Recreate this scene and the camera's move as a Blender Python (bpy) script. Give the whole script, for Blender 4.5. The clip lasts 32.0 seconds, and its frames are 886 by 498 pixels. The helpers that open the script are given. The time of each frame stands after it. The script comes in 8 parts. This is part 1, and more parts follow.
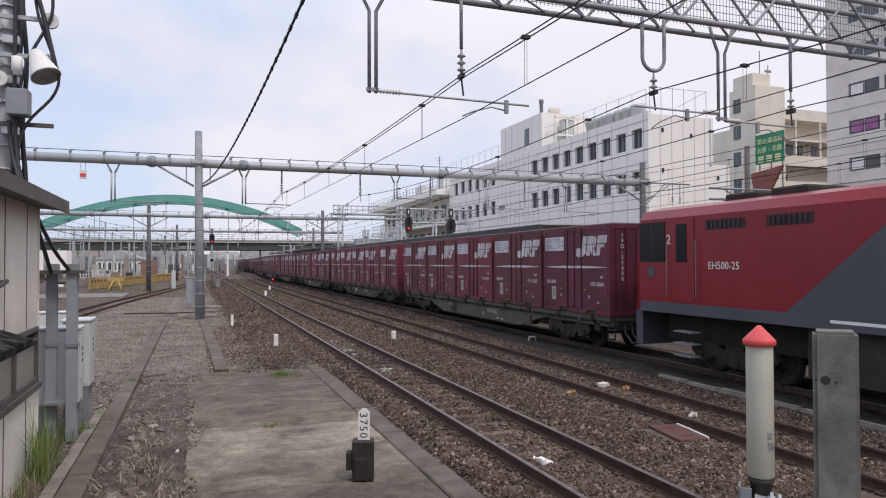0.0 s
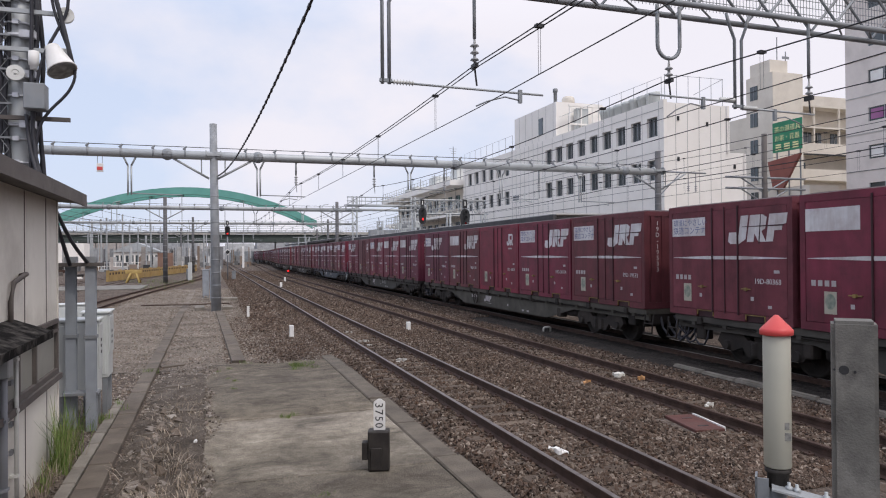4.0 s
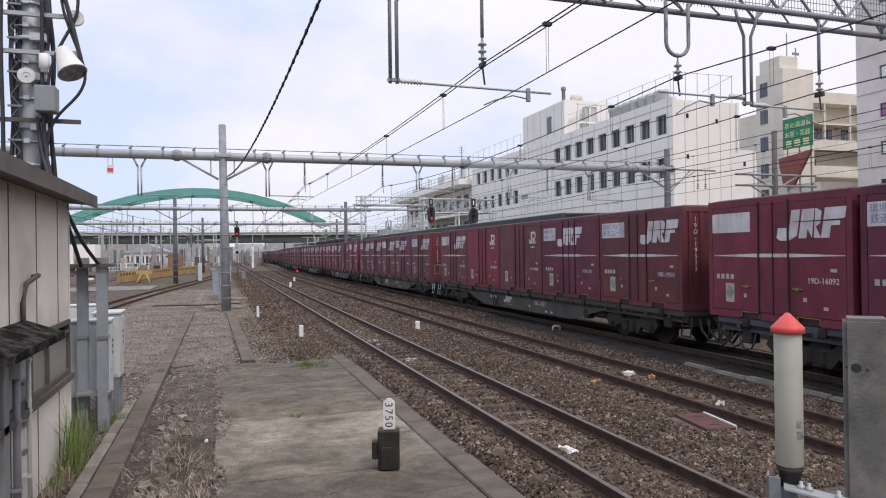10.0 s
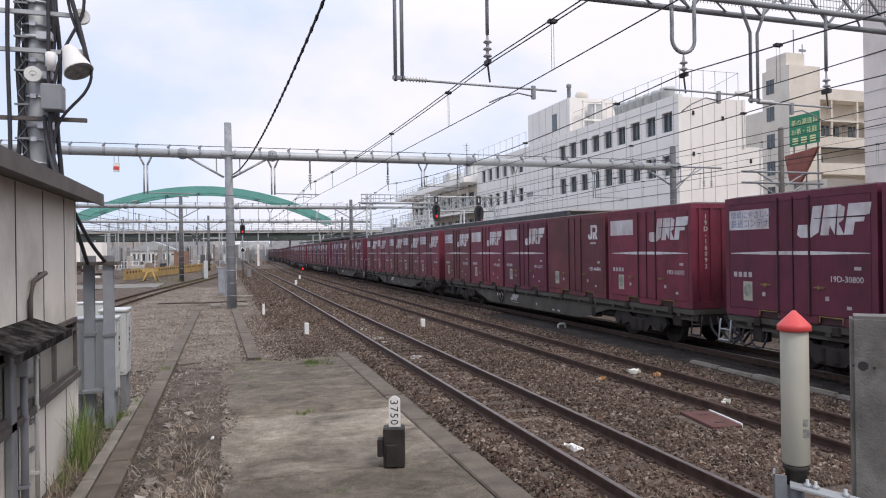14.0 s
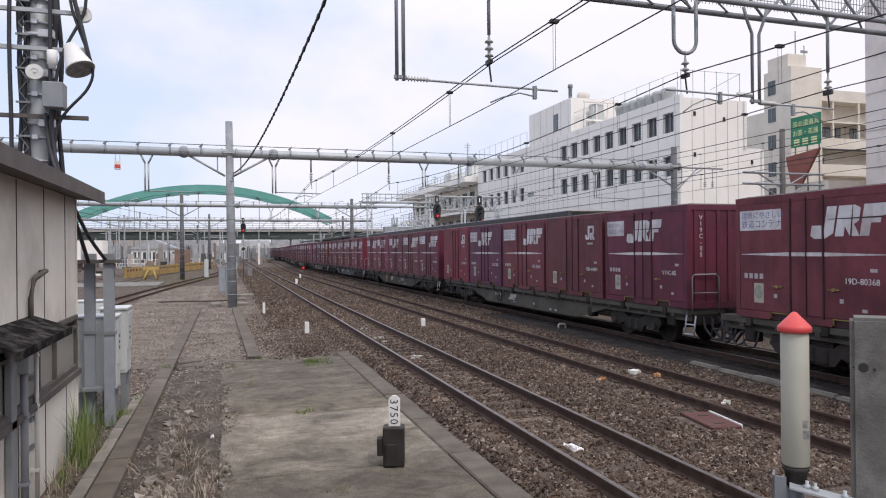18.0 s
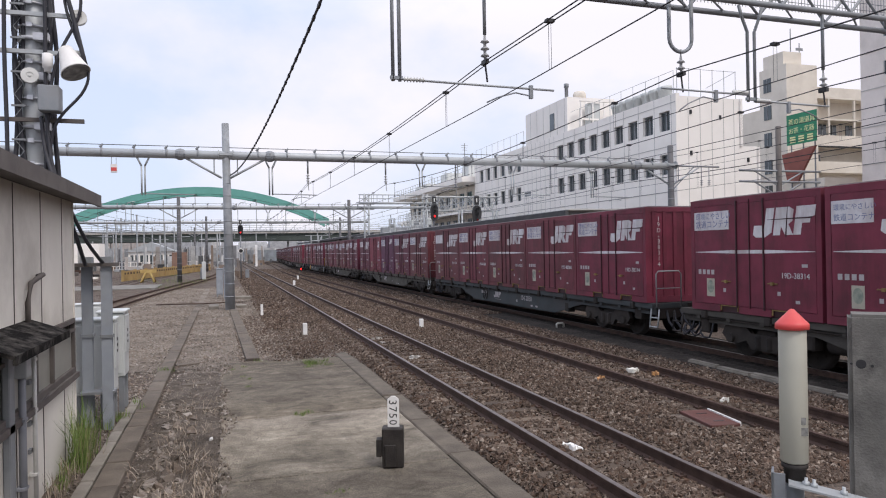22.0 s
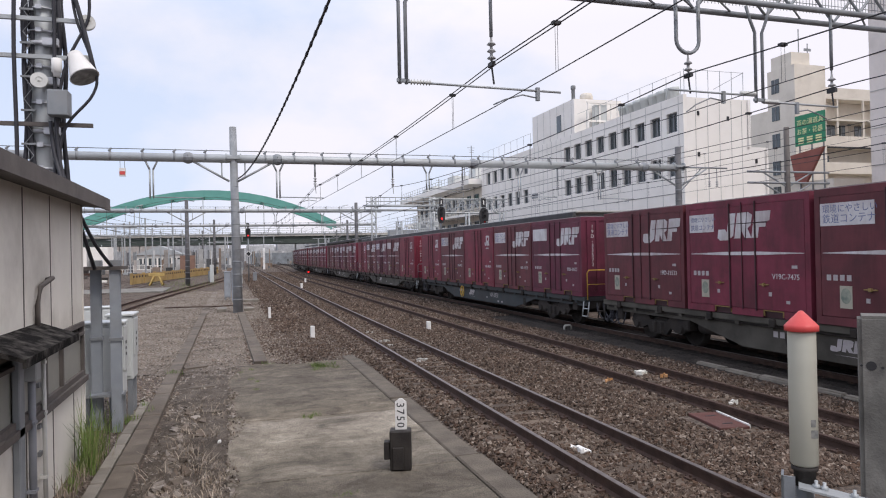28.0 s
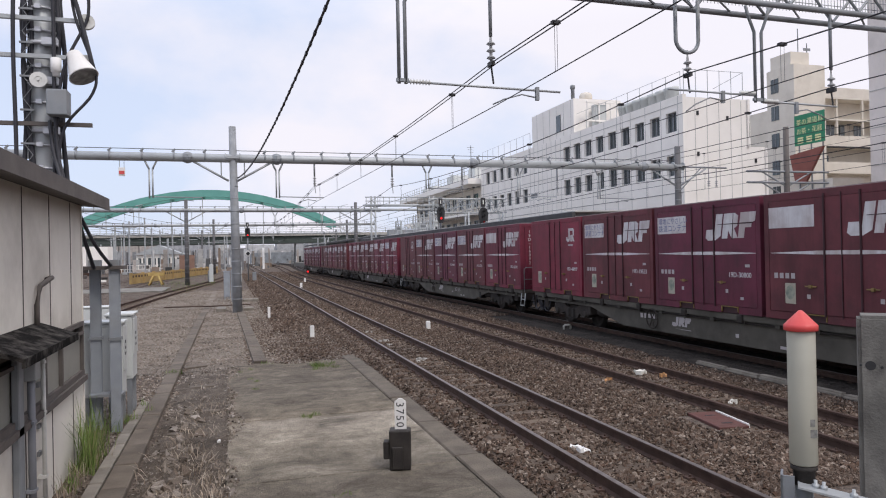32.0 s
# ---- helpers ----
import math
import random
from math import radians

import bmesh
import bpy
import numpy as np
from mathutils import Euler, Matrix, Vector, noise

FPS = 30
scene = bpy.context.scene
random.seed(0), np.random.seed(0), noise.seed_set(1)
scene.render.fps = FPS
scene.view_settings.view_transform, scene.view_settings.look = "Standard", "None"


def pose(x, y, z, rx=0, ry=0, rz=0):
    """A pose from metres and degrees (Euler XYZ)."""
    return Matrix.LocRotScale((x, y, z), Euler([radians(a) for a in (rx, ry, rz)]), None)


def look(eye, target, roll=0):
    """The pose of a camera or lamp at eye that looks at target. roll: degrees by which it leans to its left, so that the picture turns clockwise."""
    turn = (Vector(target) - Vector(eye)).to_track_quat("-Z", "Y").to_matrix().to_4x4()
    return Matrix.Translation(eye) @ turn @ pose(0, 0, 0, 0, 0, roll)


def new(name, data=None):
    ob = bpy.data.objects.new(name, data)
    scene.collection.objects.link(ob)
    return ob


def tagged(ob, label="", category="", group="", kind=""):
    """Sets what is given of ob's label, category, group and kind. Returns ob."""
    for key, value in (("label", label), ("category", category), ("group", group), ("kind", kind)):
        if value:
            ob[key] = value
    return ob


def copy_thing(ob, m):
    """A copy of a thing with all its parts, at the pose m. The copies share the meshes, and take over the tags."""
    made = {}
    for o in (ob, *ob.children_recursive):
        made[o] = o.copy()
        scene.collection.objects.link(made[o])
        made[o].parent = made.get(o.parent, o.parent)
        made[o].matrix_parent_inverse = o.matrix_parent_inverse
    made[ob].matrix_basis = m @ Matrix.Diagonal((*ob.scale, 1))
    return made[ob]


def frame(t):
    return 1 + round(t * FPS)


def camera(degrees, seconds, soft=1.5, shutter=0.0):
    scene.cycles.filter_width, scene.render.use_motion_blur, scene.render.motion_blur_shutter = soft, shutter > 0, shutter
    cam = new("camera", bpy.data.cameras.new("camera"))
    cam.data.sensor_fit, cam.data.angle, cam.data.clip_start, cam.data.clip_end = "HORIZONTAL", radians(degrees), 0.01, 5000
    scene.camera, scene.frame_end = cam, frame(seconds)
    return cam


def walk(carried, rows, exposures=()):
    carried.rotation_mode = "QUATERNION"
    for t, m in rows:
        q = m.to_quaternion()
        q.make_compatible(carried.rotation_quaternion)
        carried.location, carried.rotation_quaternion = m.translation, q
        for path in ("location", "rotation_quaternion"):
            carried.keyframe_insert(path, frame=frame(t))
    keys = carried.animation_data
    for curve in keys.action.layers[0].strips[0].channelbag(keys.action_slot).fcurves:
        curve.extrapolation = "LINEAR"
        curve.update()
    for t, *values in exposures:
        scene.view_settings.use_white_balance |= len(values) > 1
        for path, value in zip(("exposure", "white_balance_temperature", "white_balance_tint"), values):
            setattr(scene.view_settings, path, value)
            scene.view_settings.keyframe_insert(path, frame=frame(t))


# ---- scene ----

cam = camera(64.84, 32.0, soft=1.1)
EYE = Vector((0.0, 0.0, 2.73))


def aim(yaw, pitch, roll):
    """Camera pose from its turn to the right of the tracks, its tilt and its lean, in degrees."""
    y, p = radians(yaw), radians(pitch)
    ahead = Vector((math.sin(y) * math.cos(p), math.cos(y) * math.cos(p), math.sin(p)))
    return look(EYE, EYE + ahead, roll)


walk(cam, [(t, aim(a, b, c)) for t, a, b, c in (
    (0, 19.67, 1.09, -0.17), (0.5, 19.54, 1.02, -0.21), (1, 19.50, 0.87, -0.43), (1.5, 19.49, 0.74, -0.35),
    (2, 19.37, 0.66, -0.40), (2.5, 19.10, 0.57, -0.10), (3, 18.84, 0.49, -0.12), (3.5, 18.64, 0.39, -0.48),
    (5.5, 18.04, 0.24, -0.17), (6, 17.99, 0.24, -0.50), (6.5, 17.92, 0.23, -0.63), (7, 17.77, 0.24, -0.73),
    (7.5, 17.59, 0.27, -0.49), (8, 17.50, 0.31, -0.38), (8.5, 17.52, 0.34, -0.74), (9, 17.56, 0.32, -0.86),
    (9.5, 17.65, 0.32, -0.94), (10, 17.78, 0.28, -0.77), (10.5, 17.78, 0.22, -0.35), (11, 17.73, 0.19, -0.49),
    (11.5, 17.69, 0.15, -0.76), (12, 17.62, 0.14, -0.84), (12.5, 17.55, 0.16, -0.82), (13, 17.43, 0.13, -0.46),
    (13.5, 17.37, 0.12, -0.40), (14, 17.35, 0.10, -0.80), (14.5, 17.37, 0.10, -0.95), (16.5, 17.29, 0.10, -0.87),
    (17, 17.29, 0.07, -0.94), (17.5, 17.30, 0.06, -0.88), (18, 17.30, 0.07, -0.53), (18.5, 17.28, 0.08, -0.57),
    (19, 17.28, 0.11, -0.90), (19.5, 17.29, 0.12, -0.84), (20, 17.31, 0.15, -0.88), (20.5, 17.30, 0.17, -0.59),
    (21, 17.30, 0.14, -0.62), (21.5, 17.35, 0.11, -0.96), (22, 17.50, 0.09, -1.02), (22.5, 17.65, 0.08, -1.05),
    (23, 17.69, 0.06, -0.89), (23.5, 17.69, 0.10, -0.87), (24, 17.62, 0.10, -1.04), (24.5, 17.51, 0.11, -1.09),
    (25, 17.40, 0.14, -1.16), (25.5, 17.30, 0.16, -0.84), (27.5, 16.94, 0.25, -1.09), (28, 16.92, 0.30, -1.19),
    (28.5, 16.89, 0.33, -1.05), (29, 16.88, 0.35, -0.82), (29.5, 16.89, 0.37, -1.12), (30, 16.95, 0.38, -1.29),
    (30.5, 16.99, 0.37, -1.36), (31, 17.01, 0.34, -1.14), (31.5, 17.00, 0.30, -0.84), (32, 16.96, 0.27, -1.19),
)], exposures=((0, -0.17), (3, -0.16), (7, -0.13), (9, -0.09), (11, -0.02), (13, 0.0), (20, -0.02), (25, -0.02), (28, -0.06), (30, -0.10), (32, -0.09)))

# ---------------------------------------------------------------- light
world = bpy.data.worlds.new("sky")
scene.world = world
world.use_nodes = True
wn, wl = world.node_tree.nodes, world.node_tree.links
wn.clear()
SUN_EL, SUN_AZ = radians(52), radians(158)      # azimuth clockwise from +Y (along the tracks)
sky = wn.new("ShaderNodeTexSky")
sky.sky_type, sky.sun_disc = "NISHITA", False
sky.sun_elevation, sky.sun_rotation = SUN_EL, SUN_AZ
sky.air_density, sky.dust_density, sky.ozone_density = 1.0, 2.0, 1.2
wco = wn.new("ShaderNodeTexCoord")
wmap = wn.new("ShaderNodeMapping")
wmap.inputs["Scale"].default_value = (1.0, 1.0, 1.7)
wmap.inputs["Location"].default_value = (2.3, 0.7, 0.0)
cloud = wn.new("ShaderNodeTexNoise")
cloud.inputs["Scale"].default_value, cloud.inputs["Detail"].default_value = 2.5, 8.0
cloud.inputs["Roughness"].default_value = 0.52
ramp = wn.new("ShaderNodeValToRGB")
ramp.color_ramp.elements[0].position, ramp.color_ramp.elements[1].position = 0.36, 0.56
cmix = wn.new("ShaderNodeMix")
cmix.data_type = "RGBA"
cmix.inputs[7].default_value = (5.85, 5.68, 6.2, 1)
lift = wn.new("ShaderNodeMix")
lift.data_type = "RGBA"
lift.inputs[0].default_value = 0.85
lift.inputs[7].default_value = (4.5, 5.0, 6.3, 1)
bg = wn.new("ShaderNodeBackground")
bg.inputs["Strength"].default_value = 0.17
wout = wn.new("ShaderNodeOutputWorld")
wl.new(wco.outputs["Generated"], wmap.inputs["Vector"])
wl.new(wmap.outputs["Vector"], cloud.inputs["Vector"])
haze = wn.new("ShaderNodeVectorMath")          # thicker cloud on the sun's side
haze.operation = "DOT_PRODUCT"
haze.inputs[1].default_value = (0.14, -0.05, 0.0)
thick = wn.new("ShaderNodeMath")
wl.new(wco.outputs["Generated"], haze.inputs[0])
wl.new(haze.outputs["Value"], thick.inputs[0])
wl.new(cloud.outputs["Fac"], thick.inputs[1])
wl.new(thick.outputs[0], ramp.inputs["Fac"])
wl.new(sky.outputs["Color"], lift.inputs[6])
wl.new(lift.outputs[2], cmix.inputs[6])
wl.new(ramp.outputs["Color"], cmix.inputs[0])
high = wn.new("ShaderNodeSeparateXYZ")         # cloud grows brighter towards the zenith
wl.new(wco.outputs["Generated"], high.inputs[0])
rise = wn.new("ShaderNodeMapRange")
rise.inputs["From Min"].default_value, rise.inputs["From Max"].default_value = 0.30, 0.85
rise.inputs["To Min"].default_value, rise.inputs["To Max"].default_value = 1.0, 1.65
wl.new(high.outputs["Z"], rise.inputs["Value"])
gain = wn.new("ShaderNodeVectorMath")
gain.operation = "SCALE"
wl.new(cmix.outputs[2], gain.inputs[0])
wl.new(rise.outputs["Result"], gain.inputs["Scale"])
wl.new(gain.outputs[0], bg.inputs["Color"])
wl.new(bg.outputs["Background"], wout.inputs["Surface"])

sun_data = bpy.data.lights.new("sun", "SUN")
sun_data.energy, sun_data.angle, sun_data.color = 1.55, radians(10), (1.0, 0.93, 0.86)
sun = new("sun", sun_data)
sun.matrix_world = look((0, 0, 60), (-math.sin(SUN_AZ) * math.cos(SUN_EL), -math.cos(SUN_AZ) * math.cos(SUN_EL),
                                     60 - math.sin(SUN_EL)))
scene.view_settings.exposure = 0.0


# ---------------------------------------------------------------- materials
def surf(name, a, b=None, scale=3.0, rough=0.7, metal=0.0, bump=0.15, bscale=60.0, grime=None, gscale=0.7, gamt=0.45,
         jitter=0.0, spec=0.4, coat=0.0, streak=None):
    """Painted, mineral or metal surface: two tones in coarse blotches, fine grain, an optional grime tone and relief."""
    m = bpy.data.materials.new(name)
    m.use_nodes = True
    n, l = m.node_tree.nodes, m.node_tree.links
    p = n["Principled BSDF"]
    b = b or tuple(min(1, c * 1.18 + 0.004) for c in a)
    co, info = n.new("ShaderNodeTexCoord"), n.new("ShaderNodeObjectInfo")
    add = n.new("ShaderNodeVectorMath")
    add.operation = "MULTIPLY_ADD"
    add.inputs[1].default_value = (37.0, 23.0, 11.0)
    rnd = n.new("ShaderNodeCombineXYZ")
    for i in range(3):
        l.new(info.outputs["Random"], rnd.inputs[i])
    l.new(rnd.outputs[0], add.inputs[0])
    l.new(co.outputs["Object"], add.inputs[2])
    n1 = n.new("ShaderNodeTexNoise")
    n1.inputs["Scale"].default_value, n1.inputs["Detail"].default_value = scale, 6
    l.new(add.outputs[0], n1.inputs["Vector"])
    mx = n.new("ShaderNodeMix")
    mx.data_type = "RGBA"
    mx.inputs[6].default_value, mx.inputs[7].default_value = (*a, 1), (*b, 1)
    r1 = n.new("ShaderNodeValToRGB")
    r1.color_ramp.elements[0].position, r1.color_ramp.elements[1].position = 0.32, 0.68
    l.new(n1.outputs["Fac"], r1.inputs["Fac"])
    l.new(r1.outputs["Color"], mx.inputs[0])
    out = mx.outputs[2]
    if grime:
        n2 = n.new("ShaderNodeTexNoise")
        n2.inputs["Scale"].default_value, n2.inputs["Detail"].default_value = gscale, 8
        n2.inputs["Roughness"].default_value = 0.65
        l.new(add.outputs[0], n2.inputs["Vector"])
        r2 = n.new("ShaderNodeValToRGB")
        r2.color_ramp.elements[0].position, r2.color_ramp.elements[1].position = 0.45, 0.75
        r2.color_ramp.elements[1].color = (gamt, gamt, gamt, 1)
        l.new(n2.outputs["Fac"], r2.inputs["Fac"])
        m2 = n.new("ShaderNodeMix")
        m2.data_type = "RGBA"
        m2.inputs[7].default_value = (*grime, 1)
        l.new(r2.outputs["Color"], m2.inputs[0])
        l.new(out, m2.inputs[6])
        out = m2.outputs[2]
    if streak:                              # runs of dirt and rust down the sheet
        sm = n.new("ShaderNodeMapping")
        sm.inputs["Scale"].default_value = (3.4, 3.4, 0.4)
        l.new(add.outputs[0], sm.inputs["Vector"])
        n4 = n.new("ShaderNodeTexNoise")
        n4.inputs["Scale"].default_value, n4.inputs["Detail"].default_value, n4.inputs["Roughness"].default_value = 1.0, 7, 0.7
        l.new(sm.outputs["Vector"], n4.inputs["Vector"])
        n5 = n.new("ShaderNodeTexNoise")
        n5.inputs["Scale"].default_value, n5.inputs["Detail"].default_value = 0.9, 5
        l.new(add.outputs[0], n5.inputs["Vector"])
        ms = n.new("ShaderNodeMath")
        ms.operation = "MULTIPLY"
        l.new(n4.outputs["Fac"], ms.inputs[0])
        l.new(n5.outputs["Fac"], ms.inputs[1])
        r4 = n.new("ShaderNodeValToRGB")
        r4.color_ramp.elements[0].position, r4.color_ramp.elements[1].position = 0.21, 0.37
        r4.color_ramp.elements[1].color = (streak[1], streak[1], streak[1], 1)
        l.new(ms.outputs[0], r4.inputs["Fac"])
        m4 = n.new("ShaderNodeMix")
        m4.data_type = "RGBA"
        m4.inputs[7].default_value = (*streak[0], 1)
        l.new(r4.outputs["Color"], m4.inputs[0])
        l.new(out, m4.inputs[6])
        out = m4.outputs[2]
    if jitter:
        hs = n.new("ShaderNodeHueSaturation")
        mr = n.new("ShaderNodeMapRange")
        mr.inputs["To Min"].default_value, mr.inputs["To Max"].default_value = 1 - jitter, 1 + jitter
        l.new(info.outputs["Random"], mr.inputs["Value"])
        l.new(mr.outputs["Result"], hs.inputs["Value"])
        l.new(out, hs.inputs["Color"])
        out = hs.outputs["Color"]
    l.new(out, p.inputs["Base Color"])
    p.inputs["Roughness"].default_value, p.inputs["Metallic"].default_value = rough, metal
    p.inputs["Specular IOR Level"].default_value = spec
    p.inputs["Coat Weight"].default_value = coat
    if bump:
        n3 = n.new("ShaderNodeTexNoise")
        n3.inputs["Scale"].default_value, n3.inputs["Detail"].default_value = bscale, 4
        l.new(add.outputs[0], n3.inputs["Vector"])
        bp = n.new("ShaderNodeBump")
        bp.inputs["Strength"].default_value, bp.inputs["Distance"].default_value = bump, 0.02
        l.new(n3.outputs["Fac"], bp.inputs["Height"])
        l.new(bp.outputs["Normal"], p.inputs["Normal"])
    return m


def stones(name, tones, scale=16.0, bump=1.0, moss=None):
    """Crushed stone: cells of several greys and browns with deep relief between them."""
    m = bpy.data.materials.new(name)
    m.use_nodes = True
    n, l = m.node_tree.nodes, m.node_tree.links
    p = n["Principled BSDF"]
    co = n.new("ShaderNodeTexCoord")
    v = n.new("ShaderNodeTexVoronoi")
    v.inputs["Scale"].default_value = scale
    l.new(co.outputs["Object"], v.inputs["Vector"])
    sep = n.new("ShaderNodeSeparateColor")
    l.new(v.outputs["Color"], sep.inputs["Color"])
    r = n.new("ShaderNodeValToRGB")
    els = r.color_ramp.elements
    while len(els) < len(tones):
        els.new(0.5)
    for i, t in enumerate(tones):
        els[i].position, els[i].color = i / (len(tones) - 1), (*t, 1)
    mid = n.new("ShaderNodeTexNoise")
    mid.inputs["Scale"].default_value, mid.inputs["Detail"].default_value, mid.inputs["Roughness"].default_value = 4.0, 6, 0.8
    l.new(co.outputs["Object"], mid.inputs["Vector"])
    pick = n.new("ShaderNodeMath")
    pick.operation = "MULTIPLY_ADD"
    pick.inputs[1].default_value, pick.inputs[2].default_value = 2.4, -1.2
    both = n.new("ShaderNodeMath")
    both.operation = "ADD"
    l.new(mid.outputs["Fac"], pick.inputs[0])
    l.new(pick.outputs[0], both.inputs[0])
    l.new(sep.outputs[0], both.inputs[1])
    l.new(both.outputs[0], r.inputs["Fac"])
    big = n.new("ShaderNodeTexNoise")
    big.inputs["Scale"].default_value, big.inputs["Detail"].default_value = 0.55, 6
    l.new(co.outputs["Object"], big.inputs["Vector"])
    r2 = n.new("ShaderNodeValToRGB")
    r2.color_ramp.elements[0].position, r2.color_ramp.elements[1].position = 0.35, 0.7
    r2.color_ramp.elements[1].color = (0.75, 0.75, 0.75, 1)
    l.new(big.outputs["Fac"], r2.inputs["Fac"])
    mx = n.new("ShaderNodeMix")
    mx.data_type = "RGBA"
    mx.inputs[7].default_value = (*(moss or (0.135, 0.112, 0.094)), 1)
    l.new(r2.outputs["Color"], mx.inputs[0])
    l.new(r.outputs["Color"], mx.inputs[6])
    l.new(mx.outputs[2], p.inputs["Base Color"])
    p.inputs["Roughness"].default_value = 0.92
    p.inputs["Specular IOR Level"].default_value = 0.25
    bp = n.new("ShaderNodeBump")
    bp.inputs["Strength"].default_value, bp.inputs["Distance"].default_value = bump, 0.05
    bp.invert = True
    l.new(v.outputs["Distance"], bp.inputs["Height"])
    l.new(bp.outputs["Normal"], p.inputs["Normal"])
    return m


def speckled(name, tones, coarse, fine, amount, bump, bands=()):
    """Worn aggregate concrete: broad stains in several tones under a coarse speckle."""
    m = bpy.data.materials.new(name)
    m.use_nodes = True
    n, l = m.node_tree.nodes, m.node_tree.links
    p = n["Principled BSDF"]
    co = n.new("ShaderNodeTexCoord")
    mp = n.new("ShaderNodeMapping")
    mp.inputs["Scale"].default_value = (0.75, 1.0, 1.0)
    l.new(co.outputs["Object"], mp.inputs["Vector"])
    a = n.new("ShaderNodeTexNoise")
    a.inputs["Scale"].default_value, a.inputs["Detail"].default_value, a.inputs["Roughness"].default_value = coarse, 9, 0.66
    a.inputs["Distortion"].default_value = 0.6
    l.new(mp.outputs["Vector"], a.inputs["Vector"])
    r = n.new("ShaderNodeValToRGB")
    els = r.color_ramp.elements
    while len(els) < len(tones):
        els.new(0.5)
    for i, t in enumerate(tones):
        els[i].position, els[i].color = 0.30 + 0.42 * i / (len(tones) - 1), (*t, 1)
    l.new(a.outputs["Fac"], r.inputs["Fac"])
    v = n.new("ShaderNodeTexNoise")
    v.inputs["Scale"].default_value, v.inputs["Detail"].default_value, v.inputs["Roughness"].default_value = fine, 3, 0.7
    l.new(co.outputs["Object"], v.inputs["Vector"])
    mr = n.new("ShaderNodeMapRange")
    mr.inputs["From Min"].default_value, mr.inputs["From Max"].default_value = 0.3, 0.7
    mr.inputs["To Min"].default_value, mr.inputs["To Max"].default_value = 1 - amount, 1 + amount
    l.new(v.outputs["Fac"], mr.inputs["Value"])
    pt = n.new("ShaderNodeTexNoise")        # patches a hand wide
    pt.inputs["Scale"].default_value, pt.inputs["Detail"].default_value, pt.inputs["Roughness"].default_value = 5.0, 10, 0.75
    l.new(co.outputs["Object"], pt.inputs["Vector"])
    pr = n.new("ShaderNodeMapRange")
    pr.inputs["From Min"].default_value, pr.inputs["From Max"].default_value = 0.32, 0.68
    pr.inputs["To Min"].default_value, pr.inputs["To Max"].default_value = 0.66, 1.34
    l.new(pt.outputs["Fac"], pr.inputs["Value"])
    mm = n.new("ShaderNodeMath")
    mm.operation = "MULTIPLY"
    l.new(mr.outputs["Result"], mm.inputs[0])
    l.new(pr.outputs["Result"], mm.inputs[1])
    hs = n.new("ShaderNodeHueSaturation")
    l.new(r.outputs["Color"], hs.inputs["Color"])
    l.new(mm.outputs[0], hs.inputs["Value"])
    last = hs.outputs["Color"]
    if bands:                               # stains that lie across the slabs, with ragged edges
        xyz = n.new("ShaderNodeSeparateXYZ")
        l.new(co.outputs["Object"], xyz.inputs[0])
        wob = n.new("ShaderNodeTexNoise")
        wob.inputs["Scale"].default_value, wob.inputs["Detail"].default_value, wob.inputs["Roughness"].default_value = 0.8, 8, 0.7
        l.new(co.outputs["Object"], wob.inputs["Vector"])
        sh = n.new("ShaderNodeMath")
        sh.operation = "MULTIPLY_ADD"
        sh.inputs[1].default_value = 1.6
        l.new(wob.outputs["Fac"], sh.inputs[0])
        l.new(xyz.outputs["Y"], sh.inputs[2])
        br = n.new("ShaderNodeMapRange")
        br.inputs["From Min"].default_value, br.inputs["From Max"].default_value = bands[0][0] + 0.8, bands[-1][0] + 0.8
        l.new(sh.outputs[0], br.inputs["Value"])
        cr = n.new("ShaderNodeValToRGB")
        ce = cr.color_ramp.elements
        while len(ce) < len(bands):
            ce.new(0.5)
        for i, (y, c) in enumerate(bands):
            ce[i].position, ce[i].color = (y - bands[0][0]) / (bands[-1][0] - bands[0][0]), (*c, 1)
        l.new(br.outputs["Result"], cr.inputs["Fac"])
        mb = n.new("ShaderNodeMix")
        mb.data_type, mb.blend_type = "RGBA", "MULTIPLY"
        mb.inputs[0].default_value = 1.0
        l.new(last, mb.inputs[6])
        l.new(cr.outputs["Color"], mb.inputs[7])
        last = mb.outputs[2]
    l.new(last, p.inputs["Base Color"])
    p.inputs["Roughness"].default_value = 0.93
    p.inputs["Specular IOR Level"].default_value = 0.25
    bp = n.new("ShaderNodeBump")
    bp.inputs["Strength"].default_value, bp.inputs["Distance"].default_value = bump, 0.03
    l.new(v.outputs["Fac"], bp.inputs["Height"])
    l.new(bp.outputs["Normal"], p.inputs["Normal"])
    return m


def glow(name, colour, strength):
    m = bpy.data.materials.new(name)
    m.use_nodes = True
    p = m.node_tree.nodes["Principled BSDF"]
    p.inputs["Base Color"].default_value = (*colour, 1)
    p.inputs["Emission Color"].default_value = (*colour, 1)
    p.inputs["Emission Strength"].default_value = strength
    return m


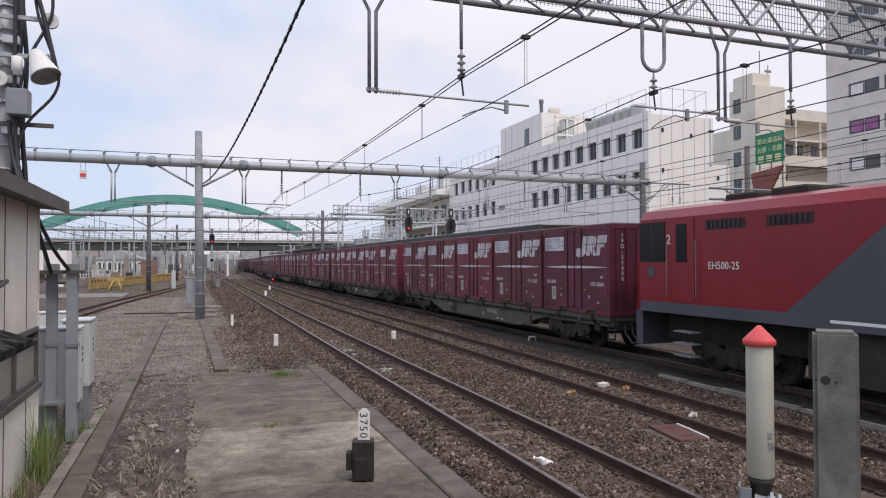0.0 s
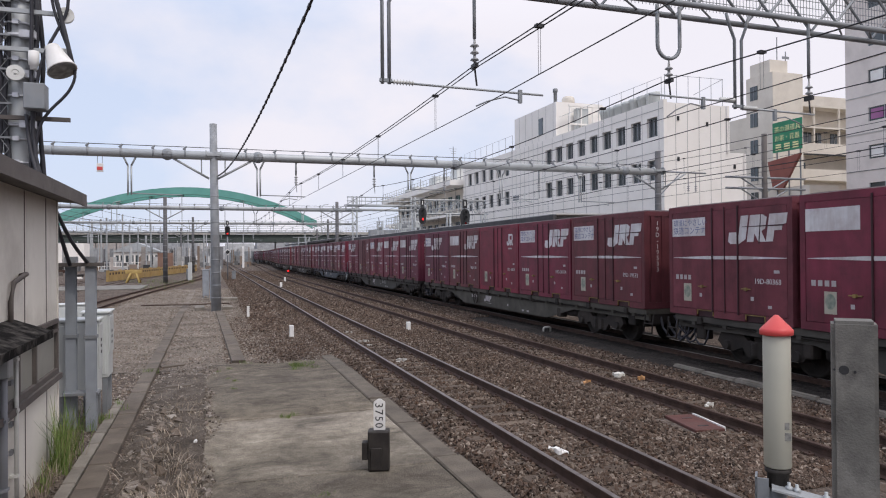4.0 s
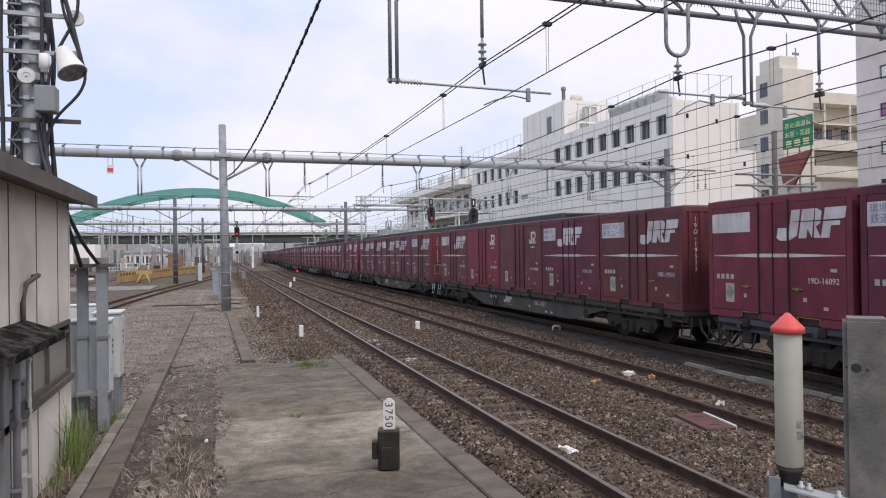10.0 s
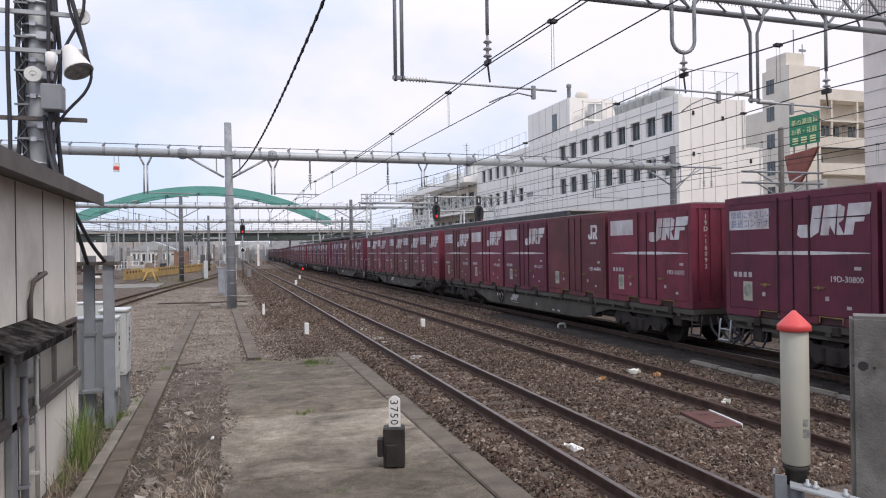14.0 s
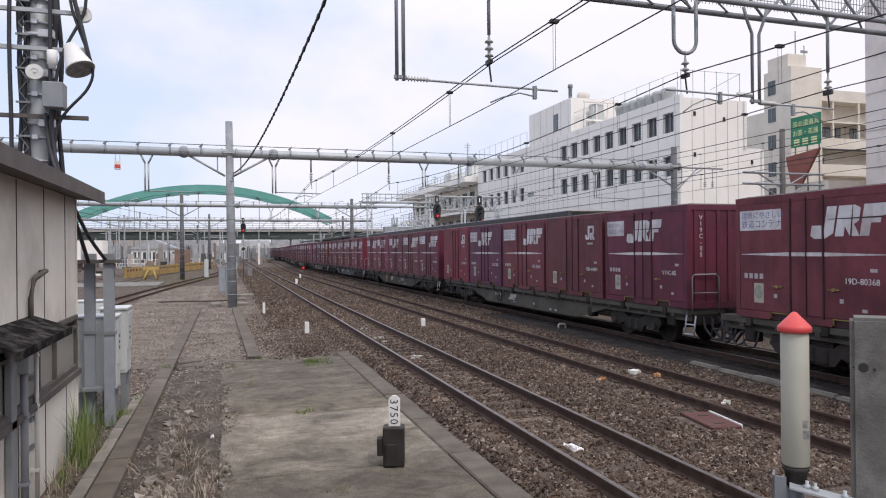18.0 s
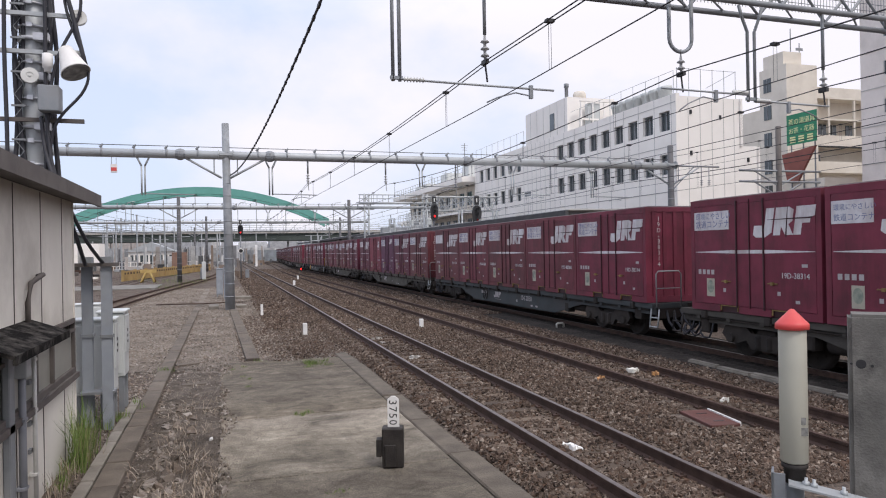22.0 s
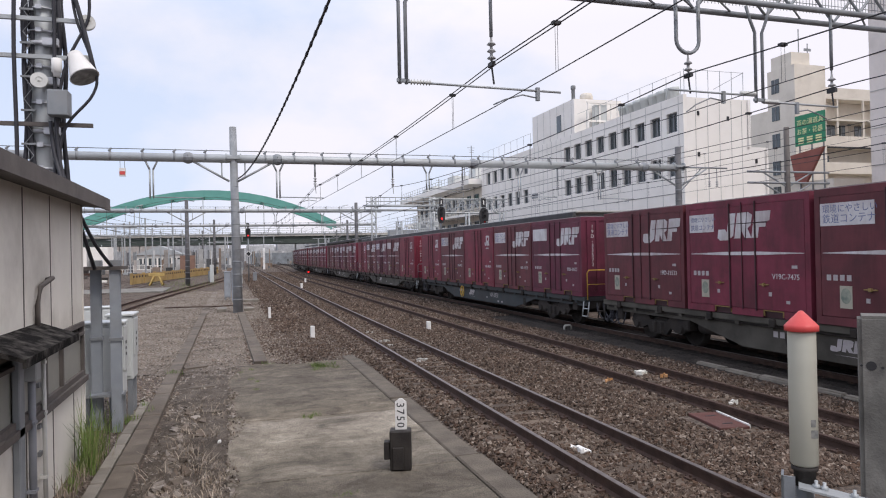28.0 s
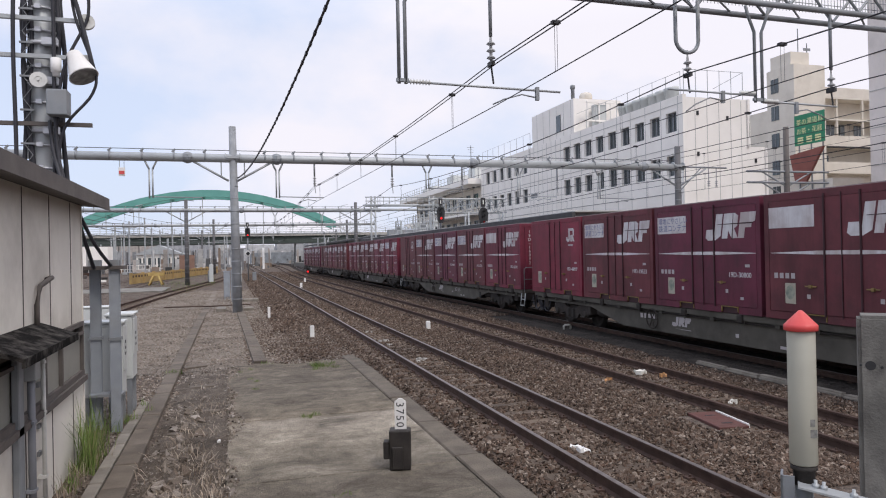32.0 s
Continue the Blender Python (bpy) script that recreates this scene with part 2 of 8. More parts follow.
BALLAST = stones("ballast", [(0.0212, 0.014, 0.0102), (0.0695, 0.0487, 0.0365), (0.114, 0.0861, 0.0675), (0.0723, 0.044, 0.0301), (0.217, 0.178, 0.146)], 17)
CONCRETE = surf("weathered_concrete", (0.15, 0.142, 0.125), (0.22, 0.208, 0.185), 1.4, 0.9, bump=0.35, bscale=90,
                grime=(0.085, 0.08, 0.07), gscale=0.9, gamt=0.75)
PALE_CONCRETE = surf("pale_concrete", (0.36, 0.35, 0.32), (0.46, 0.44, 0.40), 2, 0.9, bump=0.3, grime=(0.16, 0.15, 0.13), gscale=1.6, gamt=0.7)
PAD = speckled("exposed_aggregate_concrete", [(0.105, 0.091, 0.074), (0.238, 0.207, 0.170), (0.33, 0.29, 0.24), (0.50, 0.445, 0.375)], 1.3, 52, 0.55, 0.8,
               [(6.5, (0.58, 0.58, 0.55)), (8.2, (0.46, 0.45, 0.43)), (9.3, (0.66, 0.66, 0.63)), (10.6, (0.92, 0.92, 0.88)), (11.7, (1.0, 1.0, 0.98)), (12.1, (0.58, 0.56, 0.51)), (13.5, (0.56, 0.55, 0.52)), (15.5, (0.47, 0.46, 0.44)), (18.2, (0.50, 0.48, 0.44))])
TROUGH = surf("brown_weathered_concrete", (0.100, 0.080, 0.062), (0.150, 0.124, 0.098), 2.5, 0.92, bump=0.5, bscale=60, grime=(0.065, 0.055, 0.046), gscale=1.6, gamt=0.8, jitter=0.1)
KERB = surf("brown_stained_concrete", (0.10, 0.083, 0.064), (0.155, 0.131, 0.103), 3.2, 0.92, bump=0.9, bscale=35, grime=(0.07, 0.058, 0.048), gscale=1.2, gamt=0.7)
EDGING = surf("stained_edging_concrete", (0.165, 0.147, 0.122), (0.245, 0.222, 0.188), 2.5, 0.9, bump=0.3, grime=(0.11, 0.095, 0.078), gscale=1.8, gamt=0.8, jitter=0.15)
SLEEPER = surf("rusty_sleeper_concrete", (0.082, 0.058, 0.042), (0.130, 0.098, 0.072), 3, 0.92, bump=0.4, grime=(0.055, 0.039, 0.029), gscale=2, gamt=0.7, jitter=0.25)
RUST = surf("rail_rust", (0.048, 0.028, 0.021), (0.085, 0.049, 0.037), 6, 0.85, 0.1, bump=0.3, bscale=120, grime=(0.07, 0.05, 0.04), gscale=3)
SHINE = surf("polished_rail_head", (0.13, 0.112, 0.104), (0.20, 0.178, 0.168), 8, 0.46, 0.75, bump=0.05)
GALV = surf("galvanised_steel", (0.36, 0.38, 0.39), (0.46, 0.48, 0.49), 3, 0.55, 0.35, bump=0.1, grime=(0.22, 0.22, 0.215), gscale=1.5, gamt=0.6)
GALV_DARK = surf("dull_galvanised_steel", (0.22, 0.235, 0.25), (0.29, 0.305, 0.32), 4, 0.6, 0.3, bump=0.1, grime=(0.15, 0.14, 0.13), gscale=2, gamt=0.6)
POLE_CON = surf("grey_pole_concrete", (0.235, 0.25, 0.27), (0.33, 0.345, 0.36), 2.5, 0.85, bump=0.25, grime=(0.19, 0.185, 0.175), gscale=1.2, gamt=0.7)
WIRE = surf("dark_wire", (0.035, 0.035, 0.04), (0.06, 0.058, 0.06), 8, 0.6, 0.4, bump=0)
CABLE = surf("black_cable_sheath", (0.022, 0.022, 0.028), (0.04, 0.04, 0.048), 6, 0.55, bump=0.1)
PORCELAIN = surf("insulator_porcelain", (0.52, 0.52, 0.50), (0.62, 0.62, 0.59), 6, 0.3, bump=0, grime=(0.35, 0.33, 0.30), gscale=5)
INSUL_DARK = surf("grey_insulator", (0.26, 0.26, 0.265), (0.36, 0.36, 0.36), 6, 0.4, bump=0)
WHITE = surf("white_paint", (0.74, 0.73, 0.71), (0.80, 0.79, 0.77), 5, 0.6, bump=0.05, grime=(0.50, 0.47, 0.43), gscale=2.5, gamt=0.5)
DECAL = surf("worn_white_marking", (0.56, 0.55, 0.56), (0.66, 0.65, 0.66), 4, 0.65, bump=0, grime=(0.36, 0.30, 0.31), gscale=3.0, gamt=0.6, streak=((0.30, 0.22, 0.20), 0.6))
DULL_DECAL = surf("faded_white_marking", (0.38, 0.35, 0.35), (0.48, 0.45, 0.45), 9, 0.65, bump=0, grime=(0.20, 0.14, 0.15), gscale=9, gamt=0.7)
# for black painted parts, and for blocks standing in for unlit rooms
BLACK = surf("black_paint_and_voids", (0.018, 0.018, 0.02), (0.03, 0.03, 0.032), 5, 0.5, bump=0.1)
BLOCK = surf("dark_brown_block", (0.016, 0.0135, 0.0125), (0.03, 0.025, 0.022), 5, 0.7, bump=0.3, grime=(0.06, 0.052, 0.045), gscale=4)
RED = surf("red_lamp_cap", (0.56, 0.06, 0.058), (0.65, 0.085, 0.08), 4, 0.4, bump=0, grime=(0.65, 0.16, 0.13), gscale=6, gamt=0.4)
YELLOW = surf("yellow_paint", (0.55, 0.33, 0.045), (0.66, 0.42, 0.07), 3, 0.6, bump=0.1, grime=(0.30, 0.18, 0.06), gscale=1.5, gamt=0.6)
GLASS = surf("dark_window_glass", (0.035, 0.045, 0.05), (0.07, 0.085, 0.09), 0.6, 0.08, bump=0, spec=0.8)
SIGNAL_RED = glow("lit_red_signal", (1.0, 0.02, 0.02), 1.6)
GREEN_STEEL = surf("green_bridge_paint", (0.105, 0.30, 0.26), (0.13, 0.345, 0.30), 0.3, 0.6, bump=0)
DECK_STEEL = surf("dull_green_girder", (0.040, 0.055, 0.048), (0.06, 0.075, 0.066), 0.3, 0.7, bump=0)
WALL_WHITE = surf("white_building_panel", (0.83, 0.795, 0.74), (0.87, 0.835, 0.79), 0.4, 0.8, bump=0.05, grime=(0.73, 0.69, 0.64), gscale=0.5, gamt=0.5)
WALL_CREAM = surf("cream_render", (0.66, 0.61, 0.53), (0.72, 0.67, 0.59), 0.4, 0.85, bump=0.05, grime=(0.48, 0.43, 0.37), gscale=0.5, gamt=0.5)
WALL_PINK = surf("beige_tile_wall", (0.69, 0.63, 0.59), (0.74, 0.68, 0.64), 0.6, 0.8, bump=0.05, grime=(0.45, 0.41, 0.38), gscale=0.4, gamt=0.5)
GREY_ROOF = surf("grey_canopy_roof", (0.46, 0.455, 0.44), (0.55, 0.545, 0.525), 1.0, 0.75, bump=0.1, grime=(0.20, 0.19, 0.18), gscale=1.2, gamt=0.6)
CANOPY_SHADE = surf("canopy_underside_shade", (0.05, 0.05, 0.052), (0.08, 0.08, 0.08), 1.5, 0.7, bump=0.1)


# ---------------------------------------------------------------- mesh helpers
def box(bm, x0, x1, y0, y1, z0, z1):
    v = [bm.verts.new(c) for c in ((x0, y0, z0), (x1, y0, z0), (x1, y1, z0), (x0, y1, z0),
                                   (x0, y0, z1), (x1, y0, z1), (x1, y1, z1), (x0, y1, z1))]
    for f in ((0, 3, 2, 1), (4, 5, 6, 7), (0, 1, 5, 4), (1, 2, 6, 5), (2, 3, 7, 6), (3, 0, 4, 7)):
        bm.faces.new([v[i] for i in f])
    return bm


def tube(bm, a, b, r0, r1=None, seg=10, caps=True):
    a, b = Vector(a), Vector(b)
    r1 = r0 if r1 is None else r1
    q = (b - a).to_track_quat("Z", "Y")
    rings = []
    for c, r in ((a, r0), (b, r1)):
        rings.append([bm.verts.new(c + q @ Vector((r * math.cos(2 * math.pi * i / seg), r * math.sin(2 * math.pi * i / seg), 0)))
                      for i in range(seg)])
    for i in range(seg):
        j = (i + 1) % seg
        f = bm.faces.new((rings[0][i], rings[0][j], rings[1][j], rings[1][i]))
        f.smooth = seg > 6
    if caps:
        bm.faces.new(rings[0][::-1])
        bm.faces.new(rings[1])
    return bm


def pipe(bm, pts, r, seg=6):
    """A bent tube through points, with one ring a point."""
    pts = [Vector(p) for p in pts]
    rings = []
    for i, c in enumerate(pts):
        d = (pts[min(i + 1, len(pts) - 1)] - pts[max(i - 1, 0)]).normalized()
        side = d.cross(Vector((0.13, 0.31, 0.94))).normalized()
        up = side.cross(d)
        rings.append([bm.verts.new(c + r * (math.cos(2 * math.pi * k / seg) * side + math.sin(2 * math.pi * k / seg) * up))
                      for k in range(seg)])
    for p, q in zip(rings, rings[1:]):
        for k in range(seg):
            bm.faces.new((p[k], p[(k + 1) % seg], q[(k + 1) % seg], q[k])).smooth = True
    bm.faces.new(rings[0][::-1])
    bm.faces.new(rings[-1])
    return bm


def lathe(bm, base, prof, seg=14, axis=(0, 0, 1), smooth=True):
    """Turned body: (radius, height) pairs up an axis from base."""
    q = Vector(axis).to_track_quat("Z", "Y")
    base = Vector(base)
    rings = [[bm.verts.new(base + q @ Vector((r * math.cos(2 * math.pi * i / seg), r * math.sin(2 * math.pi * i / seg), h)))
              for i in range(seg)] for r, h in prof]
    for p, w in zip(rings, rings[1:]):
        for i in range(seg):
            bm.faces.new((p[i], p[(i + 1) % seg], w[(i + 1) % seg], w[i])).smooth = smooth
    bm.faces.new(rings[0][::-1])
    bm.faces.new(rings[-1])
    return bm


def plate(bm, pts, o, u, v, depth):
    """A flat plate with the outline pts (in u, v from o), its face turned to u x v and proud by depth."""
    o, u, v = Vector(o), Vector(u), Vector(v)
    n = u.cross(v).normalized() * depth
    a = [bm.verts.new(o + u * p + v * q) for p, q in pts]
    b = [bm.verts.new(w.co + n) for w in a]
    bm.faces.new(a[::-1])
    bm.faces.new(b)
    for i in range(len(a)):
        j = (i + 1) % len(a)
        bm.faces.new((a[i], a[j], b[j], b[i]))
    return bm


def rect(u0, u1, v0, v1):
    return [(u0, v0), (u1, v0), (u1, v1), (u0, v1)]


def bevelled(bm, w=0.01, seg=1):
    bmesh.ops.bevel(bm, geom=bm.edges[:], offset=w, segments=seg, affect="EDGES", clamp_overlap=True)
    return bm


def mesh_of(name, bm, material):
    bmesh.ops.recalc_face_normals(bm, faces=bm.faces)
    me = bpy.data.meshes.new(name)
    bm.to_mesh(me)
    bm.free()
    me.materials.append(material)
    return me


def part(name, bm, material, parent, label=""):
    ob = new(name, mesh_of(name, bm, material))
    ob.parent = parent
    return tagged(ob, label)


def solid(name, bm, material, label="", category="", group="", kind=""):
    return tagged(new(name, mesh_of(name, bm, material)), label, category, group, kind)


def thing(name, m, label, category, group="", kind=""):
    ob = new(name)
    ob.empty_display_size = 0.2
    ob.matrix_basis = m
    return tagged(ob, label, category, group, kind)


def BM():
    return bmesh.new()


def lettering(name, text, m, size, material, parent, extrude=0.002, align="LEFT", label=""):
    """Letters as a mesh of their own: along x of m, up y, facing z."""
    cu = bpy.data.curves.new(name, "FONT")
    cu.space_line = 0.92
    cu.body, cu.size, cu.extrude, cu.align_x, cu.resolution_u = text, size, extrude, align, 2
    tmp = new(name + "_curve", cu)
    me = bpy.data.meshes.new_from_object(tmp.evaluated_get(bpy.context.evaluated_depsgraph_get()))
    bpy.data.objects.remove(tmp)
    bpy.data.curves.remove(cu)
    me.materials.clear()
    me.materials.append(material)
    ob = new(name, me)
    ob.parent = parent
    ob.matrix_basis = m
    return tagged(ob, label)


def face_side(x, y, z):
    """Pose of lettering on a side that looks towards -X."""
    return Matrix(((0, 0, -1, x), (-1, 0, 0, y), (0, 1, 0, z), (0, 0, 0, 1)))


def face_near(x, y, z):
    """Pose of lettering on a face that looks towards -Y."""
    return Matrix(((1, 0, 0, x), (0, 0, -1, y), (0, 1, 0, z), (0, 0, 0, 1)))

# ---------------------------------------------------------------- tracks and ground
NEAR_X, MID_X, TRAIN_X, RAIL_Z = 4.42, 7.88, 11.65, 0.27


def ease(a, b, v):
    k = min(1.0, max(0.0, (v - a) / (b - a)))
    return k * k * (3 - 2 * k)


def bend_train(y):
    return TRAIN_X + 3.6 * ease(100, 195, y) + max(0.0, y - 300) ** 2 / 7000


def bend_mid(y):
    return MID_X + 2.4 * ease(77, 171, y)


def bend_near(y):
    return NEAR_X + 0.0 * y


def bend_left(y):
    """The curved siding that joins from the yard."""
    return -6.6 + 6.4 * ease(28, 112, y) - max(0.0, 38 - y) * 0.13


def bed(x, y):
    """Height of the ballast and earth."""
    z = -0.05 + 0.03 * noise.noise((x * 0.5, y * 0.5, 0)) + 0.012 * noise.noise((x * 2.1, y * 2.1, 3))
    z += (RAIL_Z - 0.10) * ease(3.15, 3.75, x) * ease(24, 14, x)
    for c, w, d in ((bend_near(y), 1.2, RAIL_Z - 0.165), (bend_mid(y), 1.5, RAIL_Z - 0.165), (bend_left(y), 1.4, -0.165)):
        k = ease(w + 0.3, w - 0.35, abs(x - c))
        z = z * (1 - k) + d * k
    k = ease(2.4, 1.4, abs(x - bend_train(y))) if y < 420 else 0
    z = z * (1 - k) + (RAIL_Z - 0.13) * k
    return z


def steps(*spans):
    out = []
    for a, b, n in spans:
        out += [a + (b - a) * i / n for i in range(n)]
    return out + [spans[-1][1]]


gx = steps((-2500, -60, 6), (-60, -12, 12), (-12, -3, 18), (-3, 14, 85), (14, 24, 14), (24, 80, 8), (80, 2500, 6))
gy = steps((-2500, -30, 5), (-30, 3, 12), (3, 36, 132), (36, 90, 72), (90, 220, 60), (220, 500, 20), (500, 2500, 5))
gv = [(x, y, bed(x, y) if -30 < x < 40 and -30 < y < 420 else -0.05) for y in gy for x in gx]
nx = len(gx)
gf = [(j * nx + i, j * nx + i + 1, (j + 1) * nx + i + 1, (j + 1) * nx + i) for j in range(len(gy) - 1) for i in range(nx - 1)]
gm = bpy.data.meshes.new("ground")
gm.from_pydata(gv, [], gf)
gm.polygons.foreach_set("use_smooth", [True] * len(gf))
gm.materials.append(BALLAST)
tagged(new("ground", gm), "grey-brown crushed stone ballast of the railway yard", "ground", kind="structure")

RAIL_PROF = [(-0.064, -0.153), (0.064, -0.153), (0.064, -0.142), (0.010, -0.122), (0.010, -0.045), (0.033, -0.034),
             (0.033, -0.004), (-0.033, -0.004), (-0.033, -0.034), (-0.010, -0.045), (-0.010, -0.122), (-0.064, -0.142)]
HEAD_PROF = [(-0.031, -0.004), (0.031, -0.004), (0.030, 0.0), (-0.030, 0.0)]


def swept(prof, line, off, z):
    """A bar of constant section along a track line."""
    bm = BM()
    rings = []
    for i, y in enumerate(line[1]):
        x = line[0](y) + off
        rings.append([bm.verts.new((x + p, y, z + q)) for p, q in prof])
    k = len(prof)
    for a, b in zip(rings, rings[1:]):
        for i in range(k):
            bm.faces.new((a[i], a[(i + 1) % k], b[(i + 1) % k], b[i]))
    bm.faces.new(rings[0])
    bm.faces.new(rings[-1])
    return bm


def sleeper_mesh():
    bm = BM()
    box(bm, -1.0, 1.0, -0.12, 0.12, -0.30, -0.150)
    bevelled(bm, 0.02)
    return mesh_of("sleeper", bm, SLEEPER)


def clip_mesh():
    bm = BM()
    for s in (-1, 1):
        box(bm, s * 0.10 - 0.045, s * 0.10 + 0.045, -0.05, 0.05, -0.152, -0.118)
        tube(bm, (s * 0.09, 0, -0.12), (s * 0.09, 0, -0.095), 0.016, seg=6)
    return mesh_of("rail_clip", bm, RUST)


SLEEPER_ME, CLIP_ME = sleeper_mesh(), clip_mesh()


def track(name, fn, y0, y1, z, label, shine, sleepers_to):
    t = thing(name, Matrix(), label, "railway track", "yard tracks", "structure")
    ys = steps((y0, y1, int((y1 - y0) / 4)))
    for s in (-0.566, 0.566):
        r = part("rail", swept(RAIL_PROF, (fn, ys), s, z), RUST, t)
        part("rail_head", swept(HEAD_PROF, (fn, ys), s, z), SHINE if shine else RUST, r, "polished running surface")
    y = y0
    while y < sleepers_to:
        sl = new("sleeper", SLEEPER_ME)
        sl.parent = t
        ang = math.atan((fn(y + 0.5) - fn(y - 0.5)))
        sl.matrix_basis = Matrix.Translation((fn(y), y, z)) @ Matrix.Rotation(-ang, 4, "Z")
        if y < 42:
            for s in (-0.566, 0.566):
                c = new("rail_clip", CLIP_ME)
                c.parent = sl
                c.matrix_basis = Matrix.Translation((s, 0, 0))
        y += 0.62
    return t


track("track_near", bend_near, 3, 330, RAIL_Z, "straight rusty-sided railway track with polished rail heads in ballast", True, 75)
track("track_middle", bend_mid, 2, 330, RAIL_Z, "railway track with brown rusted rails in ballast", False, 70)
track("track_train", bend_train, -40, 480, RAIL_Z, "railway track under the freight train", True, 60)
track("track_siding", bend_left, 30, 112, 0.0, "curved rusty siding running into the yard", False, 112)

# ballast under the train: oil-dark tones, with the train's shade painted in
OILY_SHADED = stones("oily_shaded_ballast", [(0.009, 0.0075, 0.0065), (0.018, 0.0145, 0.0122), (0.029, 0.024, 0.020), (0.016, 0.0115, 0.009), (0.055, 0.047, 0.040)], 17, 1.0, (0.020, 0.016, 0.013))
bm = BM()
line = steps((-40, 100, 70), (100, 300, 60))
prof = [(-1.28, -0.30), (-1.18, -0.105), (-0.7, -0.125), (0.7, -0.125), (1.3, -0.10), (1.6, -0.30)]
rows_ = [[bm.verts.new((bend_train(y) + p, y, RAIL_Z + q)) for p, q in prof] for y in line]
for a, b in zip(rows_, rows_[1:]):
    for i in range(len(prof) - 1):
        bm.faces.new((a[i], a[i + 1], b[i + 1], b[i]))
solid("trackbed", bm, OILY_SHADED, "oil-dark ballast bed under the freight train, its colour deepened for the shade there", "trackbed", kind="structure")

# strip of fine dark grit, blotched and speckled
CESS = speckled("dark_grit", [(0.020, 0.0165, 0.0138), (0.033, 0.027, 0.0228), (0.046, 0.038, 0.032), (0.072, 0.062, 0.053)], 1.6, 60, 0.5, 0.8)
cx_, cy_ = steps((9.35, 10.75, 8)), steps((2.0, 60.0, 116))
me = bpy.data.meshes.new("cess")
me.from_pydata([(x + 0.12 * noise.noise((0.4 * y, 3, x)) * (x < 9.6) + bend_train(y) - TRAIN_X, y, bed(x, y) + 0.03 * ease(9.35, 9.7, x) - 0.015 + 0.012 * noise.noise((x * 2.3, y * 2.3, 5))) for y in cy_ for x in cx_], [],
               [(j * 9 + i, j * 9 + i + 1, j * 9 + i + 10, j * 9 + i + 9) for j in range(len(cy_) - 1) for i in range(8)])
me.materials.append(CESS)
tagged(new("cess", me), "dark grit strip beside the train's track", "ground", kind="structure")

# concrete pad
pad = thing("pavement_pad", Matrix(), "stained concrete slab pad beside the track with joints", "pavement", kind="structure")
for a, b in ((2.9, 8.7), (8.712, 12.0), (12.015, 15.2), (15.21, 18.2)):
    bm = BM()
    box(bm, -0.10, 2.815, a, b, -0.3, 0.0)
    part("slab", bevelled(bm, 0.015), PAD, pad)
y = 2.9
while y < 17.6:
    bm = BM()
    w = 0.02 * math.sin(y * 1.3)
    box(bm, 2.822 + w * 0.3, 3.19 + w, y, y + 1.97, -0.3, 0.012 + 0.01 * math.sin(y * 2.1))
    part("kerbstone", bevelled(bm, 0.02), KERB, pad)
    y += 2.0


def trough(name, x0, x1, y0, y1, w, label, mat_):
    t = thing(name, Matrix(), label, "cable trough", kind="structure")
    bm = BM()
    box(bm, -w / 2, w / 2, 0.004, 0.996, -0.14, 0.0)
    me = mesh_of("trough_cover", bevelled(bm, 0.012), mat_)
    n = int((y1 - y0) / 1.0)
    for i in range(n):
        k = i / n
        c = new("trough_cover", me)
        c.parent = t
        c.matrix_basis = pose(x0 + (x1 - x0) * k, y0 + 1.0 * i, 0.035 + 0.005 * math.sin(i * 2.3), 0, 0.7 * math.sin(i * 1.7), 0.25 * math.sin(i * 3.1) - math.degrees(math.atan((x1 - x0) / (y1 - y0))))


trough("trough_long", -1.375, -1.30, 4.0, 36.0, 0.29, "long concrete cable trough with cover slabs in the ballast", TROUGH)
trough("trough_short", 0.69, 0.42, 18.6, 36.0, 0.34, "short concrete cable trough running to the pole", TROUGH)


# ---------------------------------------------------------------- overhead line gantries
def clamp_ring(bm, x, y, z, r):
    tube(bm, (x, y - r, z), (x, y + r, z), r * 0.55, seg=8)


def insulator(bm, x, y, z, n=3, r=0.085):
    prof = [(0.02, 0.0)]
    for i in range(n):
        h = 0.13 * i
        prof += [(0.028, h + 0.02), (r, h + 0.045), (r * 0.75, h + 0.075), (0.03, h + 0.09)]
    prof.append((0.02, 0.13 * n + 0.05))
    lathe(bm, (x, y, z), prof, 12)
    return bm


DARK_POLE = surf("dark_grey_pole_paint", (0.09, 0.09, 0.0945), (0.135, 0.135, 0.141), 2, 0.7, bump=0.1, grime=(0.12, 0.105, 0.0975), gscale=2)


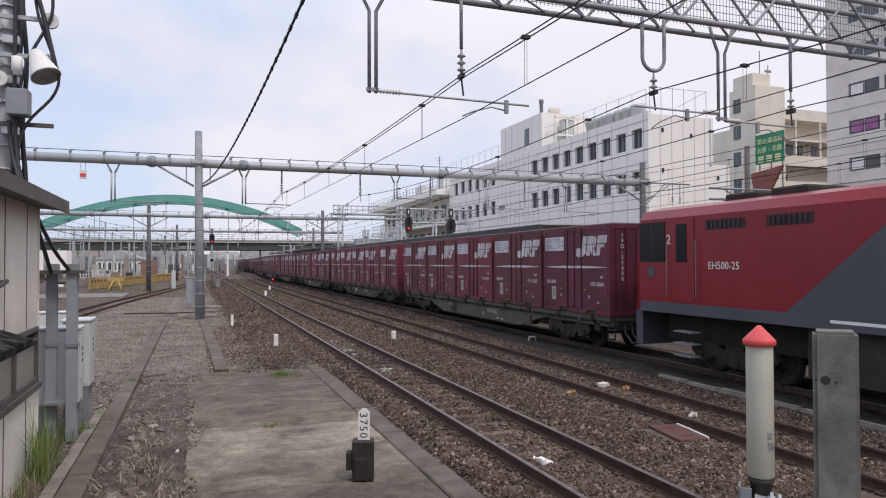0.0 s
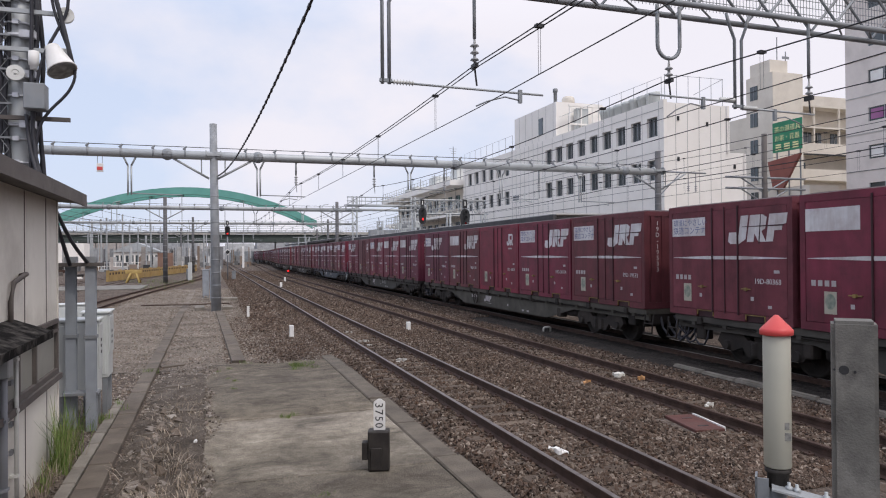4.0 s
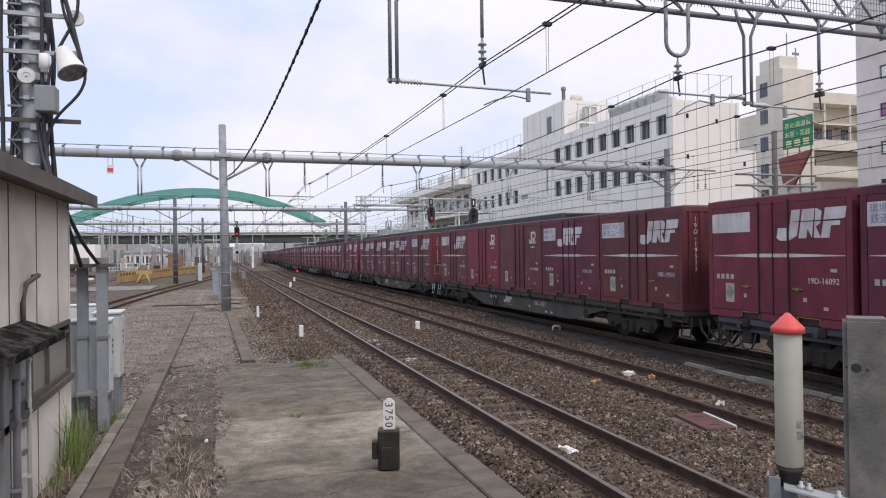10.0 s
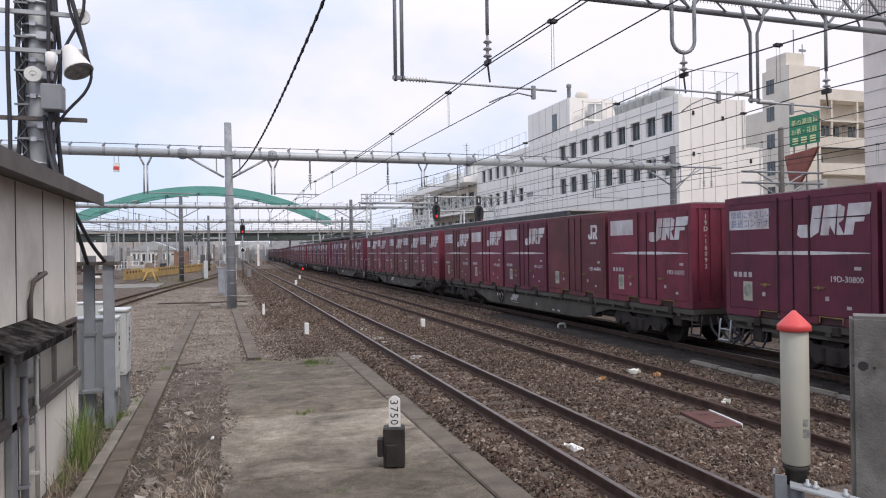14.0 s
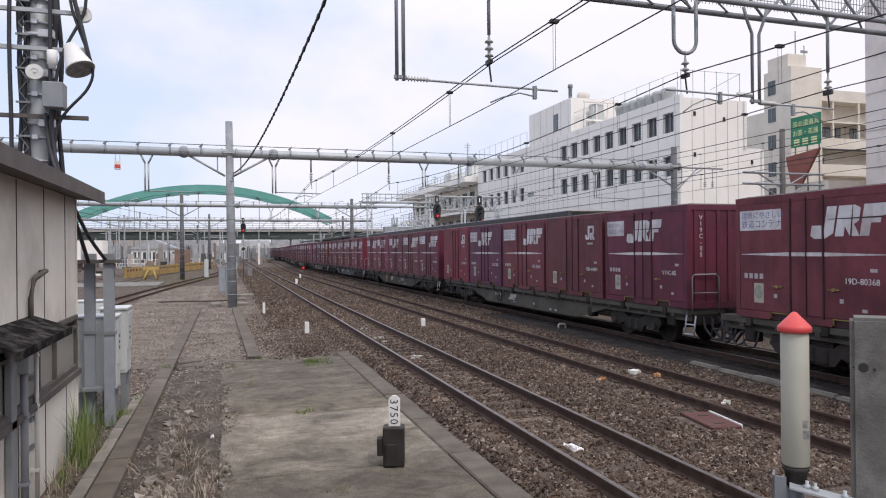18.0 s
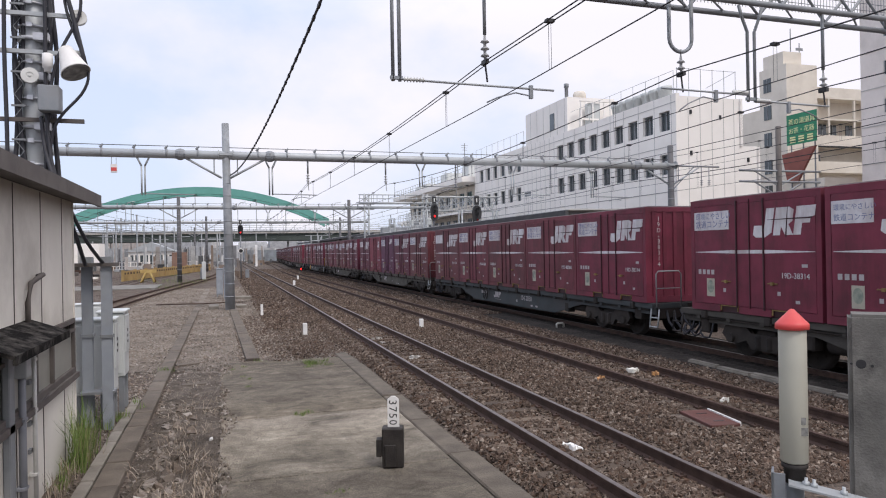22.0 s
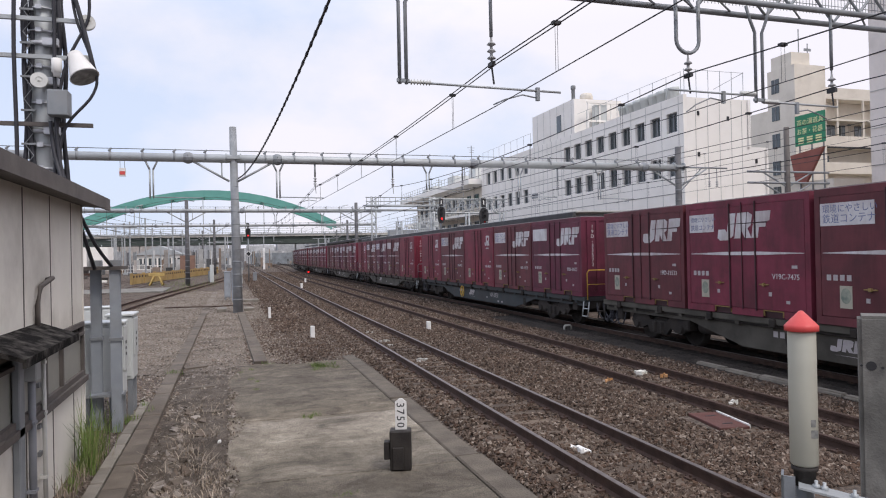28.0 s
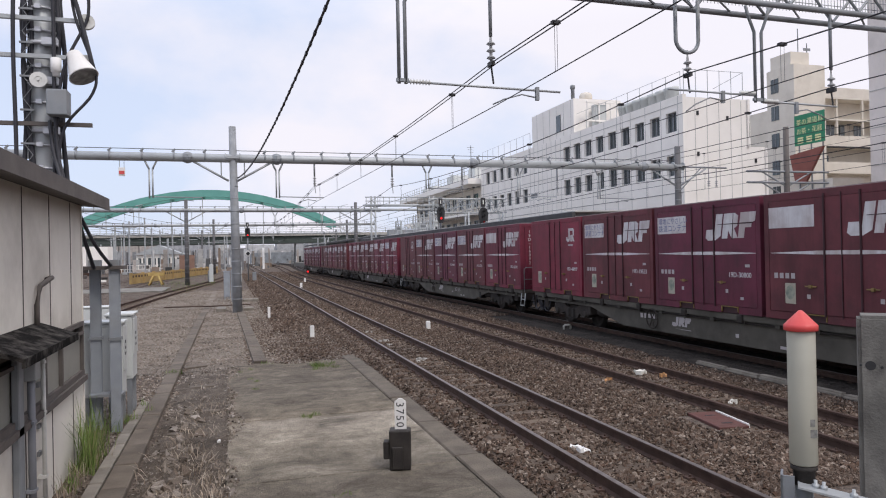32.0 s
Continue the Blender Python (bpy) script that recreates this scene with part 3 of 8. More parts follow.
def tube_gantry(name, y, z, x0, x1, poles, label, drop=(), joints=(), rods=()):
    g = thing(name, Matrix.Translation((0, y, 0)), label, "overhead gantry", "overhead line gantries")
    bm = BM()
    tube(bm, (x0, 0, z), (x1, 0, z - 0.08), 0.21, seg=16)
    part("beam", bm, GALV, g)
    x = x0 + 0.7
    while x < x1:
        bm = BM()
        tube(bm, (x, 0, z + 0.15), (x, 0, z + 0.36), 0.035, seg=6)
        tube(bm, (x - 0.09, 0, z + 0.23), (x + 0.07, 0, z + 0.38), 0.05, seg=6)
        tube(bm, (x - 0.04, 0, z - 0.01), (x + 0.04, 0, z - 0.01), 0.222, seg=14)
        part("bracket", bm, GALV_DARK, g)
        x += 1.42
    bm = BM()
    tube(bm, (x0, 0, z + 0.38), (x1, 0, z + 0.31), 0.018, seg=6)
    part("feeder_wire", bm, WIRE, g)
    for px_, ptop, lean in poles:
        bm = BM()
        tube(bm, (px_ + lean, 0, -0.4), (px_, 0, ptop), 0.24, 0.17, seg=16)
        p = part("pole", bm, POLE_CON if 0 < px_ < 8 else DARK_POLE, g, "grey concrete pole" if 0 < px_ < 8 else "dark grey steel pole")
        for k in range(11):
            bm = BM()
            zz = 0.6 + k * 0.62
            tube(bm, (px_ + lean * (1 - zz / ptop), 0, zz), (px_ + lean * (1 - zz / ptop), 0, zz + 0.05), 0.255 - 0.007 * k, seg=16)
            part("band", bm, GALV_DARK, p)
        bm = BM()
        for s in (-1, 1):
            tube(bm, (px_ + s * 0.2, 0, z - 1.15), (px_ + s * 2.0, 0, z - 0.12), 0.055, seg=8)
            tube(bm, (px_ + s * 0.55, 0, z - 0.1), (px_ + s * 0.55, 0, z - 0.9), 0.03, seg=6)
        box(bm, px_ - 0.30, px_ + 0.30, -0.27, 0.27, z - 0.06, z + 0.06)
        for s in (-0.34, 0.34):
            tube(bm, (px_ + s - 0.03, 0, z - 0.01), (px_ + s + 0.03, 0, z - 0.01), 0.24, seg=14)
        part("brace", bm, GALV, g)
    for dx, length in drop:
        bm = BM()
        for s in (-1, 1):
            tube(bm, (dx + s * 0.32, 0, z - 0.1), (dx + s * 0.075, 0, z - 0.62), 0.045, seg=8)
            tube(bm, (dx + s * 0.075, 0, z - 0.60), (dx + s * 0.075, 0, z - length), 0.04, seg=8)
        part("hanger", bm, GALV, g)
        bm = BM()
        ze = z - length + 0.06
        tube(bm, (dx + 0.1, 0, ze), (dx + 2.3, 0, ze - 0.04), 0.028, seg=6)
        pipe(bm, [(dx + 1.9, 0, ze - 0.02), (dx + 1.9, 0, ze - 0.2), (dx + 1.5, 0, ze - 0.14), (dx + 1.1, 0, ze - 0.25)], 0.018)
        part("registration_arm", bm, GALV_DARK, g)
    for x in joints or [x0 + 2 + 10.6 * k for k in range(int((x1 - x0) / 10.6))]:
        bm = BM()                           # bolted coupling: a bulging collar with ribs
        zc = z - 0.08 * (x - x0) / (x1 - x0)
        lathe(bm, (x - 0.24, 0, zc), ((0.20, 0), (0.225, 0.05), (0.275, 0.16), (0.285, 0.24), (0.275, 0.32), (0.225, 0.43), (0.20, 0.48)), 12, (1, 0, 0), False)
        for a in (-1, 1):
            box(bm, x - 0.02, x + 0.02, -0.30, 0.30, zc + a * 0.10 - 0.02, zc + a * 0.10 + 0.02)
            box(bm, x - 0.21 * a - 0.02, x - 0.21 * a + 0.02, -0.27, 0.27, zc - 0.02, zc + 0.02)
        part("coupling", bm, GALV_DARK, g, "bolted dull steel coupling")
    for dx, ze in rods:
        bm = BM()
        tube(bm, (dx, 0, z - 0.15), (dx, 0, ze + 0.45), 0.045, seg=8)
        part("drop_rod", bm, GALV_DARK, g)
        bm = BM()
        insulator(bm, dx, 0, ze + 0.04, 3, 0.10)
        tube(bm, (dx, 0, ze + 0.04), (dx + 0.04, 0, ze - 0.40), 0.02, seg=6)
        box(bm, dx - 0.04, dx + 0.04, -0.1, 0.1, ze - 0.03, ze + 0.05)
        part("insulator", bm, INSUL_DARK, g, "grey disc insulator")
    return g


beam36 = tube_gantry("gantry", 36.0, 7.62, -16, 25.8, ((0.20, 9.16, 0.10), (25.85, 8.8, 0.0)),
            "galvanised tube beam gantry on concrete poles across the tracks",
            ((-9.4, 2.0), (-3.57, 2.0), (2.35, 1.98), (10.18, 1.5), (15.5, 1.9), (20.5, 2.0)),
            (-12.5, -1.9, 2.32, 12.79, 23.5), ((4.19, 6.29), (8.25, 6.30), (12.15, 6.2), (17.85, 6.2)))
# side arm of the near tube gantry, beyond its far pole
part("side_arm", tube(BM(), (26.0, 0, 7.58), (29.35, 0, 7.56), 0.05, seg=8), GALV_DARK, beam36)
part("arm_stay", tube(BM(), (26.0, 0, 6.15), (27.5, 0, 7.54), 0.035, seg=6), GALV_DARK, beam36)
for x in (28.05, 28.6):
    bm = BM()
    tube(bm, (x, 0, 6.8), (x, 0, 7.55), 0.03, seg=6)
    insulator(bm, x, 0, 6.4, 3, 0.10)
    part("arm_insulator", bm, INSUL_DARK, beam36)
tube_gantry("gantry", 75.8, 7.6, -22, 16.0, ((-4.25, 8.63, 0.0), (13.2, 8.4, 0)), "far tube beam gantry on concrete poles", ((0.5, 1.8), (4.6, 1.8), (9.5, 1.8)))
tube_gantry("gantry", 118, 7.9, -45, 24.0, ((-2.5, 8.8, 0.0), (19, 8.6, 0)), "distant tube beam gantry", ((2.5, 1.8), (7.5, 1.8)))
tube_gantry("gantry", 165, 7.9, -55, 30.0, ((-6.0, 8.8, 0.0), (24, 8.6, 0)), "distant tube beam gantry", ((2.5, 1.8), (9.5, 1.8)))


# ---------------------------------------------------------------- buildings and bridge as large forms
def facade_windows(parent, x, cols, rows, w):
    for zc0, zc1 in rows:
        for yc in cols:
            bm = BM()
            for a in ((yc - w / 2, yc - w / 2 + 0.08), (yc + w / 2 - 0.08, yc + w / 2), (yc - 0.03, yc + 0.03)):
                box(bm, x - 0.02, x + 0.10, a[0], a[1], zc0, zc1)
            for a in ((zc0, zc0 + 0.07), (zc1 - 0.07, zc1)):
                box(bm, x - 0.024, x + 0.104, yc - w / 2, yc + w / 2, a[0], a[1])
            wf = part("window", bm, GALV_DARK, parent)
            bm = BM()
            box(bm, x + 0.06, x + 0.08, yc - w / 2, yc + w / 2, zc0, zc1)
            part("pane", bm, GLASS, wf)


def pierced_wall(bm, x0, x1, y0, y1, z0, z1, cols, rows, w):
    """A wall along Y with openings cut through it at cols and rows."""
    ys = [y0] + [v for c in sorted(cols) for v in (c - w / 2, c + w / 2)] + [y1]
    zs = [z0] + [v for r in sorted(rows) for v in r] + [z1]
    for i in range(len(ys) - 1):
        for j in range(len(zs) - 1):
            if i % 2 and j % 2:
                continue
            box(bm, x0, x1, ys[i], ys[i + 1], zs[j], zs[j + 1])


white = thing("office_building", Matrix(), "white panelled four-storey station office with rows of windows", "building")
WX = 30.5
COLS = [43.1 + 2.04 * i for i in range(9)] + [69.2 + 2.25 * i for i in range(6)]
ROWS = [(7.86, 9.32), (11.0, 12.42)]
bm = BM()
pierced_wall(bm, WX, WX + 0.3, 41.75, 82.9, -0.2, 13.5, COLS, ROWS, 1.25)
part("front_wall", bm, WALL_WHITE, white)
bm = BM()
box(bm, WX + 0.302, 35.9, 41.75, 42.0, -0.2, 13.3)
part("end_wall", bm, WALL_WHITE, white)
bm = BM()
box(bm, 35.902, 37.45, 41.75, 42.0, -0.2, 9.9)
part("low_end_wall", bm, WALL_WHITE, white)
bm = BM()
box(bm, WX + 0.302, 44.0, 82.6, 82.9, -0.2, 13.3)
part("far_end_wall", bm, WALL_WHITE, white)
bm = BM()
box(bm, 35.6, 35.9, 42.002, 82.59, 9.8, 13.3)
part("back_wall", bm, WALL_WHITE, white)
bm = BM()
box(bm, WX + 0.302, 35.6, 42.002, 82.59, 12.6, 12.9)
box(bm, WX + 0.7, 37.0, 44.0, 82.4, 0, 12.5)
part("roof", bm, GREY_ROOF, white)
bm = BM()
box(bm, WX + 0.05, 35.5, 57.95, 67.2, 12.9, 16.7)
part("penthouse", bm, WALL_WHITE, white)
facade_windows(white, WX + 0.2, COLS, ROWS, 1.25)


# ---------------------------------------------------------------- near lattice gantry over the tracks
GY = 12.1
lat = thing("gantry", Matrix.Translation((0, GY, 0)), "galvanised lattice girder gantry carrying the overhead wires", "overhead gantry", "overhead line gantries")
LX0, LX1, LZ0, LZ1 = -2.75, 21.0, 7.78, 8.80
for yy in (-0.34, 0.34):
    for z in (LZ0, LZ1):
        bm = BM()
        tube(bm, (LX0, yy, z + 0.04), (LX1, yy, z - 0.16), 0.06, seg=10)
        part("chord", bm, GALV_DARK, lat)
k, x = 0, LX0 + 0.2
while x < LX1 - 1.0:
    for yy in (-0.34, 0.34):
        bm = BM()
        a, b = (LZ0, LZ1 - 0.05) if k % 2 else (LZ1 - 0.05, LZ0)
        tube(bm, (x, yy, a - 0.05), (x + 0.92, yy, b - 0.05), 0.03, seg=6)
        part("diagonal", bm, GALV_DARK, lat)
    bm = BM()
    tube(bm, (x, -0.34, LZ0 - 0.03), (x + 0.92, 0.34, LZ0 - 0.03), 0.022, seg=6)
    part("cross_tie", bm, GALV_DARK, lat)
    x += 0.92
    k += 1
bm = BM()
x = 5.5
while x < LX1:
    tube(bm, (x, 0.42, LZ0 + 0.15), (x, 0.42, LZ1 + 1.2), 0.008, seg=4, caps=False)
    x += 0.09
z = LZ0 + 0.2
while z < LZ1 + 1.2:
    tube(bm, (5.5, 0.42, z), (LX1, 0.42, z), 0.008, seg=4, caps=False)
    z += 0.16
tagged(part("bird_netting", bm, GALV_DARK, lat, "fine steel mesh screen"), kind="stuff")
bm = BM()
tube(bm, (20.4, 0, -0.2), (20.4, 0, 9.6), 0.22, 0.17, seg=16)
part("pole", bm, POLE_CON, lat)


def ribbed(bm, a, b, n=7, r=0.055):
    a, b = Vector(a), Vector(b)
    L = (b - a).length
    prof = [(0.02, 0.0)]
    for i in range(n):
        h = L * (i + 0.3) / n
        prof += [(0.024, h), (r, h + L * 0.25 / n), (0.024, h + L * 0.5 / n)]
    prof.append((0.02, L))
    lathe(bm, a, prof, 10, (b - a))
    return bm


def drop_hanger(x, z, w=0.09):
    bm = BM()
    for s in (-1, 1):
        pipe(bm, [(x + s * 0.30, 0, LZ0), (x + s * 0.22, 0, LZ0 - 0.25), (x + s * w, 0, LZ0 - 0.55), (x + s * w, 0, z)], 0.034, 8)
    box(bm, x - w - 0.05, x + w + 0.05, -0.03, 0.03, z + 0.03, z + 0.09)
    part("hanger", bm, GALV_DARK, lat)


def messenger_support(x, z_top, z_wire, u=False):
    if u:
        bm = BM()
        arc = [(x + 0.27 * math.cos(a), 0, z_top + 0.24 - 0.27 * math.sin(a)) for a in [math.pi * (0.02 + 0.96 * i / 10) for i in range(11)]]
        pipe(bm, [(x + 0.27, 0, LZ0)] + arc + [(x - 0.27, 0, LZ0)], 0.04, 8)
        part("u_hanger", bm, GALV_DARK, lat)
    else:
        bm = BM()
        tube(bm, (x, 0, LZ0), (x, 0, z_top), 0.035, seg=8)
        part("drop_tube", bm, GALV_DARK, lat)
    bm = BM()
    n = max(2, int((z_top - z_wire - 0.12) / 0.13))
    tube(bm, (x, 0, z_wire + 0.05), (x, 0, z_top + 0.02), 0.018, seg=6)
    insulator(bm, x, 0, z_wire + 0.07, n)
    part("insulator", bm, INSUL_DARK, lat, "grey disc insulator")
    bm = BM()
    box(bm, x - 0.035, x + 0.035, -0.11, 0.11, z_wire - 0.035, z_wire + 0.05)
    tube(bm, (x, 0, z_wire - 0.03), (x + 0.04, 0, z_wire - 0.36), 0.018, seg=6)
    part("clamp", bm, WIRE, lat)


def steady_arm(x0, x1, z, wire_x, wire_z, ins_from):
    """Registration tube with its insulator and the curved steady arm to the contact wire."""
    bm = BM()
    tube(bm, (x0, 0, z), (x1, 0, z - 0.05 * abs(x1 - x0) / 3), 0.022, seg=8)
    part("registration_tube", bm, GALV, lat)
    bm = BM()
    a = x0 if ins_from < 0 else x1
    ribbed(bm, (a + 0.02 * -ins_from, 0, z + 0.004), (a - 0.42 * ins_from, 0, z + 0.004))
    part("insulator", bm, PORCELAIN, lat, "white ribbed insulator")
    cx = wire_x + (0.9 if x1 > wire_x + 0.8 else -0.8)
    zz = z - 0.03
    bm = BM()
    box(bm, cx - 0.035, cx + 0.035, -0.03, 0.03, zz - 0.20, zz + 0.05)
    pipe(bm, [(cx, 0, zz - 0.15), (cx + (wire_x - cx) * 0.35, 0, zz - 0.10), (cx + (wire_x - cx) * 0.75, 0, (zz - 0.14 + wire_z) / 2 + 0.03), (wire_x, 0, wire_z + 0.02)], 0.014)
    part("steady_arm", bm, GALV_DARK, lat)


drop_hanger(3.0, 5.76, 0.062)
messenger_support(4.70, 6.72, 6.20)
steady_arm(3.1, 6.1, 5.80, 4.72, 5.44, -1)
messenger_support(8.98, 6.72, 6.23, True)
drop_hanger(10.73, 5.75)
steady_arm(8.5, 10.66, 5.93, 8.92, 5.47, 1)
messenger_support(12.66, 6.55, 6.09)
steady_arm(10.80, 12.8, 5.78, 12.5, 5.45, -1)

# ---------------------------------------------------------------- overhead wires
SUPPORTS = (-26.0, GY, 36.0, 75.8, 118.0, 165.0)


def overhead(name, fn, z_mess, z_cont, label, twin, sag=0.30):
    o = thing(name, Matrix(), label, "overhead wire", "overhead wires")
    def mess(y):
        for a, b in zip(SUPPORTS, SUPPORTS[1:]):
            if a <= y <= b:
                u = (y - a) / (b - a)
                return z_mess - sag * 4 * u * (1 - u) * (b - a) / 40
        return z_mess
    ys = steps((-26, 60, 43), (60, 165, 30))
    for off in ((-0.05, 0.05) if twin else (0,)):
        bm = BM()
        pipe(bm, [(fn(y) + off, y, mess(y)) for y in ys], 0.011 if twin else 0.013, 5)
        part("messenger_wire", bm, WIRE, o)
    bm = BM()
    pipe(bm, [(fn(y), y, z_cont) for y in ys], 0.009, 5)
    part("contact_wire", bm, WIRE, o)
    y = -20.2
    while y < 70:
        if min(abs(y - s) for s in SUPPORTS) > 1.0:
            bm = BM()
            for s in (-0.04, 0.04):
                tube(bm, (fn(y), y + s, z_cont), (fn(y), y + s, mess(y)), 0.004, seg=4, caps=False)
            box(bm, fn(y) - 0.065, fn(y) + 0.065, y - 0.045, y + 0.045, mess(y) - 0.025, mess(y) + 0.025)
            part("dropper", bm, WIRE, o)
        y += 4.95
    return o


overhead("overhead_line", lambda y: 4.74 - 0.55 * min(1, max(0, (y - GY) / 23.9)) + 0.25 * ease(36, 76, y), 6.22, 5.42, "twin messenger wires and contact wire over the near track", True)
overhead("overhead_line", lambda y: 8.92 + bend_mid(y) - MID_X - 0.67 * min(1, max(0, (y - GY) / 23.9)) - 0.2 * ease(36, 80, y), 6.25, 5.47, "messenger and contact wire over the middle track", False, 0.62)
overhead("overhead_line", lambda y: bend_train(y) + 0.85 - 0.35 * min(1, max(0, (y - GY) / 23.9)) - 0.3 * ease(36, 80, y), 6.12, 5.45, "thick messenger and contact wire over the train", False)
overhead("overhead_line", lambda y: 17.8 + 0.0 * y, 6.2, 5.4, "overhead wires beyond the platform canopy", False)
overhead("overhead_line", lambda y: 22.6 + 0.0 * y, 6.5, 5.6, "overhead wires in front of the office building", True)
overhead("overhead_line", lambda y: 26.4 + 0.0 * y, 8.2, 7.3, "high feeder wires in front of the office building", False)
overhead("overhead_line", lambda y: bend_left(y) - 2.0 if y > 20 else -8.6, 6.2, 5.4, "overhead wires over the siding", False)

bm = BM()
pts = [(0.42, 35.8, 6.60)] + [(0.42 + (35.8 - y) * 0.04, y, 6.02 + 0.0031 * min(14, abs(y - 22)) ** 2) for y in range(34, -22, -2)]
pipe(bm, pts, 0.021, 7)
for i in range(len(pts) - 1):
    for q in range(4):
        p = Vector(pts[i]).lerp(Vector(pts[i + 1]), q / 4)
        box(bm, p.x - 0.022, p.x + 0.022, p.y - 0.10, p.y + 0.10, p.z - 0.024, p.z + 0.021)
solid("feeder_cable", bm, CABLE, "thick black bundled feeder cable slung from the concrete pole", "cable")

# small red tag on the far beam
bm = BM()
box(bm, -4.98, -4.70, 35.95, 36.05, 6.66, 7.06)
tag = solid("hanging_tag", bevelled(bm, 0.01), WHITE, "small white and red tag hanging under the gantry beam", "tag")
bm = BM()
box(bm, -4.96, -4.72, 35.93, 35.947, 6.74, 6.90)
part("red_field", bm, RED, tag)
bm = BM()
for s in (-0.1, 0.1):
    tube(bm, (-4.84 + s, 36, 7.06), (-4.84 + s, 36, 7.47), 0.012, seg=5)
part("hook", bm, GALV_DARK, tag)

# ---------------------------------------------------------------- hut details
DARK_STEEL = surf("dark_brown_steel", (0.075, 0.065, 0.06), (0.11, 0.095, 0.088), 3, 0.7, bump=0.2, grime=(0.16, 0.145, 0.13), gscale=1.6, gamt=0.6)
HUT = surf("aged_cream_sheet", (0.66, 0.63, 0.57), (0.72, 0.69, 0.63), 1.2, 0.7, bump=0.06, grime=(0.30, 0.275, 0.235), gscale=0.8, gamt=0.6)
AWNING = surf("corroded_black_sheet", (0.007, 0.0065, 0.0065), (0.014, 0.013, 0.013), 4, 0.9, bump=0.3, bscale=40, grime=(0.30, 0.28, 0.26), gscale=6.0, gamt=0.35, spec=0.05)
POST_GREY = surf("grey_plastic_pipe", (0.20, 0.21, 0.235), (0.26, 0.27, 0.295), 3, 0.5, bump=0)
hut = thing("trackside_hut", Matrix(), "cream sheet-metal trackside hut with a flat dark roof", "hut")
HX, HY0, HY1 = -2.05, -1.0, 11.12
for a, b, za, zb in ((HY0, HY1, -0.1, 1.12), (HY0, HY1, 1.82, 3.51), (HY0, 7.1, 1.122, 1.818), (10.98, HY1, 1.122, 1.818)):
    bm = BM()
    box(bm, HX - 0.06, HX, a, b, za, zb)
    part("side_wall", bm, HUT, hut)
bm = BM()
box(bm, -5.2, HX - 0.062, HY1 - 0.06, HY1, -0.1, 3.45)
box(bm, -5.2, HX - 0.062, HY0, HY0 + 0.06, -0.1, 3.45)
box(bm, -5.26, -5.2, HY0, HY1, -0.1, 3.45)
part("end_wall", bm, HUT, hut)
# black block added inside, standing for the unlit hut
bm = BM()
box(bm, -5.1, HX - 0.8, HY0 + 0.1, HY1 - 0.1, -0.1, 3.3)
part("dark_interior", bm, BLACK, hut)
y = 10.39
while y > HY0:
    for za, zb in ((-0.05, 1.1), (1.84, 3.50)):
        bm = BM()
        box(bm, HX + 0.001, HX + 0.006, y - 0.011, y + 0.011, za, zb)
        part("panel_joint", bm, DARK_STEEL, hut, "dark panel joint")
    y -= 1.13
part("corner_trim", box(BM(), HX + 0.001, HX + 0.014, 11.07, 11.12, -0.05, 3.50), HUT, hut)
bm = BM()
plate(bm, [(-5.6, 3.83), (-1.75, 3.49), (-1.75, 3.61), (-5.6, 3.98)], (0, 11.42, 0), (1, 0, 0), (0, 0, 1), 12.8)
part("roof", bm, DARK_STEEL, hut, "dark weathered flat roof")
bm = BM()
box(bm, -1.745, -1.715, -1.3, 11.43, 3.46, 3.63)
part("fascia", bm, DARK_STEEL, hut)
bm = BM()
for z0, z1 in ((1.10, 1.17), (1.68, 1.72), (1.80, 1.86)):
    box(bm, HX - 0.04, HX + 0.035, 7.05, 11.02, z0, z1)
for yy in (7.07, 8.90, 9.70, 10.98):
    box(bm, HX - 0.038, HX + 0.033, yy - 0.03, yy + 0.03, 1.12, 1.82)
wf = part("window_frame", bm, DARK_STEEL, hut, "brown window frame")
for a, b in ((7.1, 8.87), (8.93, 9.67), (9.73, 10.95)):
    bm = BM()
    box(bm, HX - 0.02, HX - 0.012, a, b, 1.17, 1.68)
    part("pane", bm, surf("frosted_pane", (0.22, 0.22, 0.195), (0.28, 0.28, 0.255), 2, 0.35, bump=0) if "frosted_pane" not in bpy.data.materials else bpy.data.materials["frosted_pane"], wf)
bm = BM()
box(bm, HX - 0.05, HX + 0.07, 7.0, 11.06, 1.02, 1.098)
part("window_sill", bm, DARK_STEEL, hut)
bm = BM()
plate(bm, [(HX, 2.0), (-1.66, 1.87), (-1.66, 1.905), (HX, 2.05)], (0, 8.72, 0), (1, 0, 0), (0, 0, 1), 2.1)
box(bm, -1.68, -1.652, 6.6, 8.73, 1.83, 1.91)
aw = part("awning", bm, AWNING, hut, "dark corroded sheet awning")
bm = BM()
pipe(bm, [(HX, 9.04, 2.51), (HX + 0.08, 9.0, 2.53), (HX + 0.10, 8.86, 2.53), (HX + 0.05, 8.6, 2.45), (HX + 0.04, 8.5, 2.25), (HX + 0.04, 8.5, 1.95)], 0.028, 8)
part("vent_pipe", bm, DARK_STEEL, hut)
part("door_post", bevelled(box(BM(), HX + 0.001, HX + 0.07, 7.66, 7.84, -0.1, 1.86), 0.01), GALV_DARK, hut, "grey steel door post")
for yy, r, m_ in ((8.62, 0.024, PORCELAIN), (8.13, 0.038, POST_GREY)):
    bm = BM()
    tube(bm, (HX + 0.06, yy, -0.05), (HX + 0.06, yy, 1.84), r, seg=8)
    for z in (0.35, 1.05, 1.6):
        box(bm, HX, HX + 0.06 + r, yy - r - 0.02, yy + r + 0.02, z, z + 0.03)
    part("conduit", bm, m_, hut)
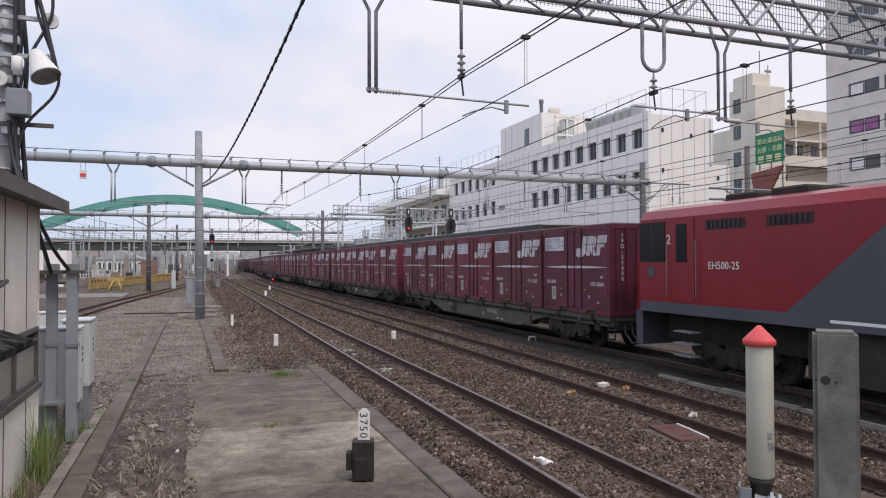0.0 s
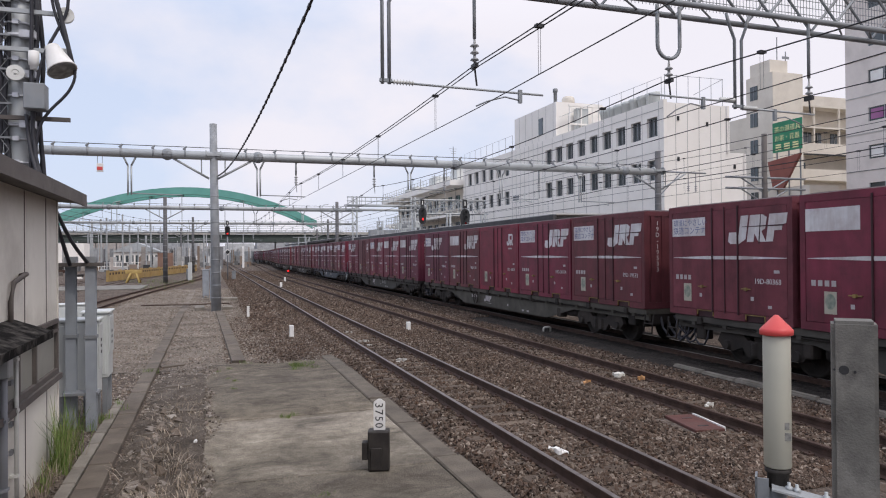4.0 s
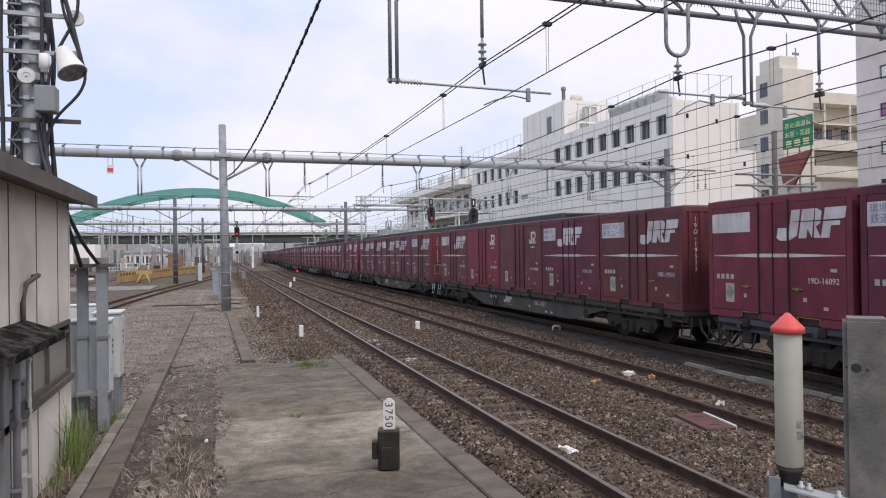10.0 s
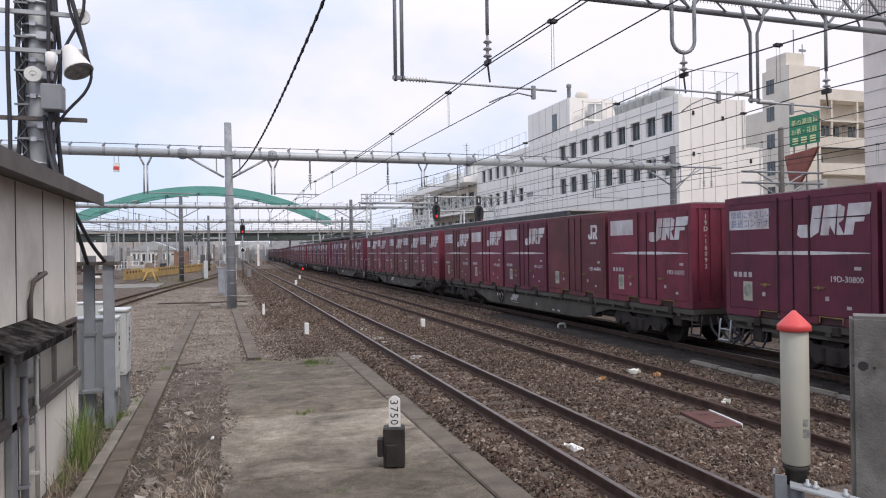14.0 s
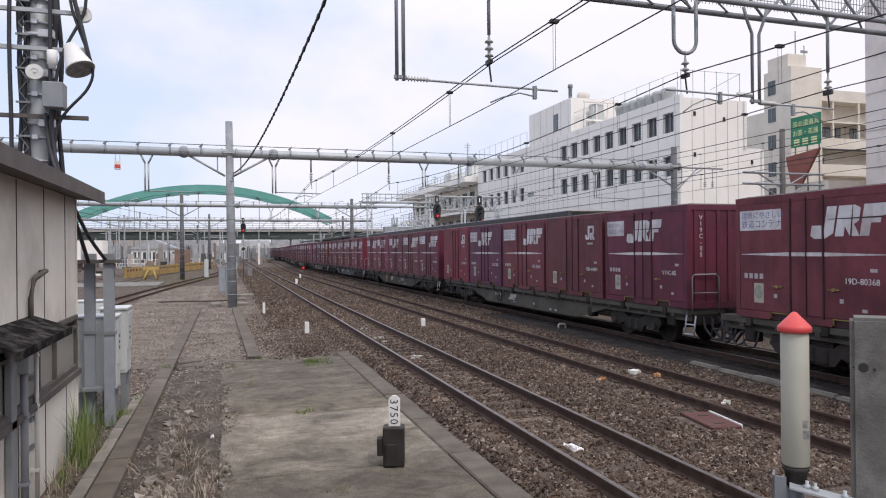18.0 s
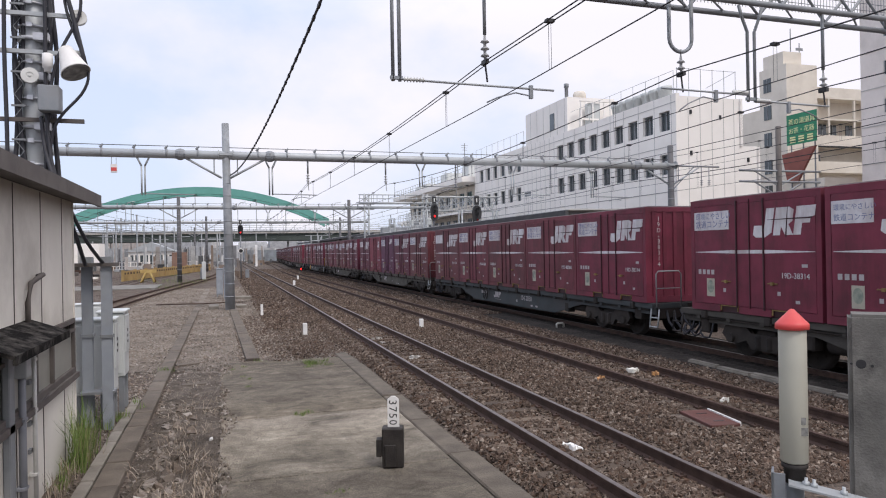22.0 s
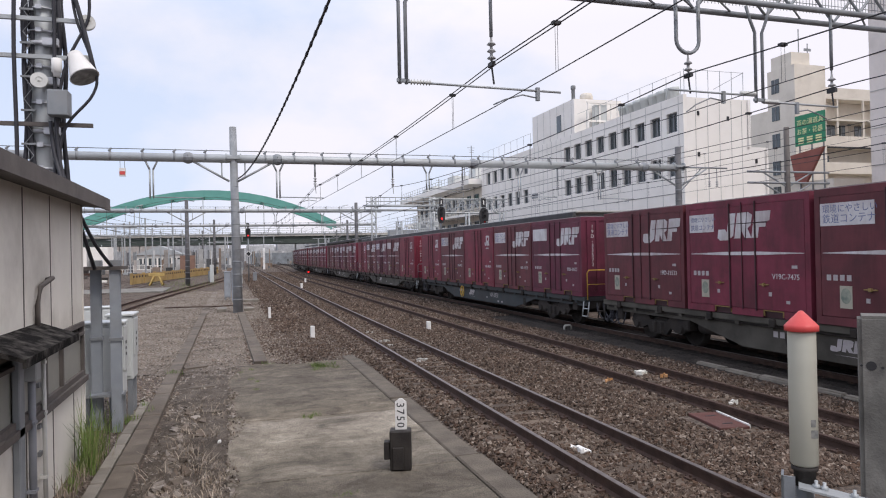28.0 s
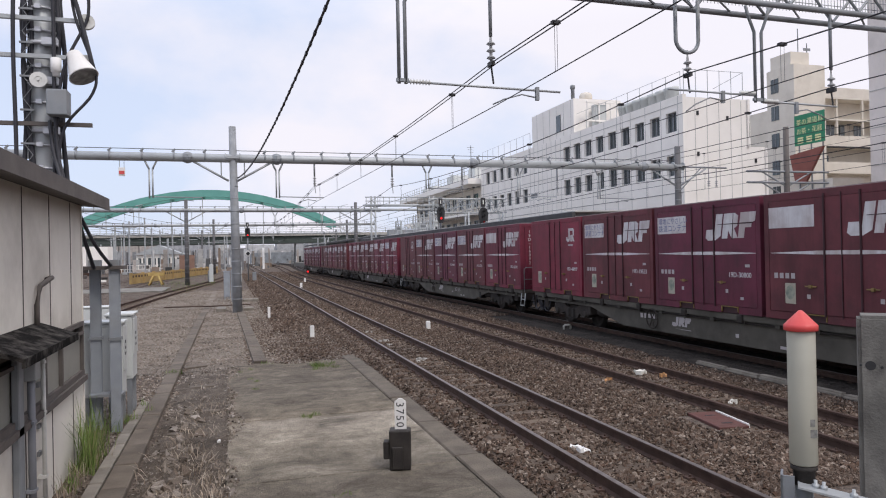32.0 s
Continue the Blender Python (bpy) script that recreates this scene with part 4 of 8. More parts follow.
bm = BM()
box(bm, HX, HX + 0.13, 8.03, 8.22, 1.50, 1.72)
part("switch_box", bevelled(bm, 0.01), GALV, hut)
for z in (0.6, 0.9, 1.35):
    part("pipe_clip", box(BM(), HX + 0.001, HX + 0.03, 8.55, 8.65, z, z + 0.05), GALV_DARK, hut)

# ---------------------------------------------------------------- gantry pole with cables by the hut
PX = -2.78
PALE_GALV = surf("bright_galvanised_steel", (0.48, 0.49, 0.52), (0.60, 0.61, 0.64), 6, 0.45, 0.4, bump=0.1, grime=(0.28, 0.28, 0.29), gscale=4, gamt=0.5)
gp = thing("gantry_pole", Matrix.Translation((PX + 0.06, GY, -0.07)), "concrete gantry pole wrapped in black cables with a floodlight", "pole")
bm = BM()
tube(bm, (0, 0, -0.3), (0, 0, 10.6), 0.20, 0.16, seg=18)
part("shaft", bm, GALV, gp, "steel-grey shaft")
cabler = random.Random(11)
for i in range(8):
    a = -1.35 + (0.85 + 0.26 * (i // 2)) * (1 if i % 2 else -1)
    bm = BM()
    pts = []
    for q in range(30):
        z = 2.6 + q * 0.28
        r = 0.215 + 0.035 * (i % 3) + 0.03 * math.sin(q * 0.9 + i * 2)
        pts.append((r * math.cos(a + 0.12 * math.sin(q * 0.5 + i)), r * math.sin(a + 0.1 * math.sin(q * 0.4 + i)), z))
    pipe(bm, pts, cabler.choice((0.014, 0.02, 0.028, 0.036)), 6)
    part("cable", bm, CABLE, gp)
for z in (3.9, 4.75, 5.5, 6.1, 6.9, 7.6):
    bm = BM()
    tube(bm, (0, 0, z), (0, 0, z + 0.05), 0.235, seg=18)
    box(bm, 0.05, 0.26, -0.30, -0.18, z - 0.03, z + 0.08)
    part("band", bm, PALE_GALV, gp, "bright steel strap")
for k in range(26):                         # climbing lattice clipped to the shaft
    za, sx = 3.55 + 0.17 * k, (-1) ** k
    bm = BM()
    tube(bm, (-0.16 - 0.06 * sx, -0.235, za), (-0.16 + 0.06 * sx, -0.235, za + 0.17), 0.006, seg=5)
    if k % 3 == 0:
        box(bm, -0.26, -0.07, -0.25, -0.22, za - 0.014, za + 0.014)
    part("lattice_rung", bm, GALV_DARK, gp)
for z in (3.7, 4.2, 4.55, 5.2, 5.75, 6.3, 6.65):
    bm = BM()
    tube(bm, (0, 0, z), (0, 0, z + 0.022), 0.225, seg=18)
    box(bm, -0.05, 0.03, -0.25, -0.20, z - 0.02, z + 0.045)
    part("strap", bm, PALE_GALV, gp)
for z, x0, x1, m_ in ((6.45, -0.75, 0.75, GALV), (5.88, -0.7, 0.62, GALV), (4.86, -0.75, 0.73, DARK_STEEL)):
    bm = BM()
    box(bm, x0, x1, -0.33, -0.27, z - 0.03, z + 0.03)
    part("cross_arm", bm, m_, gp)
for x, z, y in ((0.68, 6.42, -0.40), (0.66, 5.80, -0.40), (0.02, 5.50, -0.42)):
    bm = BM()
    lathe(bm, (x, y + 0.06, z), ((0.03, 0), (0.12, 0.004), (0.12, 0.02), (0.06, 0.022), (0.06, 0.036), (0.118, 0.038), (0.118, 0.054), (0.05, 0.056), (0.045, 0.046), (0.018, 0.046), (0.018, 0.07)), 18, (0.15, -1, 0.1), False)
    part("spool_insulator", bm, PORCELAIN, gp, "white spool insulator")
bm = BM()
lathe(bm, (0.49, -0.35, 5.95), ((0.05, 0.0), (0.10, 0.02), (0.125, 0.12), (0.205, 0.42), (0.215, 0.44), (0.205, 0.45), (0.19, 0.42)), 20, (0.38, -0.30, -0.875))
fl = part("floodlight", bm, WHITE, gp, "white bell-shaped floodlight")
bm = BM()
lathe(bm, (0.49 + 0.38 * 0.435, -0.35 - 0.30 * 0.435, 5.95 - 0.875 * 0.435), ((0.195, 0.0), (0.19, 0.022)), 18, (0.38, -0.30, -0.875))
part("lens", bm, surf("grey_lamp_glass", (0.16, 0.16, 0.16), (0.3, 0.3, 0.29), 14, 0.2, bump=0.3, bscale=30), fl)
bm = BM()
box(bm, 0.17, 0.45, -0.62, -0.34, 4.95, 5.33)
part("junction_box", bevelled(bm, 0.012), GALV_DARK, gp, "grey steel junction box")
bm = BM()
lathe(bm, (0.27, -0.42, 5.56), ((0.05, 0), (0.055, 0.06), (0.075, 0.07), (0.075, 0.27), (0.05, 0.28)), 14)
part("ballast_can", bm, WHITE, gp)
for pts, r in (([(0.48, -0.40, 6.9), (0.52, -0.4, 6.5), (0.66, -0.42, 6.1), (0.80, -0.42, 5.7), (0.83, -0.42, 5.5), (0.74, -0.42, 5.25), (0.45, -0.42, 4.95), (0.32, -0.40, 4.7), (0.27, -0.38, 4.3), (0.25, -0.35, 3.6)], 0.022),
               ([(0.72, -0.40, 6.9), (0.74, -0.42, 6.5), (0.60, -0.42, 6.2), (0.42, -0.42, 5.85), (0.32, -0.40, 5.5), (0.30, -0.40, 5.2), (0.22, -0.38, 4.5), (0.20, -0.36, 3.5)], 0.024),
               ([(0.48, -0.43, 6.95), (0.62, -0.44, 6.45), (0.80, -0.44, 5.6)], 0.034),
               ([(0.24, -0.40, 7.1), (0.24, -0.38, 6.2), (0.23, -0.40, 5.6), (0.25, -0.38, 4.2), (0.55, -0.6, 3.55), (0.75, -0.4, 3.0), (0.9, 0.2, 2.66)], 0.028),
               ([(0.16, -0.36, 4.9), (0.2, -0.38, 4.4), (0.42, -0.6, 3.75), (0.58, -0.7, 3.4), (0.68, -0.1, 2.66)], 0.03),
               ([(-0.28, -0.38, 7.2), (-0.32, -0.36, 6.0), (-0.28, -0.38, 4.6), (-0.30, -0.36, 3.6)], 0.03)):
    bm = BM()
    fine = []
    for a, b in zip(pts, pts[1:]):
        fine += [Vector(a).lerp(Vector(b), q / 3) for q in range(3)]
    fine.append(Vector(pts[-1]))
    for _ in range(2):
        fine = [fine[0]] + [(fine[i - 1] + fine[i] * 2 + fine[i + 1]) / 4 for i in range(1, len(fine) - 1)] + [fine[-1]]
    pipe(bm, fine, r, 7)
    part("loose_cable", bm, CABLE, gp)

# ---------------------------------------------------------------- cable posts and cabinets
POST_BLUE = surf("blue_grey_post_paint", (0.24, 0.265, 0.30), (0.31, 0.335, 0.365), 3, 0.6, bump=0.1, grime=(0.20, 0.20, 0.20), gscale=2, gamt=0.5)
cp = thing("cable_post", Matrix.Translation((-1.97, 12.45, 0)), "pair of galvanised steel cable posts with a top bar", "cable post")
for x, y in ((-0.15, 0.12), (0.17, -0.10)):
    for s in (-1, 1):
        bm = BM()
        box(bm, x - 0.075, x + 0.075, y + s * 0.07 - 0.006, y + s * 0.07 + 0.006, -0.1, 2.62)
        box(bm, x - 0.006, x + 0.006, y + s * 0.035 - 0.028, y + s * 0.035 + 0.028, -0.1, 2.62)
        part("post_flange", bm, POST_BLUE, cp)
    bm = BM()
    box(bm, x - 0.095, x + 0.095, y - 0.1, y + 0.1, 1.42, 1.47)
    part("post_collar", bm, GALV_DARK, cp)
    bm = BM()
    box(bm, x - 0.085, x + 0.085, y - 0.09, y + 0.09, 2.625, 2.72)
    part("post_collar", bm, GALV_DARK, cp)
bm = BM()
box(bm, -0.38, 0.32, -0.24, 0.24, 2.565, 2.622)
part("top_bar", bm, DARK_STEEL, cp)
bm = BM()
box(bm, -0.24, 0.27, -0.15, 0.15, 0.52, 0.56)
part("lower_bar", bm, GALV_DARK, cp)


def cabinet(x, y, w, d, z0, z1, label, turn=0, paint=None):
    paint = paint or CAB
    c = thing("relay_cabinet", Matrix.Translation((x, y, 0)) @ Matrix.Rotation(radians(turn), 4, "Z"), label, "cabinet", "trackside cabinets")
    bm = BM()
    box(bm, -w / 2, w / 2, -d / 2, d / 2, z0, z1)
    part("body", bevelled(bm, 0.015), paint, c)
    bm = BM()
    box(bm, -w / 2 - 0.03, w / 2 + 0.03, -d / 2 - 0.03, d / 2 + 0.03, z1 + 0.002, z1 + 0.045)
    part("lid", bevelled(bm, 0.01), paint, c)
    bm = BM()
    box(bm, -w / 2 + 0.04, w / 2 - 0.04, -d / 2 - 0.018, -d / 2 - 0.001, z0 + 0.06, z1 - 0.06)
    dr = part("door", bevelled(bm, 0.006), paint, c)
    bm = BM()
    box(bm, w / 2 - 0.14, w / 2 - 0.10, -d / 2 - 0.045, -d / 2 - 0.02, (z0 + z1) / 2, (z0 + z1) / 2 + 0.13)
    part("handle", bm, GALV_DARK, dr)
    bm = BM()
    for q in ((w / 2 + 0.001, w / 2 + 0.02),):
        box(bm, q[0], q[1], -d / 2 + 0.05, d / 2 - 0.05, z0 + 0.42, z1 - 0.05)
    sd = part("side_panel", bevelled(bm, 0.006), paint, c)
    bm = BM()
    for k in range(3):
        box(bm, w / 2 + 0.021, w / 2 + 0.024, -0.05, 0.06, z1 - 0.35 - k * 0.1, z1 - 0.30 - k * 0.1)
    part("warning_bar", bm, BLACK, sd)
    for sx in (-1, 1):
        for sy in (-1, 1):
            bm = BM()
            box(bm, sx * (w / 2 - 0.06) - 0.04, sx * (w / 2 - 0.06) + 0.04, sy * (d / 2 - 0.06) - 0.04, sy * (d / 2 - 0.06) + 0.04, -0.1, z0)
            part("leg", bm, GALV_DARK, c)
    return c


CAB = surf("pale_grey_cabinet_paint", (0.50, 0.52, 0.51), (0.56, 0.58, 0.57), 1.5, 0.5, bump=0.03, grime=(0.36, 0.36, 0.34), gscale=1.5, gamt=0.5)
cabinet(-2.08, 13.05, 0.62, 0.45, 0.42, 1.64, "pale grey steel relay cabinet behind the cable posts")
cabinet(-1.90, 13.75, 0.42, 0.62, 0.60, 1.72, "pale grey steel relay cabinet with a warning plate", 0)
cabinet(-3.6, 22.0, 0.9, 0.5, 0.1, 1.35, "grey steel trackside cabinet in the yard")
cabinet(-4.6, 22.3, 0.7, 0.5, 0.1, 1.5, "grey steel trackside cabinet in the yard")
cabinet(-0.25, 47.8, 0.40, 0.5, 0.1, 1.75, "tall blue-grey cabinet beside the concrete pole", 0, POST_BLUE)
cabinet(0.15, 44.5, 0.3, 0.3, 0.1, 1.9, "narrow blue-grey cabinet beside the concrete pole", 0, POST_BLUE)

# ---------------------------------------------------------------- platform end with fence posts
plat = thing("platform_end", Matrix(), "concrete platform end behind the fence posts", "platform", kind="structure")
bm = BM()
box(bm, -1.9, 2.75, -30, 2.45, -0.2, 1.1)
part("platform_slab", bevelled(bm, 0.02), CONCRETE, plat)
post = thing("concrete_post", Matrix.Translation((2.225, 1.935, 1.1)) @ Matrix.Rotation(radians(-46), 4, "Z"), "weathered concrete fence post with bolt holes", "post")
bm = BM()
box(bm, -0.076, 0.068, -0.07, 0.07, 0, 1.375)
part("shaft", bevelled(bm, 0.012, 2), surf("weathered_post_concrete", (0.118, 0.113, 0.103), (0.20, 0.191, 0.174), 6, 0.9, bump=0.2, bscale=120, grime=(0.07, 0.067, 0.062), gscale=9, gamt=0.85), post)
for x, z, r in ((-0.032, 1.20, 0.0165), (0.002, 1.195, 0.005), (-0.062, 1.20, 0.004)):
    bm = BM()
    tube(bm, (x - 0.006, -0.0715, z), (x - 0.006, -0.066, z), r, seg=14)
    part("bolt_hole", bm, BLACK, post)
lamp = thing("warning_lamp", Matrix.Translation((1.94, 2.01, 1.088)) @ Matrix.Rotation(radians(-44), 4, "Z"), "white tube warning lamp with a red conical cap", "lamp post")
bm = BM()
lathe(bm, (0, 0, 0.862), ((0.042, 0), (0.0465, 0.006), (0.0465, 0.47), (0.042, 0.476)), 28)
part("tube", bm, surf("milky_lamp_tube", (0.34, 0.33, 0.275), (0.39, 0.38, 0.32), 3, 0.45, bump=0, grime=(0.42, 0.40, 0.33), gscale=3, gamt=0.4), lamp, "milky white plastic tube")
bm = BM()
lathe(bm, (0, 0, 1.336), ((0.046, 0.0), (0.0565, 0.002), (0.0565, 0.020), (0.052, 0.025), (0.007, 0.072), (0.003, 0.073)), 28)
part("cap", bm, RED, lamp, "red conical cap")
bm = BM()
lathe(bm, (0, 0, 0.79), ((0.036, 0), (0.036, 0.05), (0.044, 0.055), (0.044, 0.07)), 20)
part("collar", bm, BLOCK, lamp)
for za, zb, xa in ((1.005, 1.030, 0.012), (0.966, 0.994, 0.018)):
    bm = BM()
    plate(bm, [(xa, za), (xa + 0.026, za), (xa + 0.026, zb), (xa, zb)], (0, -0.0445, 0), (1, 0.28, 0), (0, 0, 1), 0.002)
    part("sticker", bm, surf("grey_sticker", (0.13, 0.13, 0.12), (0.24, 0.235, 0.22), 60, 0.6, bump=0), lamp)
bm = BM()
box(bm, -0.075, -0.03, -0.06, -0.052, 0.0, 0.83)
box(bm, -0.075, -0.067, -0.06, 0.02, 0.0, 0.83)
part("angle_post", bm, GALV_DARK, lamp, "grey steel angle upright")
bm = BM()
tube(bm, (0, 0, 0), (0, 0, 0.79), 0.030, seg=12)
part("inner_pole", bm, GALV_DARK, lamp)
bm = BM()
plate(bm, [(-0.02, 0.80), (0.34, 0.745), (0.34, 0.752), (-0.02, 0.807)], (0, -0.02, 0), (1, 0, 0), (0, 0, 1), 0.075)
br = part("bracket_strap", bm, GALV, lamp, "pale steel strap to the post")
for x, z in ((0.035, 0.808), (0.06, 0.804), (0.15, 0.79)):
    bm = BM()
    lathe(bm, (x, -0.05, z - 0.01), ((0.012, 0), (0.012, 0.012), (0.006, 0.013), (0.006, 0.026)), 8)
    part("bolt", bm, GALV, br)

# ---------------------------------------------------------------- markers and litter
km = thing("distance_post", Matrix.Translation((2.02, 8.66, 0)) @ Matrix.Rotation(radians(-16), 4, "Z"), "dark block with a white distance marker reading 3750", "distance marker")
bm = BM()
box(bm, -0.135, 0.135, -0.11, 0.11, 0.0, 0.50)
part("block", bevelled(bm, 0.015), BLOCK, km, "dark brown block")
bm = BM()
box(bm, -0.10, 0.04, -0.135, -0.111, 0.02, 0.30)
box(bm, -0.21, -0.137, -0.09, 0.05, 0.14, 0.36)
part("side_block", bevelled(bm, 0.008), BLOCK, km)
bm = BM()
plate(bm, [(-0.073, 0.50), (0.073, 0.50), (0.073, 0.845), (0.02, 0.888), (-0.02, 0.888), (-0.073, 0.845)], (0.01, 0.01, 0), (1, 0, 0), (0, 0, 1), 0.03)
mk = part("marker_plate", bm, WHITE, km, "white enamel marker plate")
for i, ch in enumerate("3750"):
    lettering("digit", ch, Matrix.Translation((-0.042, -0.0215, 0.845 - 0.084 * i)) @ Matrix(((0, 1, 0, 0), (0, 0, -1, 0), (-1, 0, 0, 0), (0, 0, 0, 1))), 0.142, BLACK, mk, 0.001)
for x, y, h, r in ((2.60, 23.9, 0.40, 0.062), (6.40, 22.9, 0.28, 0.06), (1.6, 32.0, 0.50, 0.05), (5.4, 57, 0.4, 0.08), (6.9, 69, 0.4, 0.08)):
    bm = BM()
    box(bm, x - r * 1.1, x + r * 1.1, y - r, y + r, bed(x, y) - 0.1, bed(x, y) + h)
    solid("marker_peg", bevelled(bm, 0.012), WHITE, "small white marker peg standing in the ballast", "marker peg", "marker pegs")
FOAM = surf("dirty_white_plastic", (0.62, 0.60, 0.54), (0.74, 0.72, 0.66), 8, 0.6, bump=0.2, grime=(0.4, 0.36, 0.29), gscale=6)
ORANGE = surf("orange_plastic", (0.46, 0.23, 0.09), (0.56, 0.31, 0.14), 8, 0.6, bump=0.2)
REDDISH = surf("red_brown_cover", (0.085, 0.032, 0.026), (0.115, 0.043, 0.035), 4, 0.7, bump=0.15, grime=(0.10, 0.07, 0.06), gscale=3)


def scrap(x, y, z, n, r, mat_, label, seed):
    q = random.Random(seed)
    bm = BM()
    for i in range(n):
        cx, cy = x + q.uniform(-r, r), y + q.uniform(-r, r) * 0.7
        s = r * q.uniform(0.25, 0.5)
        pts = [(cx + s * math.cos(a) * q.uniform(0.6, 1.2), cy + s * math.sin(a) * q.uniform(0.6, 1.2)) for a in [k * math.pi / 3 for k in range(6)]]
        h = z + q.uniform(0.02, 0.07)
        top = [bm.verts.new((px_ + q.uniform(-0.01, 0.01), py_, h + q.uniform(-0.02, 0.02))) for px_, py_ in pts]
        bot = [bm.verts.new((px_, py_, z - 0.04)) for px_, py_ in pts]
        bm.faces.new(top)
        for k in range(6):
            bm.faces.new((bot[k], bot[(k + 1) % 6], top[(k + 1) % 6], top[k]))
    solid("litter", bm, mat_, label, "litter", "litter between the rails")


scrap(8.24, 12.72, 0.125, 7, 0.19, FOAM, "crumpled white plastic litter between the rails", 1)
scrap(8.27, 12.2, 0.125, 3, 0.10, ORANGE, "scrap of orange plastic between the rails", 2)
scrap(7.09, 12.25, 0.13, 3, 0.11, ORANGE, "scrap of orange plastic in the ballast", 3)
scrap(4.36, 8.2, 0.11, 5, 0.17, WHITE, "white paper litter on a sleeper", 4)
scrap(7.94, 9.73, 0.12, 4, 0.08, FOAM, "white scrap between the rails", 5)
scrap(4.33, 20.4, 0.11, 4, 0.16, PALE_CONCRETE, "pale scrap on a sleeper", 6)
scrap(4.32, 19.4, 0.11, 3, 0.12, PALE_CONCRETE, "pale scrap on a sleeper", 8)
scrap(4.45, 16.4, 0.11, 5, 0.17, PALE_CONCRETE, "pale scrap on a sleeper", 10)
scrap(4.39, 28.8, 0.11, 3, 0.16, PALE_CONCRETE, "pale scrap on a sleeper", 11)
scrap(4.30, 22.8, 0.11, 3, 0.14, PALE_CONCRETE, "pale scrap on a sleeper", 12)
scrap(-0.2, 10.9, -0.02, 2, 0.09, WHITE, "white paper scrap at the edge of the pad", 9)
cover = thing("cover_plate", Matrix.Translation((6.94, 8.83, 0.13)) @ Matrix.Rotation(radians(-9), 4, "Z"), "red-brown cover plate with two slots lying in the ballast", "cover plate")
part("plate", bevelled(box(BM(), -0.24, 0.22, -0.48, 0.46, -0.04, 0.02), 0.008), REDDISH, cover)
for yy in (-0.26, 0.22):
    part("slot", box(BM(), -0.08, 0.08, yy - 0.02, yy + 0.02, 0.021, 0.024), BLACK, cover)
part("edge_strip", box(BM(), 0.225, 0.25, -0.44, 0.46, -0.03, 0.035), WHITE, cover, "white strip")
bm = BM()
for k in range(8):
    y = 5.4 + k * 0.98
    box(bm, 9.80 + 0.02 * math.sin(k * 2.0), 9.97, y, y + 0.95, 0.0, 0.20 + 0.012 * (k % 3))
solid("kerb", bevelled(bm, 0.03, 2), EDGING, "stained pale concrete kerb blocks beside the train's track", "kerb", kind="structure")
bm = BM()
pipe(bm, [(10.24, 20.4, 0.08), (10.24, 20.4, 0.27), (10.28, 20.4, 0.30), (10.44, 20.4, 0.30), (10.48, 20.4, 0.27), (10.48, 20.4, 0.08)], 0.035, 8)
solid("drain_hoop", bm, PALE_CONCRETE, "small pale hoop beside the train's track", "hoop")

# ---------------------------------------------------------------- colour light signals
DIM_RED = surf("dim_red_lens", (0.22, 0.01, 0.01), (0.28, 0.014, 0.014), 5, 0.2, bump=0)


def signal(x, y, base, top, label, lit=True):
    s = thing("colour_light_signal", Matrix.Translation((x, y, base)), label, "railway signal", "railway signals")
    h = top - base
    bm = BM()
    tube(bm, (0, 0.16, 0), (0, 0.16, h), 0.07, seg=10)
    part("mast", bm, GALV_DARK, s)
    bm = BM()
    plate(bm, [(-0.24, -0.62), (-0.12, -0.78), (0.12, -0.78), (0.24, -0.62), (0.30, 0.05), (0.22, 0.30), (0.10, 0.40), (-0.10, 0.40), (-0.22, 0.30), (-0.30, 0.05)],
          (0, 0.10, h - 0.75), (1, 0, 0), (0, 0, 1), 0.08)
    hd = part("signal_head", bm, BLACK, s, "black signal head")
    for i, z in enumerate((-0.45, -0.1, 0.2)):
        bm = BM()
        lathe(bm, (0, 0.03, h - 0.75 + z), ((0.10, 0.0), (0.105, 0.14), (0.09, 0.14), (0.09, 0.03)), 14, (0, -1, 0))
        part("hood", bm, BLACK, hd)
        bm = BM()
        lathe(bm, (0, 0.02, h - 0.75 + z), ((0.085, 0.0), (0.085, 0.02), (0.04, 0.04)), 14, (0, -1, 0))
        part("lens", bm, (SIGNAL_RED if lit else DIM_RED) if i == 0 else BLACK, hd, "red lens" if i == 0 else "")
    bm = BM()
    box(bm, -0.14, 0.14, 0.05, 0.12, h - 0.30, h + 0.22)
    rt = part("route_panel", bm, BLACK, s)
    bm = BM()
    box(bm, -0.03, 0.03, 0.04, 0.049, h - 0.15, h + 0.10)
    part("route_bar", bm, WHITE, rt)
    return s


signal(1.89, 81.0, -0.1, 6.3, "red-lit colour light signal on a mast beside the track")
signal(14.4, 47.5, 4.41, 6.35, "red-lit colour light signal on the canopy frame")
signal(14.4, 38.8, 4.41, 5.68, "dim red colour light signal on the canopy frame", False)
bm = BM()
plate(bm, [(0, -0.36), (0.36, 0), (0, 0.36), (-0.36, 0)], (1.89, 81.09, 3.05), (1, 0, 0), (0, 0, 1), 0.04)
dia = solid("diamond_board", bm, WHITE, "white-edged black diamond board on the signal mast", "sign board")
bm = BM()
plate(bm, [(0, -0.26), (0.26, 0), (0, 0.26), (-0.26, 0)], (1.89, 81.048, 3.05), (1, 0, 0), (0, 0, 1), 0.04)
part("black_field", bm, BLACK, dia)

